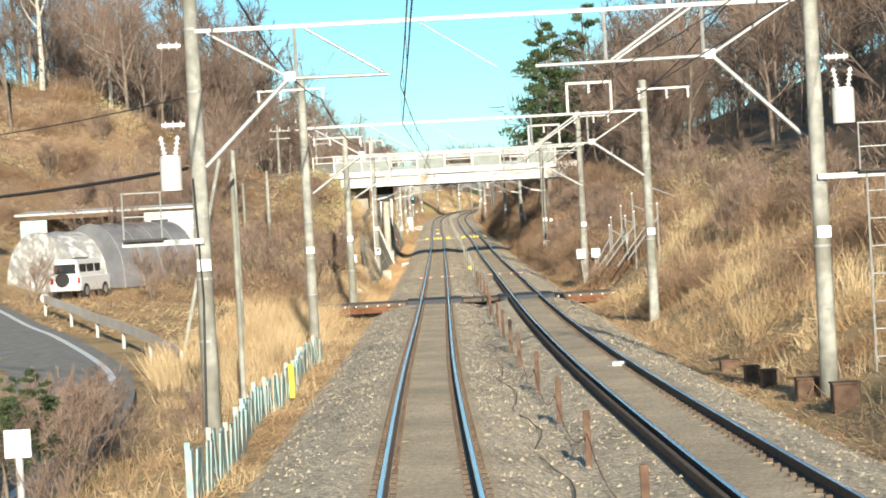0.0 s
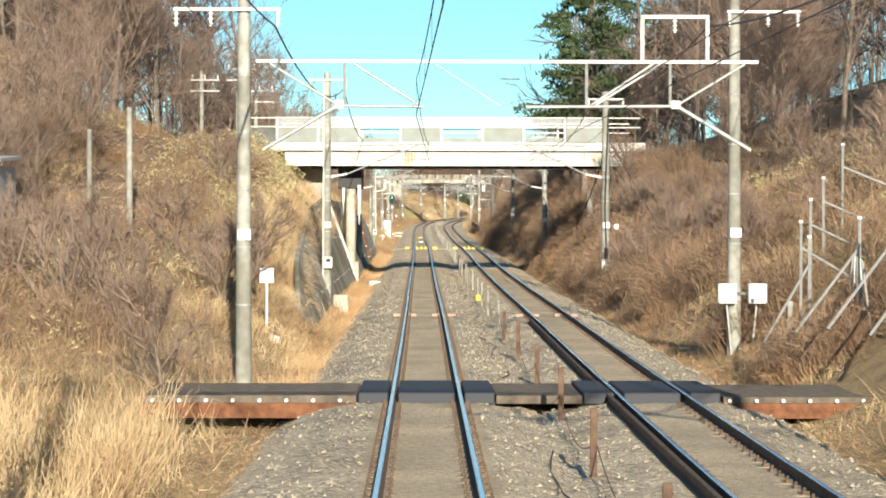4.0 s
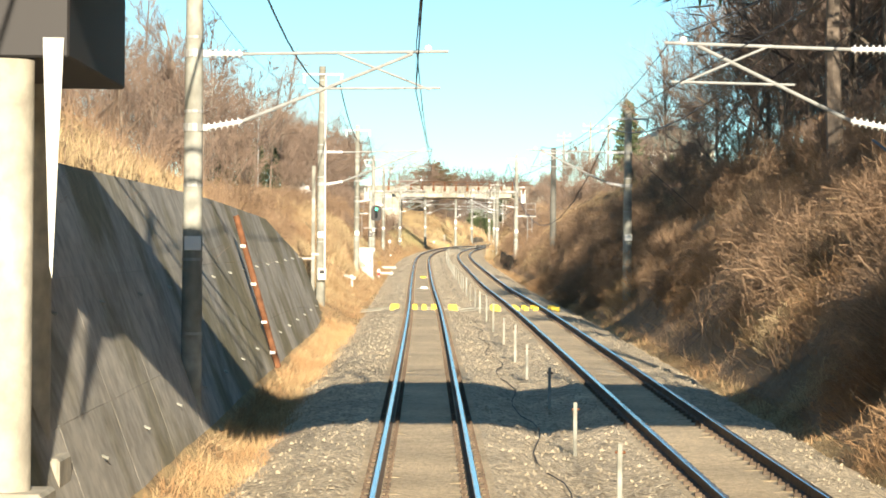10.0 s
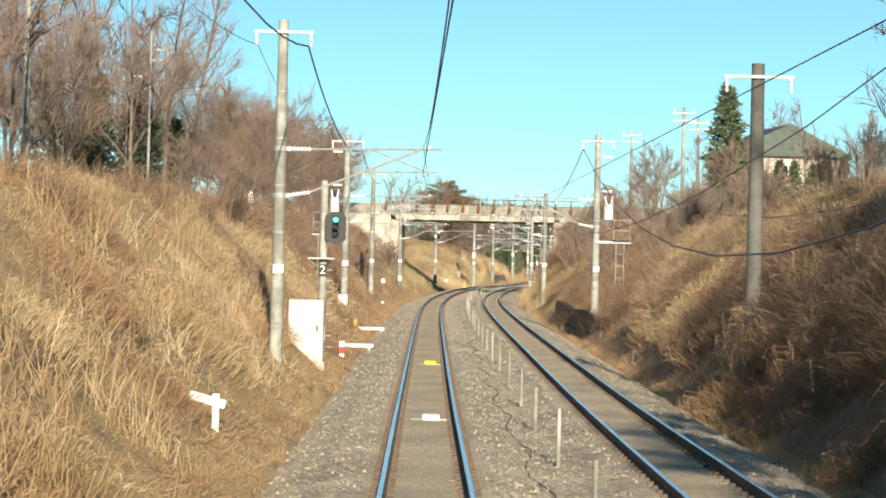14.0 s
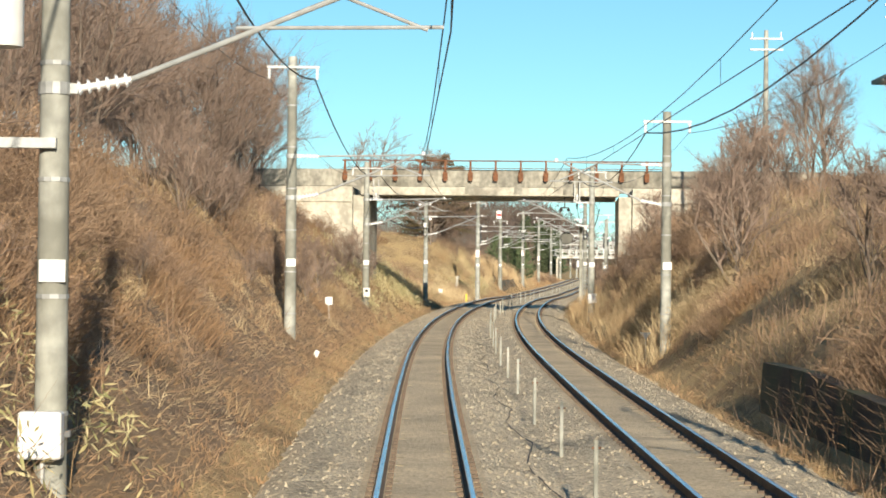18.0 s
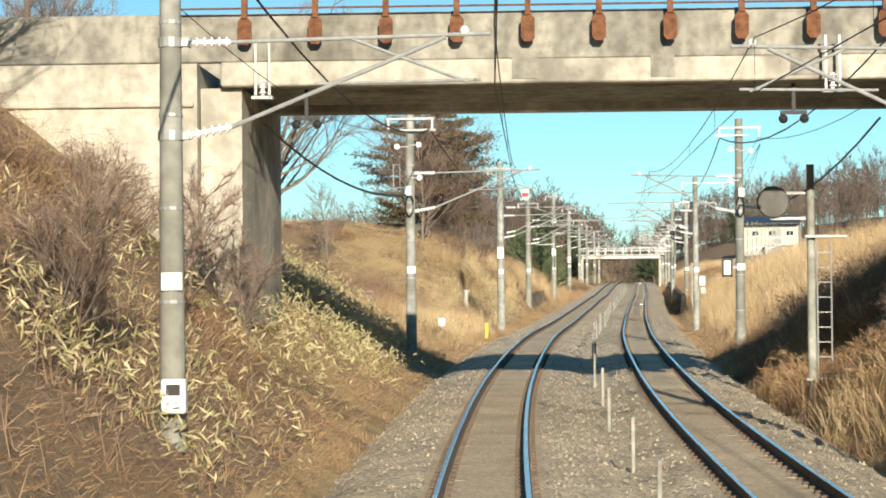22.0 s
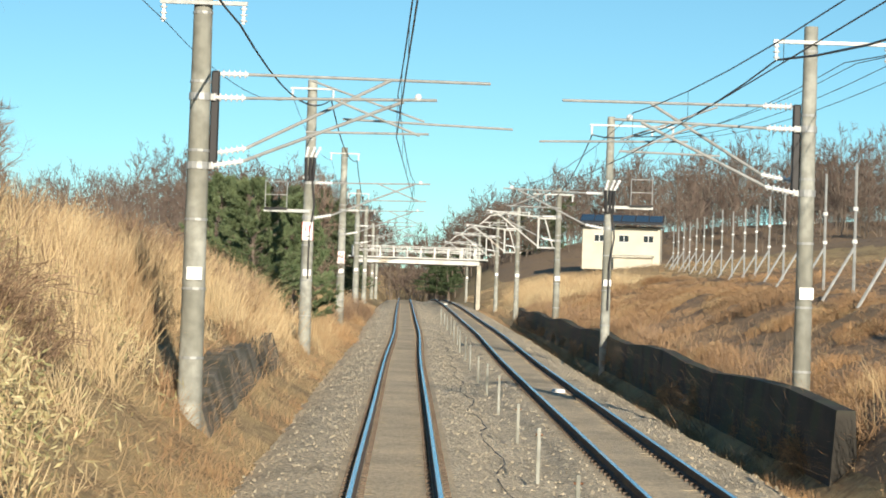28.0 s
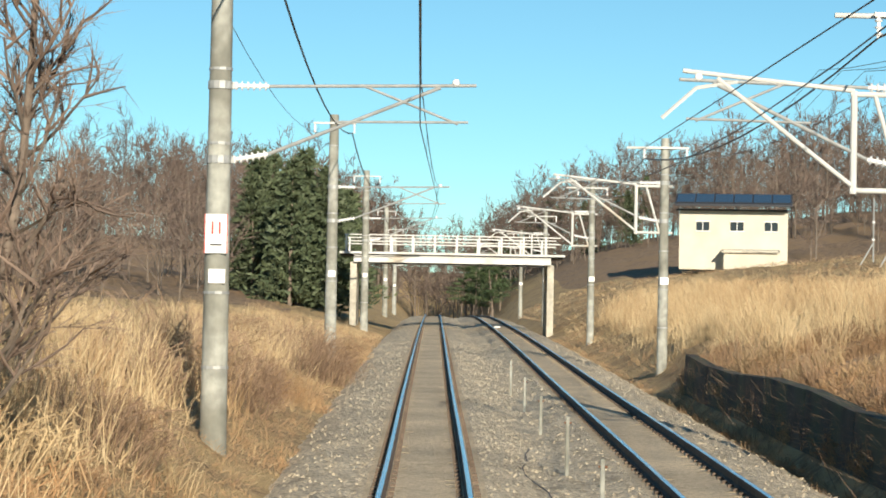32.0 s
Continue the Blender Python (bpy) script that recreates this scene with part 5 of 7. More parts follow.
round_pine = tree_thing("pine_tree", pine_tree(87, 9, 60, .16, RUSSET, .52, True), "broad rounded pine with brownish green needles", "tree", "pines")
pines = [tree_thing("pine_tree", pine_tree(81 + k, 12, 26, .3, NEEDLE), "dark green pine with a bare lower trunk", "tree", "pines") for k in range(2)]
cedars = [tree_thing("cedar_tree", cedar_tree(91 + k, 10, CEDAR), "dark green conifer of a dense conical shape", "tree", "conifers") for k in range(2)]

NEEDLE_SOFT = material("young_pine_needles", (0.085, 0.125, 0.055), (0.17, 0.215, 0.105), 1.6, 0.65, bump=0, vary=0.4)
bushy = [tree_thing("pine_tree", soft_pine(131 + k, 7.0, 3.3, NEEDLE_SOFT), "bushy young pine with soft green needles down to the ground", "tree", "pines") for k in range(2)]
larch = tree_thing("larch_tree", bare_tree(141, 8.5, 44, .2, fork=.12, sub=5, fine=12, fat=.7, sides=3, girth=.008), "bare larch with a straight trunk and fine reddish twigs", "tree")


def plant(template, s, d, scale=1.0, turn=None, sink=0.0):
    z = float(ground_z(s, d)) - sink
    k = scale * rng.uniform(.92, 1.08)
    return copy_thing(template, pose(float(tx(s)) + d, s, z, 0, 0, rng.uniform(0, 360) if turn is None else turn) @ Matrix.Diagonal((scale, scale, k, 1)))


def wood(templates, n, s0, s1, d0, d1, k0, k1):
    for _ in range(n):
        s, d = rng.uniform(s0, s1), rng.uniform(d0, d1)
        plant(templates[rng.integers(len(templates))], s, d, rng.uniform(k0, k1))


def far_wood(name, n, boxes, k0, k1, label):
    """A wood too far to count, in one mesh."""
    mats = []
    for q in range(n):
        s0, s1, d0, d1 = boxes[q % len(boxes)]
        s, d, k = rng.uniform(s0, s1), rng.uniform(d0, d1), rng.uniform(k0, k1)
        mats.append(pose(float(tx(s)) + d, s, float(ground_z(s, d)), 0, 0, rng.uniform(0, 360)) @ Matrix.Diagonal((k, k, k * rng.uniform(.9, 1.15), 1)))
    for q in range(3):
        for j, mat in ((0, BARK), (1, FAR_TWIG)):
            tagged(new(name, joined_copies(far_tree[q][j], mats[q::3], name, mat)), label, "wood", kind="stuff")


wood(slim + oaks, 30, 150, 235, -38, -16, .9, 1.35)
wood(slim + oaks[:1], 12, 128, 160, -44, -22, .9, 1.3)
plant(birch, 152, -24.5, 1.05)
plant(birch, 158, -21, .8)
wood(thicket + slim, 14, 186, 240, -17, -9.0, .6, .95)
wood(oaks + slim, 24, 72, 176, 15.5, 34, .85, 1.25)
wood(slim, 8, 36, 75, 17, 30, .8, 1.2)
wood(oaks + slim, 16, 190, 300, 12, 24, .6, .95)
wood(thicket, 11, 226, 264, 12, 17, .6, .9)
plant(pines[0], 200, 9.6, 1.1)
plant(pines[1], 220, 10.4, 1.25)
plant(pines[0], 212, 14, 1.2)
wood(shrub, 24, 70, 176, 9.5, 16, .4, .8)
wood(shrub, 36, 124, 178, 7.4, 10.5, .3, .6)
wood(shrub, 14, 188, 250, 9, 14, .35, .65)
wood(shrub, 18, 250, 300, 9, 14, .3, .6)
wood(shrub, 8, 300, 335, 11, 14, .4, .7)
wood(shrub, 22, 335, 440, 8.4, 14, .5, 1.0)
wood(shrub, 22, 250, 440, -13, -7, .5, .9)
wood(shrub, 16, 95, 150, -26, -9, .4, .7)
wood(shrub, 14, 103, 122, -14, -8, .4, .75)
wood(shrub, 9, 103, 145, -9, -4.6, .5, .8)
wood(thicket, 9, 112, 150, -17, -6.5, .45, .75)
wood(shrub, 20, 392, 443, -9, -4.4, .3, .6)
wood(shrub, 16, 340, 400, -9, -4.6, .2, .4)
wood(shrub, 14, 395, 443, 7.6, 10, .35, .7)
wood(shrub, 5, 30, 50, -7.5, -4.6, .3, .5)
wood(shrub, 10, 34, 45, -8, -5.6, .35, .5)
wood(shrub, 5, 331, 338, 6.8, 7.8, .18, .3)
plant(pines[0], 36, -6.4, .2)
plant(pines[1], 38, -6.2, .19)
plant(pines[0], 41, -7.0, .16)
wood(thicket + slim, 18, 285, 360, -26, -10.5, .7, 1.0)
wood(thicket, 16, 392, 440, -15, -8.6, .7, 1.0)
plant(leaner, 478, -9.6, .85, 10)
plant(leaner, 484, -10.6, .9, 60)
plant(leaner, 474, -9.0, .7, -30)
wood(oaks, 3, 470, 490, -17, -11, .7, .9)
wood(slim, 7, 400, 440, 14, 30, .45, .75)
plant(thicket[1], 545, -9.2, 1.15)
plant(thicket[0], 549, -8.2, .95)
plant(oaks[1], 546, -9.1, .75)
plant(oaks[2], 549, -7.0, .6)
plant(thicket[0], 547, -9.4, .75)
plant(thicket[1], 550, -7.6, .6)
plant(round_pine, 548, -9.1, .95)
plant(round_pine, 552, -9.6, .8)
plant(oaks[0], 534, -13.6, .45)
plant(shrub[0], 548, -7.4, .7)
plant(shrub[1], 553, -6.4, .6)
plant(bushy[0], 606, -5.5, .66)
plant(bushy[1], 612.5, -4.4, .66)
plant(bushy[0], 609.5, -7.2, .6)
plant(larch, 622, -4.3, .95)
wood(thicket, 3, 617, 628, -8, -5.5, .32, .42)
plant(cedars[0], 341, -11.3, .36)
for s, d, k in ((344, -12.6, .42), (347, -14.0, .5), (343, -15.2, .52), (350, -16.5, .55), (346, -17.6, .6)):
    plant(cedars[1], s, d, k)
plant(cedars[0], 415, 21, 1.0)
for k in range(6):
    plant(cedars[k % 2], 404 + k, 22.5 + k * 1.3, .42)
wood(oaks + thicket, 6, 215, 258, 13, 20, .8, 1.05)
wood(oaks, 5, 192, 232, 15, 24, 1.1, 1.3)
wood(oaks + slim, 18, 70, 170, 22, 42, .9, 1.3)
wood(thicket, 5, 160, 177, 12.5, 18, .7, .95)
wood(oaks, 3, -25, 8, 9, 15, .7, 1.0)
wood(thicket, 6, 398, 440, -16, -9, .65, .85)
wood(thicket + slim, 16, 300, 372, -24, -13, .8, 1.15)
wood(thicket, 7, 372, 438, -16, -9.5, .6, .9)
wood(oaks, 5, 395, 432, 13, 26, .5, .75)
BRUSH_LABEL = "tangled clump of bare brown stems on the bank"
WEED_LABEL = "dense clump of tawny dead weeds on the bank"
brushes = [brush_clump(151 + k, 1.35, 1.9, 340, BRUSH) for k in range(3)]
weeds = [brush_clump(161 + k, .75, 2.0, 280, m, .8, .014) for k, m in enumerate((TAWNY, RUSSET_WEED, STRAW))]
clumps("brush_clump", brushes, ((46, 104, 178, 7.6, 12), (14, 104, 176, 6.9, 8.2), (30, 150, 190, 6.9, 9.6), (46, 187, 262, 7.6, 11), (30, 240, 300, 6.9, 9), (26, 262, 336, 7.6, 9.5), (30, 340, 440, 7.9, 11), (16, 60, 100, 8.5, 13), (20, 104, 150, -16, -5.2), (12, 250, 345, -9, -6), (26, 345, 442, -9, -5.2), (14, 453, 485, 7.4, 11), (16, 500, 548, -12, -4.6), (10, 540, 600, -9, -5), (22, 618, 690, -6.5, -3.3), (34, 126, 166, -27, -12)), .6, 1.15, BRUSH_LABEL, "bush", "brush on the banks")
clumps("weed_clump", weeds, ((34, 104, 178, 6.8, 11, 0, 0, 2), (16, 118, 137, -5.4, -3.3, 2, 0), (22, 150, 192, 6.7, 9, 0, 1), (34, 187, 262, 6.8, 10, 0, 0, 2), (26, 240, 300, 6.6, 8.6, 0, 1), (40, 285, 338, 7.5, 11.5, 2), (30, 340, 440, 6.9, 10, 0, 1, 2), (36, 240, 345, -8, -3.8, 2, 2, 0), (30, 345, 442, -8, -4.2, 0, 0, 2), (10, 452, 500, -7, -3.6, 2), (12, 453, 485, 7, 10, 0, 2), (26, 440, 482, 6.5, 8.4, 0, 1), (30, 500, 548, -14, -4.4, 0, 0, 2), (22, 618, 690, -6, -3, 0, 1, 2), (16, 30, 100, 7.2, 12, 0, 2), (14, 104, 150, -14, -4.6, 0, 2), (40, 132, 166, -27, -11, 0, 0, 2)), .6, 1.15, WEED_LABEL, "weeds", "weeds on the banks")
clumps("grass_tuft", [brush_clump(171 + k, .45, 1.5, 300, m, .9, .014) for k, m in enumerate((TAWNY, RUSSET_WEED))], ((150, 548, 655, 7.2, 15), (50, 600, 655, 7.1, 12), (70, 556, 662, 7.12, 7.5)), .6, 1.1, "low tuft of red-brown dead grass on the bank", "grass", "tufts on the right bank", 120)
wood(cedars, 20, 735, 775, -13, -5.5, .72, .95)
far_wood("far_wood", 190, [(705, 795, -55, -12)], .45, .72, "brown leafless wood far off on the left")
wood(cedars + pines, 10, 850, 930, 8, 26, .5, .8)
wood(pines, 9, 846, 870, 0, 9, .5, .72)
far_wood("far_wood", 160, [(872, 940, -34, 16)], .75, 1.1, "brown leafless wood behind the far bridge")
far_wood("far_wood", 640, [(812, 860, 32, 120), (860, 930, 12, 70), (850, 940, 40, 130), (880, 945, 60, 180), (950, 985, -60, 60), (860, 950, -40, -5)], .75, 1.15, "brown leafless wood on the far hill")
far_wood("far_wood", 140, [(150, 260, -75, -30), (120, 200, -80, -36), (185, 245, -30, -14)], .9, 1.4, "leafless wood up the hillside")
far_wood("far_wood", 200, [(60, 180, 17, 60), (170, 270, 12, 34), (90, 260, 30, 75)], .8, 1.35, "leafless wood up the hillside")
far_wood("far_wood", 420, [(806, 850, 32, 110), (850, 880, 12, 90), (850, 945, 30, 150)], .28, .55, "low leafless undergrowth at the edge of the far wood")
far_wood("far_wood", 80, [(70, 180, 18, 45), (185, 275, 14, 40)], .3, .5, "low leafless undergrowth on the slope")
far_wood("far_wood", 90, [(280, 345, -36, -11), (385, 442, -26, -10), (300, 440, -50, -18)], .5, .85, "leafless wood along the bank top")
far_wood("far_wood", 30, [(260, 335, 13, 34)], .35, .6, "leafless thicket on the bank top")
for t in [*oaks, *slim, birch, *shrub, *pines, *cedars, *thicket, leaner, round_pine, *bushy, larch]:
    remove_thing(t)

# loose stones on the ballast
n = 84000
s = rng.uniform(18, 700, n)
d = rng.choice([0, 1, 2], n, p=(.34, .42, .24))
d = np.where(d == 0, rng.uniform(-2.6, -.84, n), np.where(d == 1, rng.uniform(.84, 2.96, n), rng.uniform(4.64, 6.2, n)))
size = rng.uniform(.013, .034, n)[:, None, None]
peak = np.array([(1, .3, -.4), (-.3, 1, -.4), (-1, -.3, -.4), (.3, -1, -.4), (.2, .1, .55)], float)
V = np.stack([tx(s) + d, s, tz(s) + bed_h(s, d) + .008], -1)[:, None] + peak[None] * size * rng.uniform(.55, 1.4, (n, 5, 3)) + np.concatenate([np.zeros((n, 4, 3)), rng.normal(0, .01, (n, 1, 3))], 1)
F = np.array([(0, 1, 4), (1, 2, 4), (2, 3, 4), (3, 0, 4)])
tagged(new("ballast_stones", mesh_of("ballast_stones", V.reshape(-1, 3), (F[None] + 5 * np.arange(n)[:, None, None]).reshape(-1, 3), STONE)), "loose angular grey ballast stones", "ballast", kind="stuff")


# ---- signs, posts and boxes beside the track ----
SLATE = plain("dark_rubber", (0.045, 0.05, 0.06), 0.7)
TIMBER = material("old_timber", (0.1, 0.08, 0.06), (0.2, 0.165, 0.125), 5, 0.9, bump=0.3)
BOX_GREY = material("box_grey", (0.62, 0.62, 0.6), (0.74, 0.74, 0.72), 3, 0.5, bump=0.02)
RED = plain("red_paint", (0.6, 0.04, 0.03), 0.5)
TEAL = material("faded_teal_paint", (0.24, 0.4, 0.4), (0.4, 0.56, 0.55), 4, 0.7, bump=0.1, c3=(0.45, 0.42, 0.36), amount3=0.3, scale3=3, vary=0.2)
ASPHALT = material("asphalt", (0.2, 0.195, 0.18), (0.3, 0.29, 0.265), 3, 0.9, bump=0.3, fine=60)
GLASS_DARK = plain("dark_glass", (0.03, 0.035, 0.04), 0.1)
CREAM = material("cream_render", (0.54, 0.51, 0.42), (0.64, 0.6, 0.5), 0.6, 0.85, bump=0.05)


def sign_post(name, s, d, h, size, label, mat=None, post_r=.03, category="sign", base=None, lean=0.0):
    g = float(ground_h(s, d)) - .2 if base is None else base
    t = thing(name, stand(s, d) @ pose(0, 0, 0, 0, lean, 0), label, category)
    part("post", Shape().tube((0, 0, g), (0, 0, h), post_r, n=8), BOX_GREY, t)
    part("plate", Shape().box((size[0], .02, size[1]), (0, -post_r - .012, h), bevel=.006), mat or WHITE, t)
    return t


sign_post("track_sign", 32, -5.5, .4, (.36, .38), "square white sign on a white post among bushes", post_r=.05)
sign_post("track_sign", 119.6, -4.07, 1.43, (.36, .38), "square white sign on a slim white post in dry grass", post_r=.035)
sign_post("track_sign", 402.6, -3.79, 1.22, (.26, .28), "small square white sign on a white post")
sign_post("track_sign", 495.4, -4.1, .5, (.28, .3), "square white sign with faint marks on a post in reeds", post_r=.035)
sign_post("edge_marker", 119.4, -3.8, -.24, (.28, .28), "small tilted white marker plate with black marks", lean=18, base=-.6)
part("marks", Shape().box((.05, .01, .16), (-.05, -.06, -.24)).box((.05, .01, .16), (.05, -.06, -.24)), DARK, bpy.data.objects["edge_marker"])
sign_post("edge_marker", 401.6, -3.42, -.2, (.18, .18), "small white marker plate low on the bank", base=-.5)
for s, d, h in ((55.5, -3.22, 0.0), (507.8, -3.03, .1), (338.5, -3.15, .15)):
    y = thing("marker_post", stand(s, d), "short bright yellow marker post", "marker post", "yellow marker posts")
    part("post", Shape().box((.13, .1, .75), (0, 0, h - .3), bevel=.015), YELLOW, y)
    part("cap", Shape().box((.14, .11, .05), (0, 0, h + .09)), YELLOW, y)
w = thing("kilometre_post", stand(274.6, -3.4), "white concrete post with a slanting white arm", "marker post")
part("post", Shape().box((.12, .12, 1.5), (0, 0, -.1), bevel=.02), WHITE, w)
part("arm", Shape().box((.6, .05, .14), (-.27, -.06, .5), pose(0, 0, 0, 0, 15, 0)), WHITE, w)
tagged(solid("leaning_post", Shape().box((.14, .12, .5), (0, 0, 0), bevel=.02), WHITE, "short white post leaning over in leaf litter", "marker post", stand(383.8, -3.19, -.1) @ pose(0, 0, 0, 0, 25, 0)))
tri = thing("triangle_sign", stand(389, 6.57), "small white inverted triangle sign in weeds", "sign")
part("plate", Shape().prism([(-.16, .58), (.16, .58), (0, .36)], -.02, 0), WHITE, tri)
part("post", Shape().tube((0, .02, -.6), (0, .02, .45), .025), BOX_GREY, tri)

# stakes with a slack cord between the tracks
stake_rng = random.Random(3)
for k in range(80):
    s = 24 + k * 8.05 + stake_rng.uniform(-.6, .6)
    if 96.5 < s < 103.5:
        continue
    rusty = s < 128
    st = thing("cable_stake", stand(s, 2.13 + stake_rng.uniform(-.05, .05)), "rusty iron stake between the tracks" if rusty else "thin grey stake between the tracks", "stake", "stakes between the tracks")
    h = stake_rng.uniform(.42, .58)
    part("stake", Shape().box((.09 if rusty else .055, .05, h + .55), (0, 0, (h - .55) / 2), bevel=.008), OLD_RUST if rusty else CONCRETE, st)
    part("eyelet", Shape().tube((-.05, 0, h - .1), (.06, 0, h - .1), .016, n=6), RUST, st)
cord = [(24 + k * 8.05, 2.13, .12) for k in range(16)]
wire("boundary_rope", cord, 12, .008, "slack rusty rope drooping between stakes", RUST)
tagged(bpy.data.objects["boundary_rope"], group="cords")


def cable_on_ground(s0, s1, seed):
    r = random.Random(seed)
    pts = [at(s, 1.62 + .12 * math.sin(s * .7 + seed) + r.uniform(-.06, .06), -.27 + r.uniform(-.01, .02)) for s in np.arange(s0, s1, 1.3)]
    V, F = wire_mesh(np.array([list(p) for p in pts]), .011)
    tagged(new("ground_cable", mesh_of("ground_cable", V, F, DARK)), "dark cable lying on the ballast", "cable", "cables on the ballast")


for k, (a, b) in enumerate(((26, 92), (106, 170), (172, 240), (262, 330), (335, 420), (470, 545), (550, 640))):
    cable_on_ground(a, b, k)

# farm crossing
cr = thing("farm_crossing", stand(100), "dark rubber and timber crossing panels over both tracks", "level crossing")
for d0 in (0.0, 3.8):
    for a, b in ((-1.15, -.64), (-.48, .48), (.64, 1.15)):
        part("rubber_panel", Shape().box((b - a, 3.4, .2), (d0 + (a + b) / 2, 0, -.1), bevel=.02), SLATE, cr)
for k in range(8):
    part("plank", Shape().box((1.45, .38, .14), (1.9, -1.5 + k * .42, -.12), bevel=.01), TIMBER, cr)
    part("plank", Shape().box((3.6, .38, .14), (-2.98, -1.5 + k * .42, -.12), bevel=.01), TIMBER, cr)
    part("plank", Shape().box((3.4, .38, .14), (6.7, -1.5 + k * .42, -.14), bevel=.01), TIMBER, cr)
for x in (-3.0, 6.7):
    part("steel_beam", Shape().box((3.6, .12, .25), (x, -1.72, -.3)), RUST, cr)
    for k in range(8):
        part("bolt", Shape().tube((x - 1.6 + k * .45, -1.79, -.13), (x - 1.6 + k * .45, -1.7, -.13), .035, n=6), WHITE, cr)

# yellow covers over the cables of the sensors
for d0 in (0.0, 3.8):
    for s, wob in ((248.7, 0), (250.9, 1)):
        for x, wdt in ((-1.12, .34), (-.36, .2), (.0, .2), (.36, .22), (1.08, .34)):
            c = thing("cable_cover", stand(s, d0 + x), "bright yellow cover over a cable between rails", "cable cover", "yellow cable covers")
            part("cover", Shape().prism([(-wdt / 2, 0), (wdt / 2, 0), (wdt / 2 - .02, .17), (-wdt / 2 + .02, .17)], -.26, .26, pose(0, 0, -.2)), YELLOW, c)
        tagged(solid("white_conduit", Shape().tube((-2.4, 0, -.28), (-1.3, 0, -.16), .022).tube((-1.3, 0, -.16), (1.4, 0, -.15), .015), CONCRETE, "pale cable conduit over the sleepers", "conduit", stand(s, d0 - (.6 if d0 else 0)), "conduits"))
for s in (282, 306):
    b = thing("track_antenna", stand(s, .1), "small pale sensor box between the rails", "track sensor", "track sensors")
    part("body", Shape().box((.34, .5, .12), (0, 0, -.12), bevel=.02), WHITE if s == 282 else YELLOW, b)
    part("mount", Shape().box((.75, .12, .04), (0, 0, -.17)), GALV, b)
for s, d in ((52.9, 4.2), (733, 3.7), (580, 4.0)):
    b = thing("track_antenna", stand(s, d), "small pale sensor box between the rails", "track sensor", "track sensors")
    part("body", Shape().box((.32, .4, .1), (0, 0, -.13), bevel=.02), WHITE, b)
    part("mount", Shape().box((.6, .12, .04), (0, 0, -.18)), GALV, b)

# colour-light signal
sg = thing("colour_light_signal", stand(308, -3.2), "railway colour-light signal showing green on a concrete post", "signal")
part("post", Shape().tube((0, 0, -.6), (0, 0, 5.2), .13, .11, n=12), CONCRETE, sg, smooth=True)
oval = [(.27 * math.copysign(abs(math.cos(a)) ** .9, math.cos(a)), .2 * math.sin(a) + math.copysign(.26, math.sin(a))) for a in np.arange(24) * 2 * math.pi / 24 + .13]
back = part("backboard", Shape().prism([(a * 1.2, b * 1.05) for a, b in oval], -.27, -.24, pose(.36, 0, 3.78)), DARK, sg, "black oval backboard")
head = part("lamp_housing", Shape().box((.22, .3, .66), (.36, -.12, 3.8), bevel=.03), DARK, sg)
for k, (z, m) in enumerate(((4.02, plain("green_lamp", (0.02, 0.75, 0.42), 0.3, 0, 3.0)), (3.8, GLASS_DARK), (3.58, GLASS_DARK))):
    part("lens", Shape().tube((.36, -.3, z), (.36, -.265, z), .075, .07, n=14), m, head, "glowing green lens" if k == 0 else "dark lens")
    part("hood", Shape().tube((.36, -.42, z + .02), (.36, -.27, z + .02), .1, .1, n=12, caps=False), DARK, head)
part("bracket", Shape().box((.5, .06, .06), (.15, 0, 4.15)).box((.5, .06, .06), (.15, 0, 3.4)), GALV, sg)
part("step_platform", Shape().box((.8, .6, .04), (-.05, -.1, 2.85)), GALV, sg)
plate = part("number_plate", Shape().box((.26, .02, .36), (0, -.15, 2.5)), DARK, sg, "black plate with a white 2")
for k in range(8):
    part("rung", Shape().tube((-.02, .0, .2 + k * .33), (.3, .0, .2 + k * .33), .014, n=6), GALV, sg)
part("relay_box", Shape().box((.34, .26, .45), (-.05, -.25, .6), bevel=.02), BOX_GREY, sg)
num = bpy.data.curves.new("number", "FONT")
num.body, num.size, num.extrude, num.align_x, num.align_y = "2", .36, .004, "CENTER", "CENTER"
num.materials.append(WHITE)
number = new("number", num)
number.parent, number.matrix_basis = plate, pose(0, -.166, 2.5, 90, 0, 0)

cab = thing("equipment_cabinet", stand(303, -3.4), "tall white steel equipment cabinet on a concrete footing", "cabinet")
part("body", Shape().box((.98, .75, 1.75), (0, 0, .82), bevel=.03), WHITE_STEEL, cab)
part("door", Shape().box((.84, .02, 1.5), (0, -.385, .85), bevel=.005), WHITE_STEEL, cab)
part("door_handle", Shape().box((.04, .04, .16), (.32, -.41, .9)), DARK, cab)
part("footing", Shape().box((1.1, .9, .6), (0, 0, -.33)), WALL_CONC, cab)
rw = thing("cable_marker", stand(313, -2.75), "short red and white striped marker post", "marker post")
for k in range(3):
    part("band", Shape().box((.16, .1, .2), (0, 0, -.3 + k * .2)), RED if k == 1 else WHITE, rw)
for s in (320, 339.5):
    tr = thing("cable_trough", stand(s, -2.75), "low pale concrete cable trough across the ballast shoulder", "cable trough", "cable troughs")
    part("trough", Shape().box((1.7, .22, .14), (0, 0, -.2), bevel=.01), WHITE_STEEL, tr)
    part("leg", Shape().box((.1, .15, .5), (-.8, 0, -.45)), WALL_CONC, tr)
    part("leg", Shape().box((.1, .15, .5), (.7, 0, -.45)), WALL_CONC, tr)
cb = thing("post_cabinets", stand(546, 7.9), "pale grey equipment boxes on posts in tall grass", "equipment box")
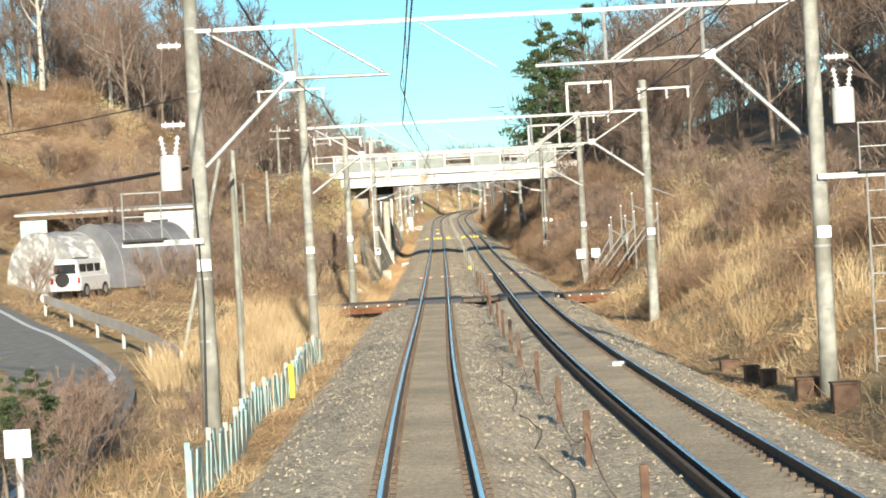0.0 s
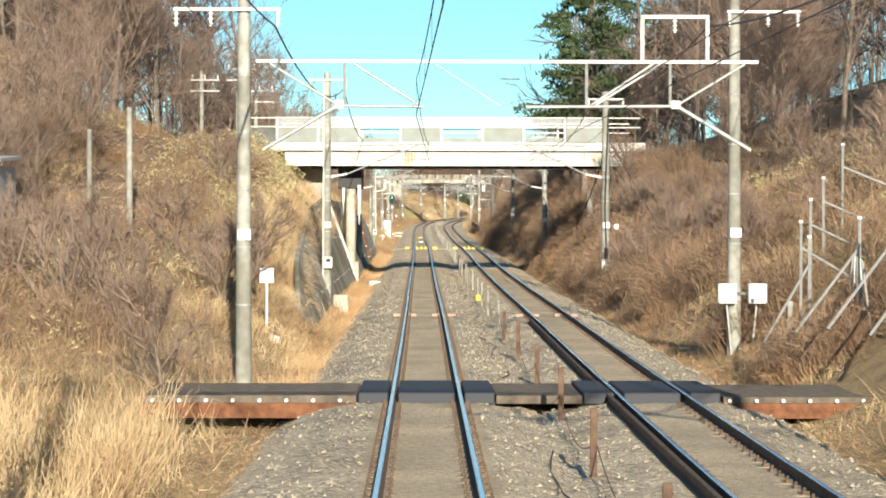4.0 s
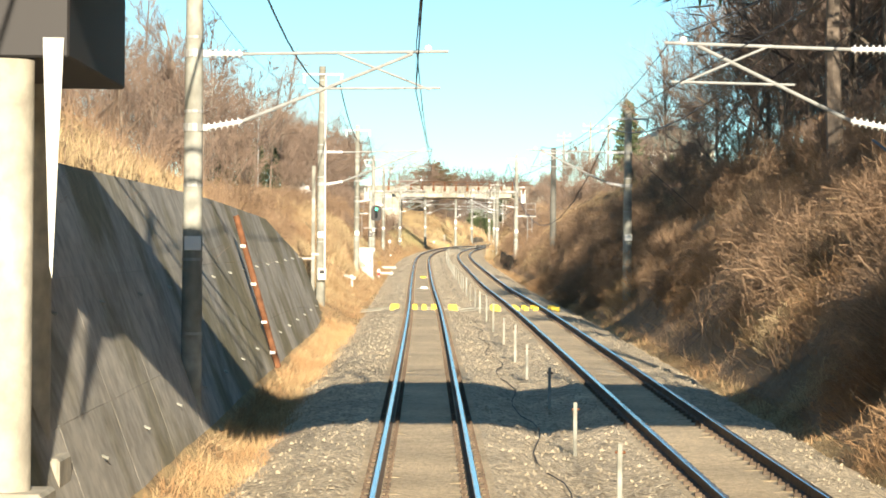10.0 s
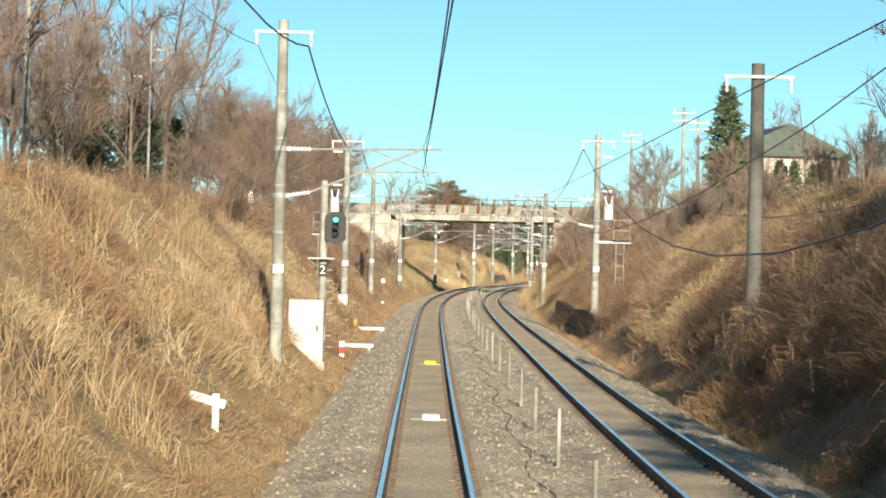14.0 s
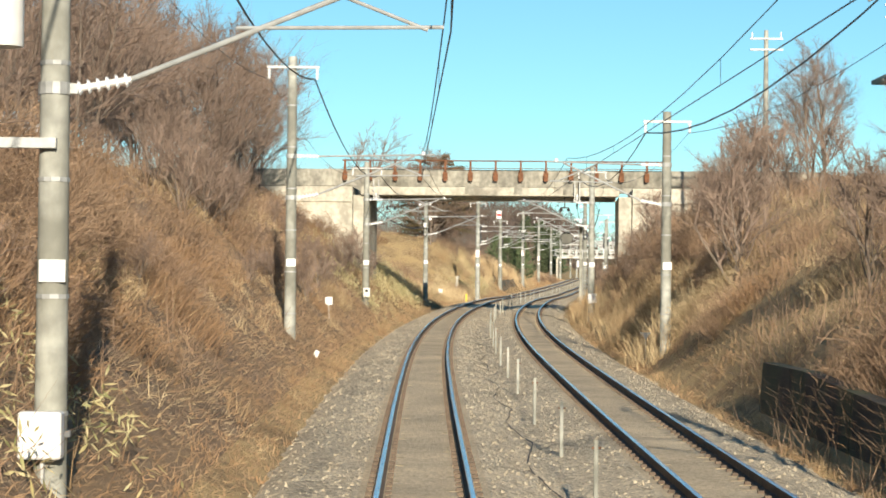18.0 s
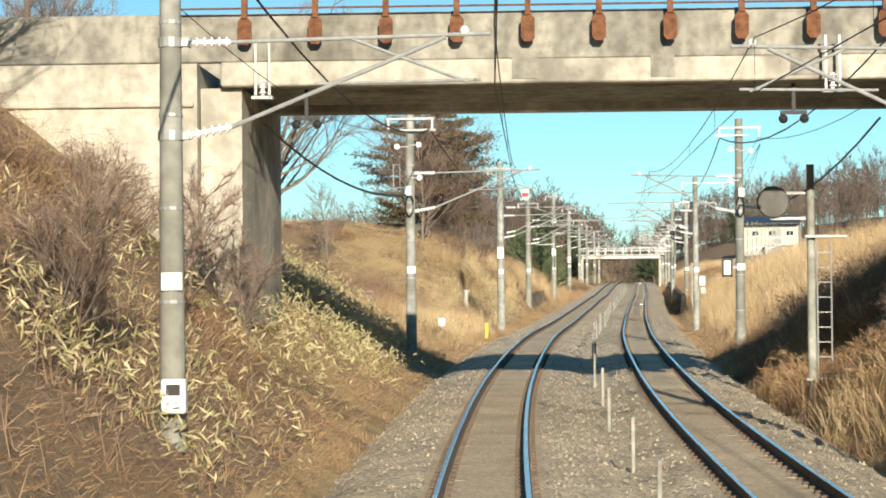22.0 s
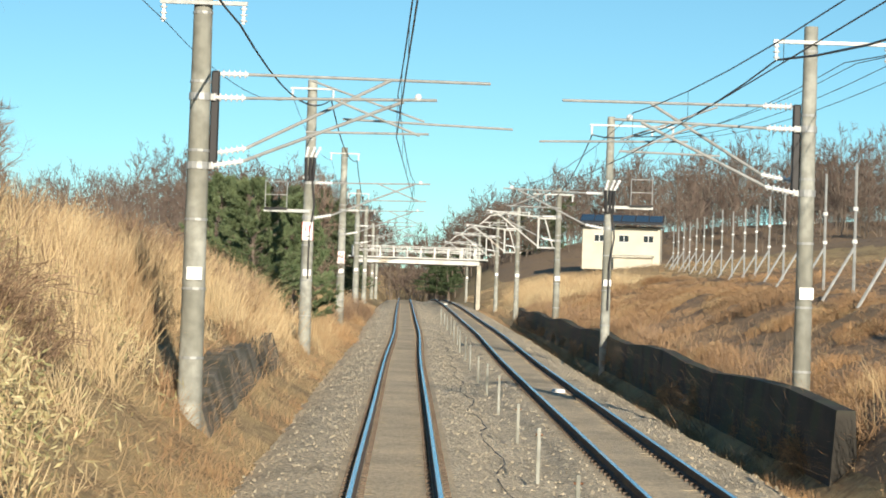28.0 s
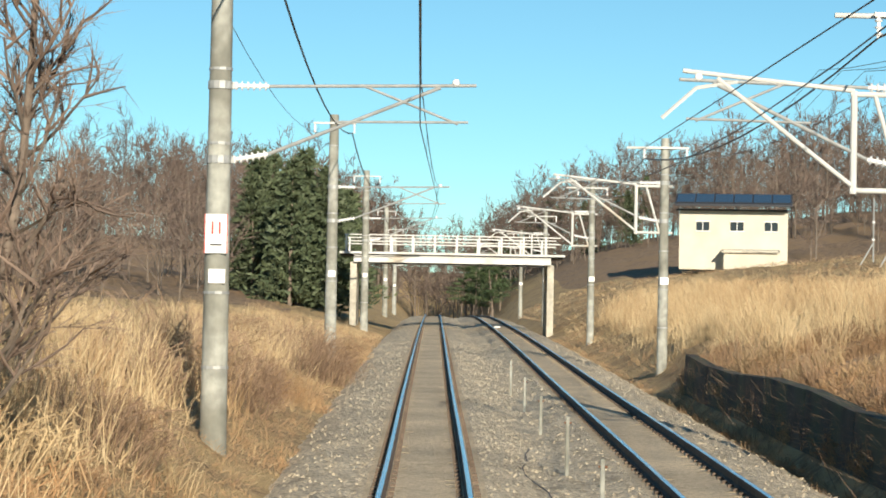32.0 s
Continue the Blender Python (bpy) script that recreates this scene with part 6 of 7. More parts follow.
part("box", Shape().box((.36, .3, .62), (0, 0, 1.9), bevel=.02), BOX_GREY, cb)
part("box", Shape().box((.3, .26, .4), (.05, 0, 1.3), bevel=.02), BOX_GREY, cb)
part("post", Shape().tube((0, .2, -.6), (0, .2, 2.2), .06), CONCRETE, cb)
part("tall_post", Shape().box((.13, .13, 3.4), (-.6, 0, 1.3)), CONCRETE, cb)
part("sign_plate", Shape().box((.3, .03, .42), (-.42, -.1, 2.5)), WHITE, cb)


yb = thing("junction_box", stand(147, 2.04), "small yellow junction box on a stake between tracks", "junction box")
part("box", Shape().box((.18, .1, .22), (0, 0, -.1), bevel=.015), YELLOW, yb)
part("stake", Shape().tube((0, .06, -.6), (0, .06, 0), .02), GALV, yb)
du = thing("cable_duct", stand(244.5, -3.99), "grey steel cable duct standing beside a pole", "duct")
part("duct", Shape().box((.13, .12, 5.9), (0, -.05, 2.1), bevel=.015), CONCRETE, du)
part("clamp", Shape().box((.36, .05, .08), (.12, -.12, 1.9)), GALV, du)
part("foot_bracket", Shape().box((.5, .08, .06), (-.2, -.1, 1.75)), GALV, du)
PINK = material("joint_pad", (0.4, 0.26, 0.19), (0.55, 0.37, 0.28), 6, 0.85, bump=0.1)
for d0 in (0.0, 3.8):
    jp = thing("rail_joint", stand(132.5, d0), "terracotta pads of an insulated rail joint", "rail joint", "rail joints")
    for x in (-.85, -.36, .36, .85):
        part("pad", Shape().box((.24, .5, .1), (x, 0, -.13), bevel=.02), PINK, jp)


# ---- fittings on single poles ----
def plate_on_pole(s, d, r, h, size, label, marks=True):
    t = thing("warning_plate", stand(s, d), label, "sign", "plates on poles")
    part("plate", Shape().box((size[0], .02, size[1]), (0, -r - .03, h), bevel=.004), WHITE, t)
    if marks:
        for x in (-.055, .055):
            part("mark", Shape().box((.03, .01, size[1] * .32), (x, -r - .046, h + size[1] * .15), pose(0, 0, 0)), RED, t)
        part("mark", Shape().box((size[0] * .5, .01, .025), (0, -r - .046, h - size[1] * .28)), DARK, t)
        for x in (-1, 1):
            part("edge", Shape().box((.014, .01, size[1]), (x * (size[0] / 2 - .01), -r - .046, h)), RED, t)
    return t


for s, d, h in ((524, -3.25, 3.6), (598, -3.25, 3.95), (636, -3.3, 3.25)):
    plate_on_pole(s, d, .2, h, (.36, .6), "white plate with red and black marks on a pole")
fl = thing("section_plate", stand(560, -3.5), "white plate with a red band on a pole top", "sign")
part("plate", Shape().box((.5, .03, .8), (-.15, -.22, 7.75)), WHITE, fl)
part("red_band", Shape().box((.44, .01, .27), (-.15, -.24, 7.72)), RED, fl)
part("stem", Shape().tube((-.1, -.15, 7.1), (-.1, -.15, 8.1), .03), GALV, fl)
bl = thing("framed_board", stand(476, 6.47), "black framed board with a white face on a pole", "sign")
part("frame", Shape().box((.34, .08, .6), (0, -.22, 2.58)), DARK, bl)
part("face", Shape().box((.22, .02, .46), (0, -.27, 2.58)), BOX_GREY, bl)
part("clamp", Shape().box((.5, .06, .06), (.2, -.15, 2.58)), GALV, bl)


def pole_station(s, d, side, h, ladder=True, transformer=True):
    """A working platform with railing, ladder and transformer on the outer side of a pole."""
    t = thing("pole_platform", stand(s, d), "steel platform with transformer and ladder on a pole", "platform", "platforms on poles")
    x = side
    part("beam", Shape().box((1.5, .1, .1), (x * .7, -.2, h)), GALV, t)
    part("deck", Shape().box((.75, .6, .04), (x * 1.05, -.1, h + .07)), DARK, t)
    for k in (.7, 1.4):
        part("railing_post", Shape().tube((x * k, -.35, h + .08), (x * k, -.35, h + .95), .017, n=6), GALV, t)
    for z in (.5, .93):
        part("railing", Shape().tube((x * .68, -.35, h + z), (x * 1.42, -.35, h + z), .014, n=6), GALV, t)
    if transformer:
        part("transformer", Shape().tube((x * .5, -.1, h + .95), (x * .5, -.1, h + 1.55), .2, .2, n=14).tube((x * .5, -.1, h + 1.55), (x * .5, -.1, h + 1.6), .21, .16, n=14), BOX_GREY, t, smooth=True)
        for k in (-.1, .1):
            ins = Shape()
            insulator(ins, (x * .5 + k, -.1, h + 1.6), (x * .5 + k * 1.6, -.1, h + 1.95), .06, 4)
            part("bushing", ins, PORCELAIN, t)
        for z in (2.15, 3.6):
            ins = Shape()
            insulator(ins, (x * .2, -.1, h + z), (x * .62, -.15, h + z), .09, 3)
            part("fuse_insulator", ins, PORCELAIN, t)
    if ladder:
        g = float(ground_h(s, d + x * .9)) - .2
        for o in (-.17, .17):
            part("ladder_rail", Shape().tube((x * 1.0 + o, -.25, g), (x * 1.0 + o, -.25, h), .022, n=6), GALV, t)
        for z in np.arange(max(g, 0) + .3, h, .5):
            part("rung", Shape().tube((x * 1.0 - .17, -.25, z), (x * 1.0 + .17, -.25, z), .013, n=6), GALV, t)
    return t


pole_station(44, -4.0, -1, 3.05, ladder=False)
pole_station(43.5, 7.3, 1, 3.6)
pole_station(340, -3.7, -1, 3.85)
pole_station(337, 7.0, 1, 3.75)
pole_station(598, -3.25, -1, 4.6, ladder=False, transformer=False)
pole_station(598, 6.65, 1, 5.1, ladder=False, transformer=False)
lone = thing("ladder_post", stand(450, 6.65), "slim steel post with a ladder and small platforms", "post")
part("shaft", Shape().tube((0, 0, -.6), (0, 0, 4.85), .1, .085, n=10), CONCRETE, lone, smooth=True)
for o in (.12, .42):
    part("ladder_rail", Shape().tube((o, -.05, .2), (o, -.05, 3.2), .02, n=6), GALV, lone)
for z in np.arange(.4, 3.2, .32):
    part("rung", Shape().tube((.12, -.05, z), (.42, -.05, z), .013, n=6), GALV, lone)
for z in (.25, 3.3):
    part("step_platform", Shape().box((.9, .5, .05), (.3, 0, z)), GALV, lone)
board = thing("round_board", stand(450, 5.85), "round dark grey board seen from behind on a bracket", "sign")
part("disc", Shape().tube((0, 0, 4.05), (0, .05, 4.05), .32, n=20), DARK_POLE, board, "dark grey disc")
part("rim", Shape().tube((0, .05, 4.05), (0, .09, 4.05), .35, n=20), DARK, board)
for z in (3.7, 4.25):
    part("bracket", Shape().box((.9, .05, .06), (.4, .12, z)), GALV, board)
for s, d, h, x in ((113.5, 7.3, 1.2, .35), (113.5, 7.3, 1.2, -.35), (147.5, 6.8, 1.1, .05), (340, -3.7, 1.0, -.05), (430, 6.8, 1.0, .05)):
    b = thing("pole_box", stand(s, d), "white equipment box strapped to a pole", "equipment box", "boxes on poles")
    part("box", Shape().box((.42, .26, .46), (x, -.28, h), bevel=.02), WHITE, b)
    part("strap", Shape().tube((0, 0, h - .03), (0, 0, h + .03), .2, n=14), GALV, b)
    part("conduit", Shape().tube((x, -.2, h - .2), (x * .6, -.2, -.5), .025, n=6), GALV, b)


def wide_frame(s, d):
    """A braced frame that holds the bracket off the pole."""
    t = thing("bracket_frame", stand(s, d), "white galvanised tube frame on a pole by the far bridge", "bracket frame", "frames on the right poles")
    for z in (4.05, 5.45):
        part("rail", Shape().tube((.2, 0, z), (-.95, 0, z), .04), WHITE_STEEL, t)
    part("upright", Shape().tube((-.9, 0, 4.0), (-.9, 0, 5.5), .05), WHITE_STEEL, t)
    part("brace", Shape().tube((-.6, 0, 5.45), (-.2, 0, 4.1), .035), WHITE_STEEL, t)
    part("arm", Shape().tube((-.9, 0, 5.5), (-3.4, 0, 5.75), .035), WHITE_STEEL, t)
    part("strut", Shape().tube((-.9, 0, 4.1), (-2.9, 0, 5.65), .035), WHITE_STEEL, t)
    part("drop_arm", Shape().path([(-2.6, 0, 5.6), (-3.2, 0, 5.5), (-3.7, 0, 5.05)], .03), WHITE_STEEL, t)
    part("top_arm", Shape().tube((-1.2, 0, 6.6), (.3, 0, 6.6), .04), WHITE_STEEL, t)


for s in (633, 670, 703, 747, 789):
    wide_frame(s, 7.05)


# ---- retaining walls ----
def sloped_wall():
    """Slabs of concrete leaning on the cutting's left side."""
    w = thing("retaining_wall", pose(0, 0, 0), "leaning retaining wall of grey stained concrete slabs with weep pipes", "retaining wall", kind="structure")
    w["category"] = "retaining wall"
    for k in range(28):
        s0, s1 = 128 + k * 4, 131.985 + k * 4
        mid = (s0 + s1) / 2
        top = float(wall_crest(mid))
        for r in range(3):
            V = []
            for s in (s0, s1):
                c = float(wall_crest(s)) + .7
                h0, h1 = -.7 + c * r / 3, -.7 + c * (r + 1) / 3 - .005
                for h, off in ((h0, 0), (h1, 0), (h1, -.14), (h0, -.25)):
                    p = at(s, -3.27 - (h + .6) * .37 + off, h)
                    V.append(tuple(p))
            F = [(0, 4, 5, 1), (1, 5, 6, 2), (2, 6, 7, 3), (3, 7, 4, 0), (0, 1, 2, 3), (4, 7, 6, 5)]
            o = new("slab", mesh_of("slab", V, F, SLAB_CONC))
            o.parent = w
        for r in (.3, 1.9):
            for q in (2.0,):
                if r < top:
                    a = at(s0 + q, -3.25 - (r + .6) * .37, r)
                    part("weep_pipe", Shape().tube(a + Vector((.06, -.03, -.04)), a - Vector((.1, 0, -.02)), .02, n=6), CONCRETE, w)
    return w


sloped_wall()
for s, d_top, d_bot, h_top, m, lab in ((175.5, -4.85, -3.3, 3.6, WHITE_STEEL, "white pipe running down the leaning wall"), (213, -4.5, -3.42, 3.1, RUST, "rusty pipe running down the leaning wall")):
    c = thing("wall_pipe", stand(s), lab, "pipe", "pipes on the wall")
    a, b = Vector((d_top + .22, 0, h_top)), Vector((d_bot + .12, 0, -.3))
    part("pipe", Shape().tube(a, b, .07, n=8), m, c)
    for k in (.2, .45, .7, .9):
        q = a.lerp(b, k)
        part("clip", Shape().box((.12, .18, .06), (q.x - .03, 0, q.z)), WHITE, c)
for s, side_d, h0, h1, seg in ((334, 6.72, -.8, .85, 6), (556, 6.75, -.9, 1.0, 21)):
    rw = thing("low_wall", pose(0, 0, 0), "low concrete retaining wall along the ditch, darkened for its shade", "retaining wall", kind="structure")
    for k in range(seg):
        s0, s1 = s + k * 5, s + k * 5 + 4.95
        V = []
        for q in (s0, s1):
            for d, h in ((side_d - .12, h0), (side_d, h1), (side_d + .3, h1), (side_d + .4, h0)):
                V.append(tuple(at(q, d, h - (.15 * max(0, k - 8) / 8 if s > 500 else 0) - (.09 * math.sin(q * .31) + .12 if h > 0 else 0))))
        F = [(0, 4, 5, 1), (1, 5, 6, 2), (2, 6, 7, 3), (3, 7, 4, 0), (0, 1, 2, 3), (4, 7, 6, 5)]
        o = new("wall_panel", mesh_of("wall_panel", V, F, SHADED_CONC))
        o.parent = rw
MOSSY = material("mossy_concrete", (0.15, 0.135, 0.105), (0.27, 0.25, 0.2), 1.1, 0.9, bump=0.4, fine=16, c3=(0.09, 0.085, 0.055), amount3=0.5, scale3=0.6)
lw = thing("low_wall", pose(0, 0, 0), "low mossy concrete wall under overhanging grass", "retaining wall", kind="structure")
for k in range(6):
    V = []
    for q in (560 + k * 4, 563.98 + k * 4):
        w = min(1.0, .35 + (q - 560) * .1)
        for d, h in ((-2.95, -.75), (-2.95 - .31 * (w + .75), w), (-4.2, w), (-4.2, -.75)):
            V.append(tuple(at(q, d, h)))
    o = new("wall_panel", mesh_of("wall_panel", V, [(0, 1, 5, 4), (1, 2, 6, 5), (2, 3, 7, 6), (3, 0, 4, 7), (0, 3, 2, 1), (4, 5, 6, 7)], MOSSY))
    o.parent = lw

# supports and plinths under the first bridge
for s, d in ((180, -3.66), (183.2, -4.0)):
    c = thing("bridge_column", stand(s, d), "round pale concrete column under the road bridge", "column", "columns under the first bridge")
    part("shaft", Shape().tube((0, 0, .5), (0, 0, 4.26), .25, .25, n=28), WALL_CONC, c, smooth=True)
    part("footing", Shape().box((.66, .8, 1.3), (.08, 0, -.1), bevel=.03), WALL_CONC, c)
# the deck's shade is put into the cross-head's near-black colour
tagged(solid("pier_cap", Shape().box((1.2, 3.8, 1.1), (0, 0, .55), bevel=.02), DARK, "cross-head on the bridge columns, blackened for the deck's shade", "cross-head", stand(181.8, -3.7, 4.26)))
for s, d, top, low, w in ((179.87, -4.03, 4.3, 2.98, .08), (179.87, -3.23, 4.45, 2.38, .09)):
    tagged(solid("torn_sheet", Shape().prism([(-w, top), (w, top), (w * .8, top - .5), (w * .1, low), (-w * .15, low + .1), (-w * .75, top - .6)], 0, .012), WHITE_STEEL, "torn strip of white sheet hanging under the bridge", "sheet", stand(s, d)))
for x0, x1, s in ((-14, -5.0, 178), (9.6, 18, 178)):
    a = thing("bridge_abutment", stand(s + .4), "dark concrete abutment of the steel bridge", "abutment", "abutments of the first bridge")
    part("body", Shape().box((x1 - x0, 3.6, 7.2), ((x0 + x1) / 2, 4.1, 1.85)), SLAB_CONC, a)
    part("bearing", Shape().box((.5, 5.0, .25), (x1 - .4 if x0 < 0 else x0 + .4, 2.9, 5.42)), DARK, a)
tagged(solid("stub_post", Shape().box((.3, .3, 1.8), (0, 0, 0), bevel=.04), CONCRETE, "short concrete post on the brushy bank", "post", stand(181, 8.6, 3.3)))
tagged(solid("concrete_block", Shape().box((.55, .9, .25), (0, 0, 0), bevel=.02), WHITE_STEEL, "pale concrete block lying beside the ballast", "block", stand(176.5, -2.35, -.45)))
RUST_STREAK = material("rust_streak", (0.42, 0.23, 0.09), (0.6, 0.42, 0.24), 5, 0.7, bump=0)
for x, w, top, low in ((-.86, .1, 6.07, 5.42), (-.72, .16, 6.07, 5.4), (-.55, .12, 6.07, 5.52), (-.4, .06, 6.07, 5.62), (5.9, .05, 6.07, 5.7), (8.1, .07, 6.07, 5.6)):
    part("rust_streak", Shape().prism([(x - w / 2, top), (x + w / 2, top), (x + w * .3, low), (x - w * .25, low)], .001, .004), RUST_STREAK, bridge, "rust streak on the white paint")
for k in range(7):
    a, b = at(138 + k * 1.9, -4.75), at(139.9 + k * 1.9, -4.75)
    z, z2 = float(ground_z(138 + k * 1.9, -4.75)), float(ground_z(139.9 + k * 1.9, -4.75))
    hr = thing("path_railing", pose(a.x, a.y, z), "rusty railing of the path above the leaning wall", "railing", "railings of the path")
    part("post", Shape().tube((0, 0, -.3), (0, 0, .9), .035), OLD_RUST, hr)
    for h in (.3, .86):
        part("rail", Shape().tube((0, 0, h), (b.x - a.x, b.y - a.y, h + z2 - z), .03), OLD_RUST, hr)
    for q in (.25, .5, .75):
        c = Vector((b.x - a.x, b.y - a.y, z2 - z)) * q
        part("baluster", Shape().tube(c + Vector((0, 0, .3)), c + Vector((0, 0, .86)), .018, n=5), OLD_RUST, hr)

# ---- the lane, car and sheds by the start ----


def lane_strip(name, off0, off1, lift, mat):
    ss = np.arange(30, 132, 1.5)
    c = np.interp(ss, [a for a, b in LANE], [b for a, b in LANE])
    c = np.convolve(np.pad(c, 6, mode="edge"), np.ones(13) / 13, "valid")
    V = []
    for s, m in zip(ss, c):
        base = float(tz(s) + side_height(LEFT, D_LEFT, s, -(m + 2))) + .16
        V += [(float(tx(s)) + m + off0, s, base + lift), (float(tx(s)) + m + off1, s, base + lift), (float(tx(s)) + m + off1, s, base - .8), (float(tx(s)) + m + off0, s, base - .8)]
    k = np.arange(len(ss) - 1)[:, None] * 4
    F = np.concatenate([k + (0, 1, 5, 4), k + (1, 2, 6, 5), k + (3, 0, 4, 7)])
    return mesh_of(name, V, F, mat)


tagged(new("road", lane_strip("road", -3.2, 3.4, 0, ASPHALT)), "narrow grey asphalt lane bending away", "road", kind="structure")
tagged(new("edge_line", lane_strip("edge_line", 2.75, 2.95, .006, WHITE)), "white painted edge line of the lane", "road marking", kind="structure")
gr = thing("guard_rail", pose(0, 0, 0), "white galvanised guard rail along the bend", "guard rail")
gp = []
for s, d in ((66, -6.9), (70, -7.6), (75, -8.9), (80, -10.4), (85, -12.0), (90, -13.7), (95, -15.5)):
    z = float(tz(s) + side_height(LEFT, D_LEFT, s, -d))
    gp.append(Vector((float(tx(s)) + d, s, z + .72)))
    part("post", Shape().tube((gp[-1].x, s + .06, z - .3), (gp[-1].x, s + .06, z + .75), .06), WHITE_STEEL, gr)
for a, b in zip(gp, gp[1:]):
    m = Matrix.Translation((a + b) / 2) @ (b - a).to_track_quat("Y", "Z").to_matrix().to_4x4()
    L = (b - a).length / 2 + .02
    part("beam", Shape().prism([(-.03, -.17), (.05, -.1), (-.02, 0), (.05, .1), (-.03, .17), (-.06, .17), (-.06, -.17)], -L, L, m), WHITE_STEEL, gr)
part("end_plate", Shape().ball(gp[-1], .2, scale=(1, .5, 1)), WHITE_STEEL, gr)

fe = thing("picket_fence", pose(0, 0, 0), "low fence of faded turquoise boards beside the track", "fence")
for k in range(96):
    s = 35 + k * .4
    d = -3.45 + .12 * math.sin(s * .35)
    z = -.9 + .06 * math.sin(s * 1.7)
    part("board", Shape().box((.03, .38, .85 + .08 * math.sin(k * 2.1)), (0, 0, .42), pose(0, 0, 0, 2 * math.sin(k), 3 * math.sin(k * 1.7), 0), .006), TEAL, fe, m=stand(s, d, z))
    if k % 6 == 0:
        part("post", Shape().box((.08, .08, 1.0), (-.06, 0, .45)), TEAL, fe, m=stand(s, d, z))

van = thing("parked_van", stand(107, -15.9, .62, -14), "small white boxy off-road car parked on dry grass", "car")
body = part("body", Shape().prism([(-.72, .35), (.72, .35), (.74, .95), (.66, 1.0), (.58, 1.66), (.4, 1.74), (-.4, 1.74), (-.58, 1.66), (-.66, 1.0), (-.74, .95)], -1.6, 1.05).prism([(-.72, .35), (.72, .35), (.74, .92), (.66, 1.0), (-.66, 1.0), (-.74, .92)], 1.05, 1.75), WHITE, van, "white painted body")
part("rear_window", Shape().box((1.0, .03, .42), (0, -1.61, 1.32)), GLASS_DARK, van)
for x in (-1, 1):
    for y, L in ((-1.1, .7), (-.25, .75), (.6, .6)):
        part("side_window", Shape().box((.03, L, .4), (x * .625, y, 1.32), pose(0, 0, 0)), GLASS_DARK, van)
    part("tail_lamp", Shape().box((.12, .03, .26), (x * .64, -1.61, .8)), RED, van)
    for y in (-1.05, 1.15):
        wh = part("wheel", Shape().tube((x * .56, y, .33), (x * .76, y, .33), .33, n=16), DARK, van)
        part("rim", Shape().tube((x * .765, y, .33), (x * .775, y, .33), .19, n=12), GALV, wh)
part("spare_wheel", Shape().tube((-.1, -1.62, .85), (-.1, -1.8, .85), .3, n=14), DARK, van)
part("bumper", Shape().box((1.45, .12, .2), (0, -1.63, .45), bevel=.03), BOX_GREY, van)
part("roof_rack", Shape().box((.5, .6, .06), (.15, -.2, 1.78)), DARK, van)


def tunnel(s, d, length, width, height, mat, label, ends):
    t = thing("greenhouse", stand(s, d, float(ground_h(s, d)), -40), label, "greenhouse", "greenhouses")
    arc = [(-width / 2 * math.cos(a), height * math.sin(a) ** .8) for a in np.linspace(0, math.pi, 15)]
    inner = [(x * .985, z * .98) for x, z in arc][::-1]
    part("cover", Shape().prism(arc + inner, 0, length), mat, t)
    for k in range(int(length / 1.2) + 1):
        V, F = wire_mesh([(x * 1.004, k * 1.2 + .001 * z, z * 1.01) for x, z in arc], .018, 5)
        part("hoop", mesh_of("hoop", V, F, GALV), None, t)
    part("end_wall", Shape().prism(arc, -.01, .01), ends, t)
    part("end_wall", Shape().prism(arc, length - .01, length + .01), ends, t)
    return t


FILM = material("dusty_film", (0.3, 0.3, 0.285), (0.46, 0.46, 0.44), 2, 0.35, bump=0.5, fine=4, c3=(0.68, 0.68, 0.67), amount3=0.35, scale3=2.5)
TARP = material("grey_shade_net", (0.16, 0.165, 0.175), (0.24, 0.245, 0.26), 1.2, 0.75, bump=0.1)
tunnel(111, -18.4, 3.3, 4.6, 2.8, FILM, "arched greenhouse of dusty translucent film", FILM)
tunnel(112, -16.1, 4.8, 4.6, 3.0, TARP, "arched greenhouse covered with dark grey netting", TARP)
sh = thing("farm_shed", stand(125, -16.8, 1.85), "long low white shed with a dark open front", "shed")
part("wall", Shape().box((3.1, .15, 2.5), (3.25, 0, 1.25)), WHITE_STEEL, sh, "white sheet wall")
part("side_wall", Shape().box((.12, 3, 2.5), (4.75, 1.6, 1.25)), WHITE_STEEL, sh)
part("back_wall", Shape().box((9.6, .12, 2.4), (0, 3.0, 1.2)), TIMBER, sh, "dark timber back wall")
part("roof", Shape().box((10, 3.6, .1), (0, 1.4, 2.66), pose(0, 0, 0, 3, 0, 0)), WHITE_STEEL, sh)
part("window", Shape().box((.9, .05, .5), (2.5, -.08, 1.8)), GLASS_DARK, sh)
part("gate_panel", Shape().box((1.4, .05, 2.3), (-4.1, -.05, 1.2)), TEAL, sh, "pale green gate panel")
part("strut", Shape().tube((-.45, 0, 5.8), (-2.08, 0, -1.0), .07, .07, n=8), CONCRETE, thing("pole_strut", stand(80, -6.4), "pale leaning strut of a utility pole", "strut"))
for s, d, top, r in ((80, -6.4, 6.0, .1), (46.5, -3.6, 4.3, .06), (131, -9.0, 6.2, .11), (133, -10.5, 5.6, .1)):
    u = thing("utility_pole", stand(s, d), "plain grey utility pole beside the lane", "utility pole", "utility poles")
    part("shaft", Shape().tube((0, 0, float(ground_h(s, d)) - .4), (0, 0, top), r, r * .8, n=10), CONCRETE, u, smooth=True)
    part("cap", Shape().tube((0, 0, top), (0, 0, top + .05), r * .85, r * .5, n=10), GALV, u)

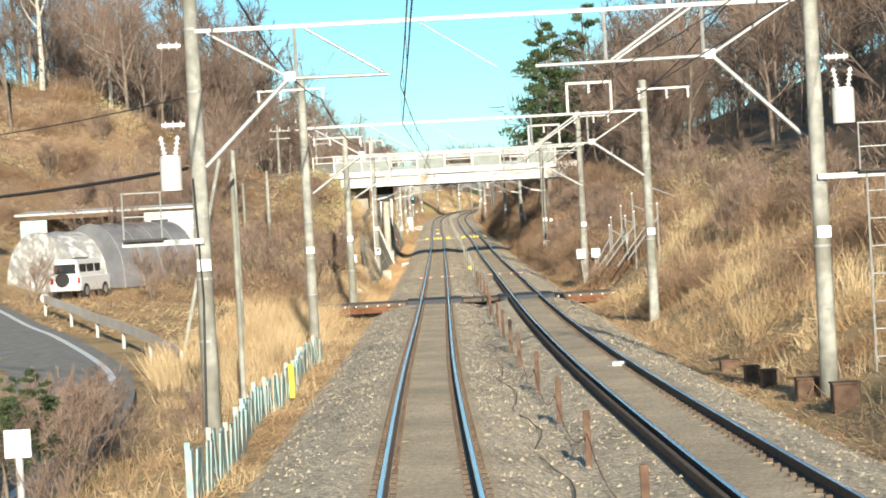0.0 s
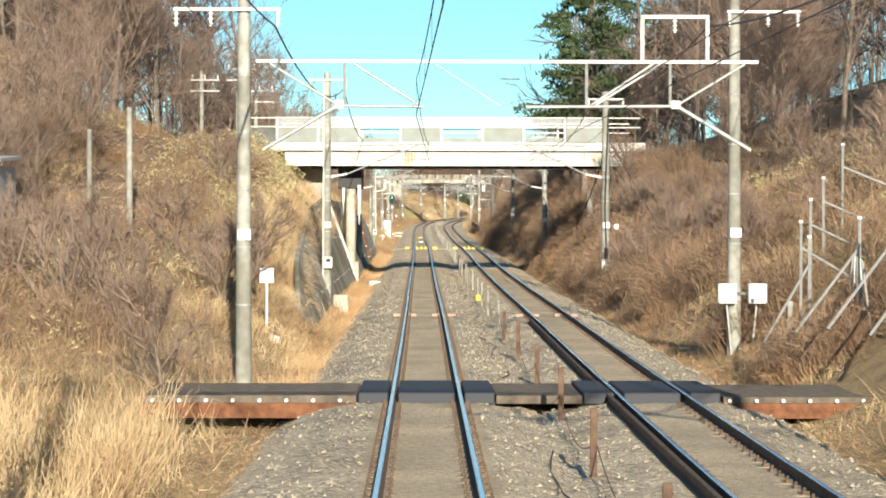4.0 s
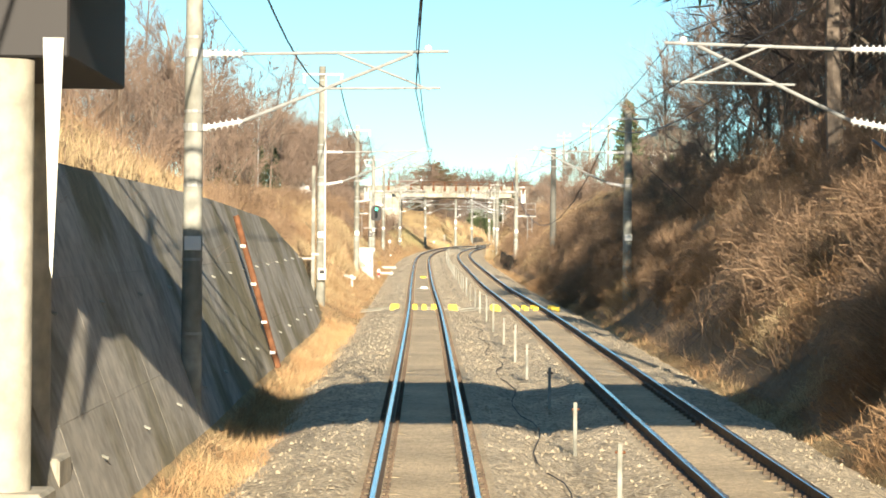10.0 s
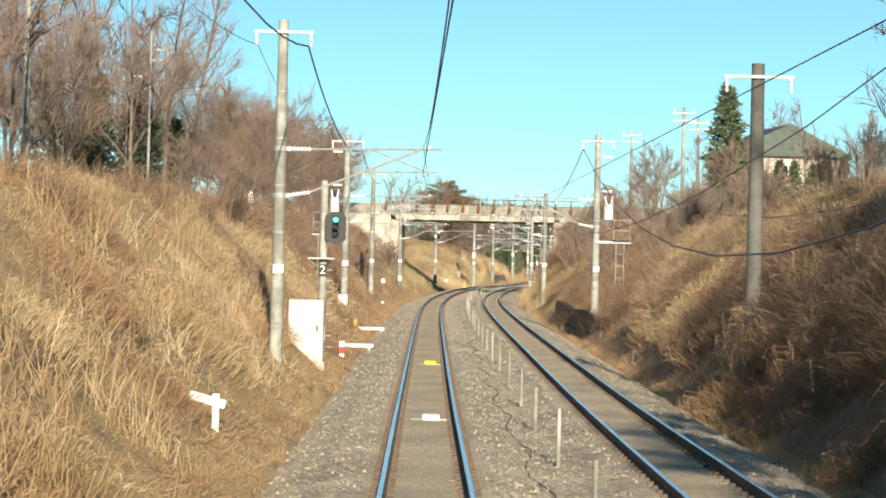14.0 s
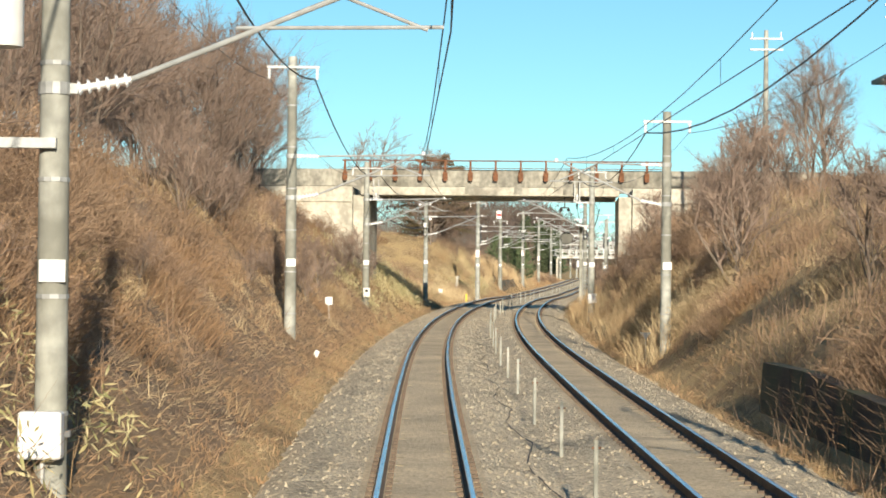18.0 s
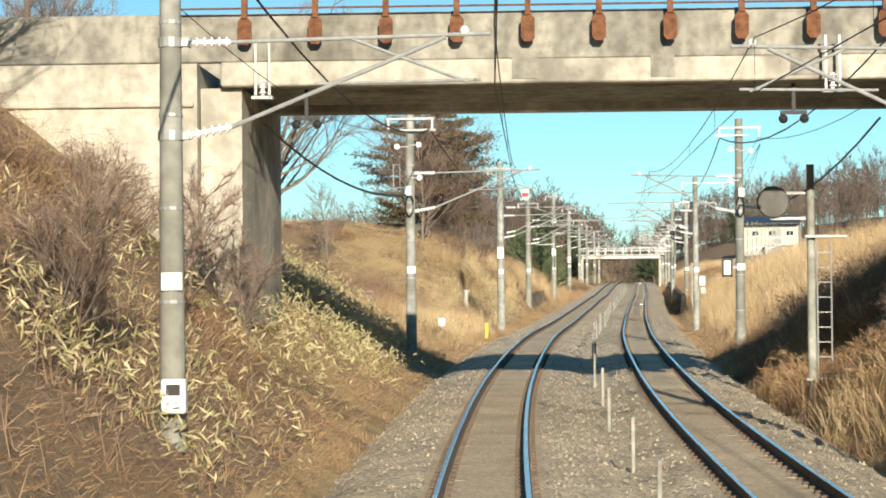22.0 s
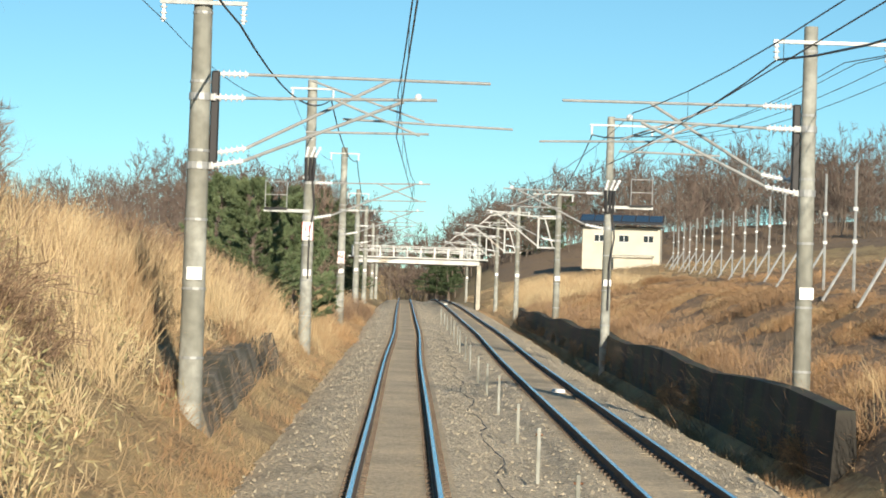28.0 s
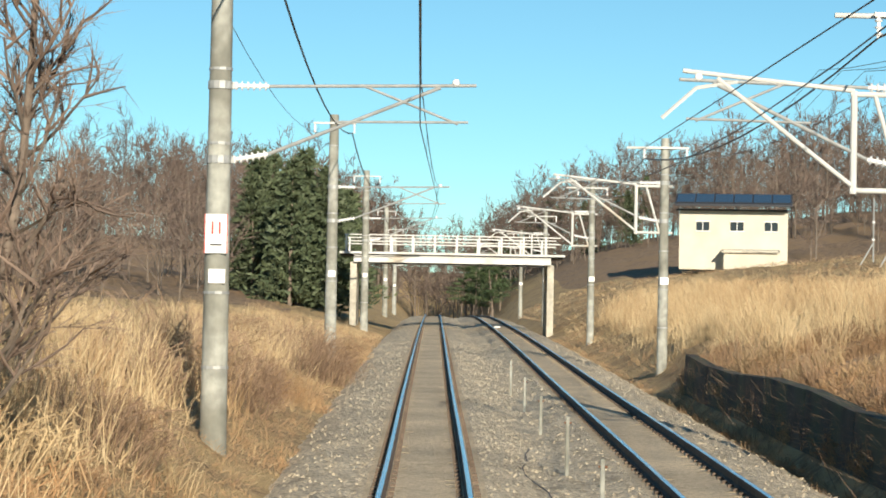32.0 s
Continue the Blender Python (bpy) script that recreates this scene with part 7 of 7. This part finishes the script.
# ---- things along the bank tops ----
lp = thing("street_lamp", stand(341, -12.5), "slim street lamp with a short arm on the bank", "street lamp")
part("post", Shape().tube((0, 0, float(ground_h(341, -12.5)) - .3), (0, 0, 12.6), .07, .05), GALV, lp)
part("arm", Shape().tube((0, 0, 10.4), (-.5, 0, 10.6), .03), GALV, lp)
part("lamp_head", Shape().box((.36, .14, .08), (-.55, 0, 10.62), bevel=.02), WHITE, lp)
for s, d in ((318, -14), (352, -13), (392, 16), (415, 19), (425, 14.5)):
    u = thing("utility_pole", stand(s, d), "tall concrete utility pole with cross-arms", "utility pole", "utility poles")
    g = float(ground_h(s, d))
    part("shaft", Shape().tube((0, 0, g - .5), (0, 0, g + 7.5), .15, .1, n=10), CONCRETE, u, smooth=True)
    for z in (6.6, 7.1):
        part("cross_arm", Shape().box((1.5, .08, .08), (0, -.15, g + z)), GALV, u)
    for x in (-.65, .65):
        ins = Shape()
        insulator(ins, (x, -.15, g + 7.14), (x, -.15, g + 7.4), .06, 3)
        part("insulator", ins, PORCELAIN, u)
for k in range(14):
    s, d = 350 + k * 3.4, -8.6 - k * .28
    g = float(ground_h(s, d))
    f = thing("white_fence", stand(s, d), "low white post and rail fence on the bank top", "fence", "fence on the bank")
    part("post", Shape().box((.14, .14, .9), (0, 0, g + .4)), WHITE, f)
    part("rail", Shape().box((.06, 3.4, .14), (-.14, 1.7, g + .7)), WHITE, f)
for k in range(9):
    s = 506 + k * 2.6
    f = thing("field_railing", stand(s, -8.0 - .3 * k), "thin white wire fence over reeds", "fence", "wire fence in the reeds")
    g = float(ground_h(s, -8.0 - .3 * k))
    part("post", Shape().tube((0, 0, g - .2), (0, 0, g + 1.0), .025), GALV, f)
    for z in (.5, .75, .95):
        part("strand", Shape().tube((0, 0, g + z), (-1.6, .3, g + z), .012, n=5), WHITE, f)
wp = thing("wooden_post", stand(533, -5.8), "weathered wooden stump post in reeds", "post")
part("post", Shape().box((.2, .12, 1.4), (0, 0, .9), pose(0, 0, 0, 0, 4, 0), .02), WALL_CONC, wp)
part("rail", Shape().box((.35, .08, .12), (.12, 0, 1.55)), WALL_CONC, wp)

# ball-net posts, house and arbour on the right
for k in range(18):
    s = 566 + k * 9
    d = 10.8 + (s - 566) * .085 if s < 640 else 17.1 + (s - 640) * .07
    g = float(ground_h(s, d))
    n = thing("net_post", stand(s, d), "tall thin galvanised net post with a slanting brace", "net post", "posts of the ball net")
    part("post", Shape().tube((0, 0, g - .4), (0, 0, g + 3.6), .05, .04, n=6), GALV, n)
    part("brace", Shape().tube((-.9, -.3, g - .2), (0, 0, g + 1.3), .045, n=6), GALV, n)
    for z in (1.4, 2.3):
        part("collar", Shape().tube((0, 0, g + z), (0, 0, g + z + .1), .075, n=6), WHITE, n)
ho = thing("farm_house", stand(800, 25.6, 4.3, -8), "two-storey cream house with solar panels on its roof", "house")
part("wall", Shape().box((9.2, 7, 5.0), (0, 3.5, 2.5)), CREAM, ho)
part("roof", Shape().prism([(-4.9, 5.0), (4.9, 5.0), (4.9, 5.15), (-4.9, 5.15)], -.5, .2).box((9.9, 4.6, .18), (0, 1.6, 5.75), pose(0, 0, 0, 14, 0, 0)), SLATE, ho)
for k in range(6):
    part("solar_panel", Shape().box((1.5, 3.6, .06), (-4.05 + k * 1.62, 1.6, 5.88), pose(0, 0, 0, 14, 0, 0)), GLASS_DARK, ho)
for x in (-2.6, .3, 3.2):
    wi = part("window", Shape().box((1.1, .08, .8), (x, -.02, 3.7)), GLASS_DARK, ho)
    part("frame", Shape().box((1.25, .05, .08), (x, -.06, 4.12)).box((1.25, .05, .08), (x, -.06, 3.28)).box((.06, .06, .8), (x, -.06, 3.7)), WHITE, wi)
part("lean_to", Shape().box((4.5, 2, 1.6), (1.5, -1.2, .8)), CREAM, ho)
part("lean_to_roof", Shape().box((4.9, 2.4, .1), (1.5, -1.2, 1.7), pose(0, 0, 0, 6, 0, 0)), WALL_CONC, ho)
hz = float(ground_h(426, 27)) - .3
vh = thing("village_house", stand(426, 27, hz, 12), "cream house with a dark green gabled roof behind trees", "house")
part("wall", Shape().box((9, 7, 5.2), (0, 3.5, 2.6)), CREAM, vh)
part("roof", Shape().prism([(-5.1, 5.0), (5.1, 5.0), (5.1, 5.2), (0, 7.6), (-5.1, 5.2)], -.6, 7.6), material("green_roof", (0.06, 0.085, 0.07), (0.1, 0.13, 0.11), 2, 0.6, bump=0.1), vh, "dark green sheet roof")
for x in (-2.8, 0, 2.8):
    wi = part("window", Shape().box((1.2, .08, 1.0), (x, -.02, 3.8)), GLASS_DARK, vh)
    part("frame", Shape().box((1.35, .05, .08), (x, -.06, 4.32)).box((1.35, .05, .08), (x, -.06, 3.28)).box((.06, .06, 1.0), (x, -.06, 3.8)), WHITE, wi)
ar = thing("arbour", stand(850, 56, float(ground_h(850, 56))), "small wooden arbour with a hipped roof on the field", "arbour")
part("floor", Shape().box((5, 5, .3), (0, 0, .1)), WALL_CONC, ar)
for x in (-2, 0, 2):
    part("post", Shape().box((.25, .25, 2.6), (x, -2, 1.4)), WALL_CONC, ar)
    part("post", Shape().box((.25, .25, 2.6), (x, 2, 1.4)), WALL_CONC, ar)
part("roof", Shape().tube((0, 0, 2.6), (0, 0, 4.2), 4.0, .3, n=4), TIMBER, ar)
part("half_wall", Shape().box((4.2, .1, .9), (0, -2, .7)), CREAM, ar)

# rusty steel boxes and brown cable posts by the first poles on the right
for s, d, w, h in ((44.2, 7.0, .42, .5), (40.7, 7.1, .46, .62), (54.5, 6.9, .55, .3), (50.0, 6.75, .3, .42), (48.5, 6.9, .34, .42)):
    b = thing("rusty_box", stand(s, d, -.75), "rust-brown steel box standing in dry grass", "steel box", "rusty boxes beside the track")
    part("body", Shape().box((w, .4, h + .3), (0, 0, h / 2), bevel=.02), OLD_RUST, b)
    part("lid", Shape().box((w + .04, .44, .04), (0, 0, h + .16), bevel=.01), OLD_RUST, b)
for k in range(5):
    z = float(ground_z(104 + k * .8, 8.6))
    p = at(104 + k * .8, 8.6)
    g = thing("metal_stake", pose(p.x, p.y, z), "thin grey metal stake in dry grass", "stake", "stakes on the right bank")
    part("stake", Shape().tube((0, 0, -.3), (.1 * (k - 2), .2, 1.5), .025), GALV, g)

# cables slung across the lane to the first pole
for a, b, r, lab in (((44, -4.2, 4.4), (62, -17, 4.5), .035, "thick dark cable slung across the lane"), ((44, -4.2, 5.7), (64, -17, 6.1), .012, "thin dark wire slung across the lane")):
    wire("lane_cable", [a, b], 1.4, r, lab)

# fittings of the pole pair before the first bridge
fit = thing("cable_termination", stand(147.5, 6.8), "black cable ends strapped to a concrete pole", "cable termination")
part("sleeve", Shape().tube((.02, -.2, .9), (.02, -.2, 1.75), .085, .07, n=10), DARK, fit)
part("cable", Shape().path([(.02, -.2, 1.75), (-.03, -.2, 3.2), (.02, -.19, 5.0), (.1, -.19, 6.9)], .03, 6), DARK, fit)
part("clamp", Shape().box((.24, .06, .12), (.02, -.2, .75)), WHITE, fit)
part("disc", Shape().tube((.4, -.2, 2.55), (.4, -.17, 2.55), .1, n=14), WHITE, fit)
hang = thing("spare_cable_end", stand(148, 7.5, .9), "loose black cable end leaning on the bank", "cable end")
part("sleeve", Shape().tube((0, 0, 0), (-.22, .05, .95), .08, .065, n=10), DARK, hang)
tagged(solid("pole_footing", Shape().box((.55, .5, .75), (0, 0, 0), bevel=.03), WALL_CONC, "weathered concrete footing block beside a pole", "footing", stand(146.5, -3.05, -.35)))
cond = thing("pole_conduit", stand(147.3, -3.6), "white conduit running up a concrete pole", "conduit", "conduits on poles")
part("pipe", Shape().tube((-.14, -.12, .6), (-.12, -.1, 8.0), .028, n=6), WHITE, cond)
cond = thing("pole_conduit", stand(244.5, -3.72), "white conduit running up a concrete pole", "conduit", "conduits on poles")
part("pipe", Shape().tube((.15, -.12, 1.2), (.12, -.1, 8.3), .03, n=6), WHITE, cond)
cond = thing("pole_conduit", stand(44, -4.0), "black cable running up a concrete pole", "conduit", "conduits on poles")
part("pipe", Shape().path([(-.1, -.17, -.4), (-.02, -.17, 2.0), (-.1, -.15, 4.2)], .022, 6), DARK, cond)

for s, d, z, side in ((598, -3.25, 5.6, 1), (598, 6.65, 4.9, 1)):
    ct = thing("cable_termination", stand(s, d), "black cable sleeves with white insulators strapped to a pole", "cable termination", "cable ends on poles")
    for x in (-.1, .02, .12):
        part("sleeve", Shape().tube((x, -.22, z), (x * 1.3, -.22, z + .75), .06, .05, n=8), DARK, ct)
        ins = Shape()
        insulator(ins, (x * 1.3, -.22, z + .75), (x * 1.8 + side * .12, -.24, z + 1.1), .075, 4)
        part("insulator", ins, PORCELAIN, ct)
    part("lead", Shape().path([(.1, -.22, z), (.2, -.22, z - .8), (.06, -.22, z - 1.7), (.05, -.22, z - 3.2)], .028, 6), DARK, ct)
    part("clamp", Shape().box((.42, .06, .08), (0, -.2, z + .1)), GALV, ct)

# steps up the bank beside the road bridge
for k in range(11):
    s = 152 + k * 1.9
    z = float(ground_z(s, -9.6 - k * .1))
    p = at(s, -9.6 - k * .1)
    st = thing("bank_step", pose(p.x, p.y, z), "dark weathered timber step of a path up the bank", "step", "steps up the bank")
    part("tread", Shape().box((1.8, .5, .16), (0, 0, .12), bevel=.015), TIMBER, st)
    part("stake", Shape().box((.08, .08, .5), (-.7, -.27, 0)), TIMBER, st)
    part("stake", Shape().box((.08, .08, .5), (.7, -.27, 0)), TIMBER, st)

# braced posts of a falling-rock net in the gully on the right bank
for k, (s, d, lean) in enumerate(((98, 9.3, -.9), (100, 9.0, -.9), (102.5, 8.7, -.9), (105, 8.5, -.9), (108, 8.0, -.7), (111, 8.3, .9), (114, 9.0, 1.1), (117, 9.8, 1.2), (120, 10.8, 1.3))):
    g = float(ground_h(s, d))
    n = thing("net_support", stand(s, d, g), "thin galvanised post with a slanting brace in a gully", "net support", "supports of the rock net")
    part("post", Shape().tube((0, 0, -.4), (0, 0, 2.3), .035, n=6), GALV, n)
    part("brace", Shape().tube((0, 0, 1.75), (lean * 1.5, -.6, .1 if lean < 0 else .9), .03, n=6), GALV, n)
    part("cap", Shape().tube((0, 0, 2.3), (0, 0, 2.36), .05, n=6), WHITE, n)
tagged(solid("gully_post", Shape().box((.14, .14, 1.3), (0, 0, .3), bevel=.02), CONCRETE, "short pale concrete post in dry grass", "post", stand(110, 7.9, .2)))
tagged(solid("gully_post", Shape().box((.08, .08, 1.3), (0, 0, .1), bevel=.01), GALV, "short grey post beside a ditch", "post", stand(84, 8.1, 0)))

# stay wires of the poles on the right
for s, d, top in ((147.5, 6.8, 6.0), (194.5, 6.95, 5.6), (242.3, 7.0, 5.6), (337, 7.0, 6.2)):
    g = float(ground_h(s - 4, d + 2.2))
    V, F = wire_mesh([at(s, d, top), at(s - 2, d + 1.1, (top + g) / 2), at(s - 4, d + 2.2, g)], .012)
    tagged(new("stay_wire", mesh_of("stay_wire", V, F, WIRE)), "stay wire from a pole down to the bank", "wire", "stay wires")
V, F = wire_mesh(spans([(196.5, 6.9, 4.3), (150, 6.9, 5.2)], 2.4), .025)
tagged(new("slack_cable", mesh_of("slack_cable", V, F, WIRE)), "slack black cable hanging between two poles", "cable")

# anchored cables and fittings of the poles beyond the second bridge
for a, b in (((446, -4.6, 5.6), (471.5, -3.5, 4.9)), ((446, 7.6, 5.6), (476, 6.9, 4.6))):
    V, F = wire_mesh(spans([a, b], 1.5), .03)
    tagged(new("anchored_cable", mesh_of("anchored_cable", V, F, WIRE)), "thick black cable from the bridge to a pole", "cable", "cables under the second bridge")
for s, d, side in ((471.5, -3.4, -1), (476, 6.9, 1)):
    c = thing("strain_gear", stand(s, d), "white disc insulators and a black cable loop on a pole", "insulators", "strain gear on poles")
    for x, z in ((.38, 6.35), (-.28, 6.4), (-.3, 5.4)):
        part("disc_insulator", Shape().tube((side * x, -.25, z), (side * x, -.12, z), .085, .04, n=12), PORCELAIN, c)
        part("arm", Shape().tube((0, -.12, z), (side * x, -.12, z), .02, n=6), GALV, c)
    loop = [(side * (.02 + .12 * math.cos(a)), -.24, 4.55 + .32 * math.sin(a)) for a in np.linspace(0, 2 * math.pi, 15)]
    V, F = wire_mesh(loop, .025)
    part("cable_loop", mesh_of("cable_loop", V, F, WIRE), None, c, "black cable loop")
    part("second_arm", Shape().box((1.1, .06, .06), (-side * .25, -.2, 6.85)), GALV, c)
    part("cage", Shape().path([(side * .3, -.2, 5.1), (side * .3, -.2, 5.8), (side * .5, -.2, 5.8), (side * .5, -.2, 5.1), (side * .1, -.2, 5.1)], .015, 5), GALV, c)
    part("junction_box", Shape().box((.2, .16, .3), (side * .05, -.24, 5.0), bevel=.02), BOX_GREY, c)
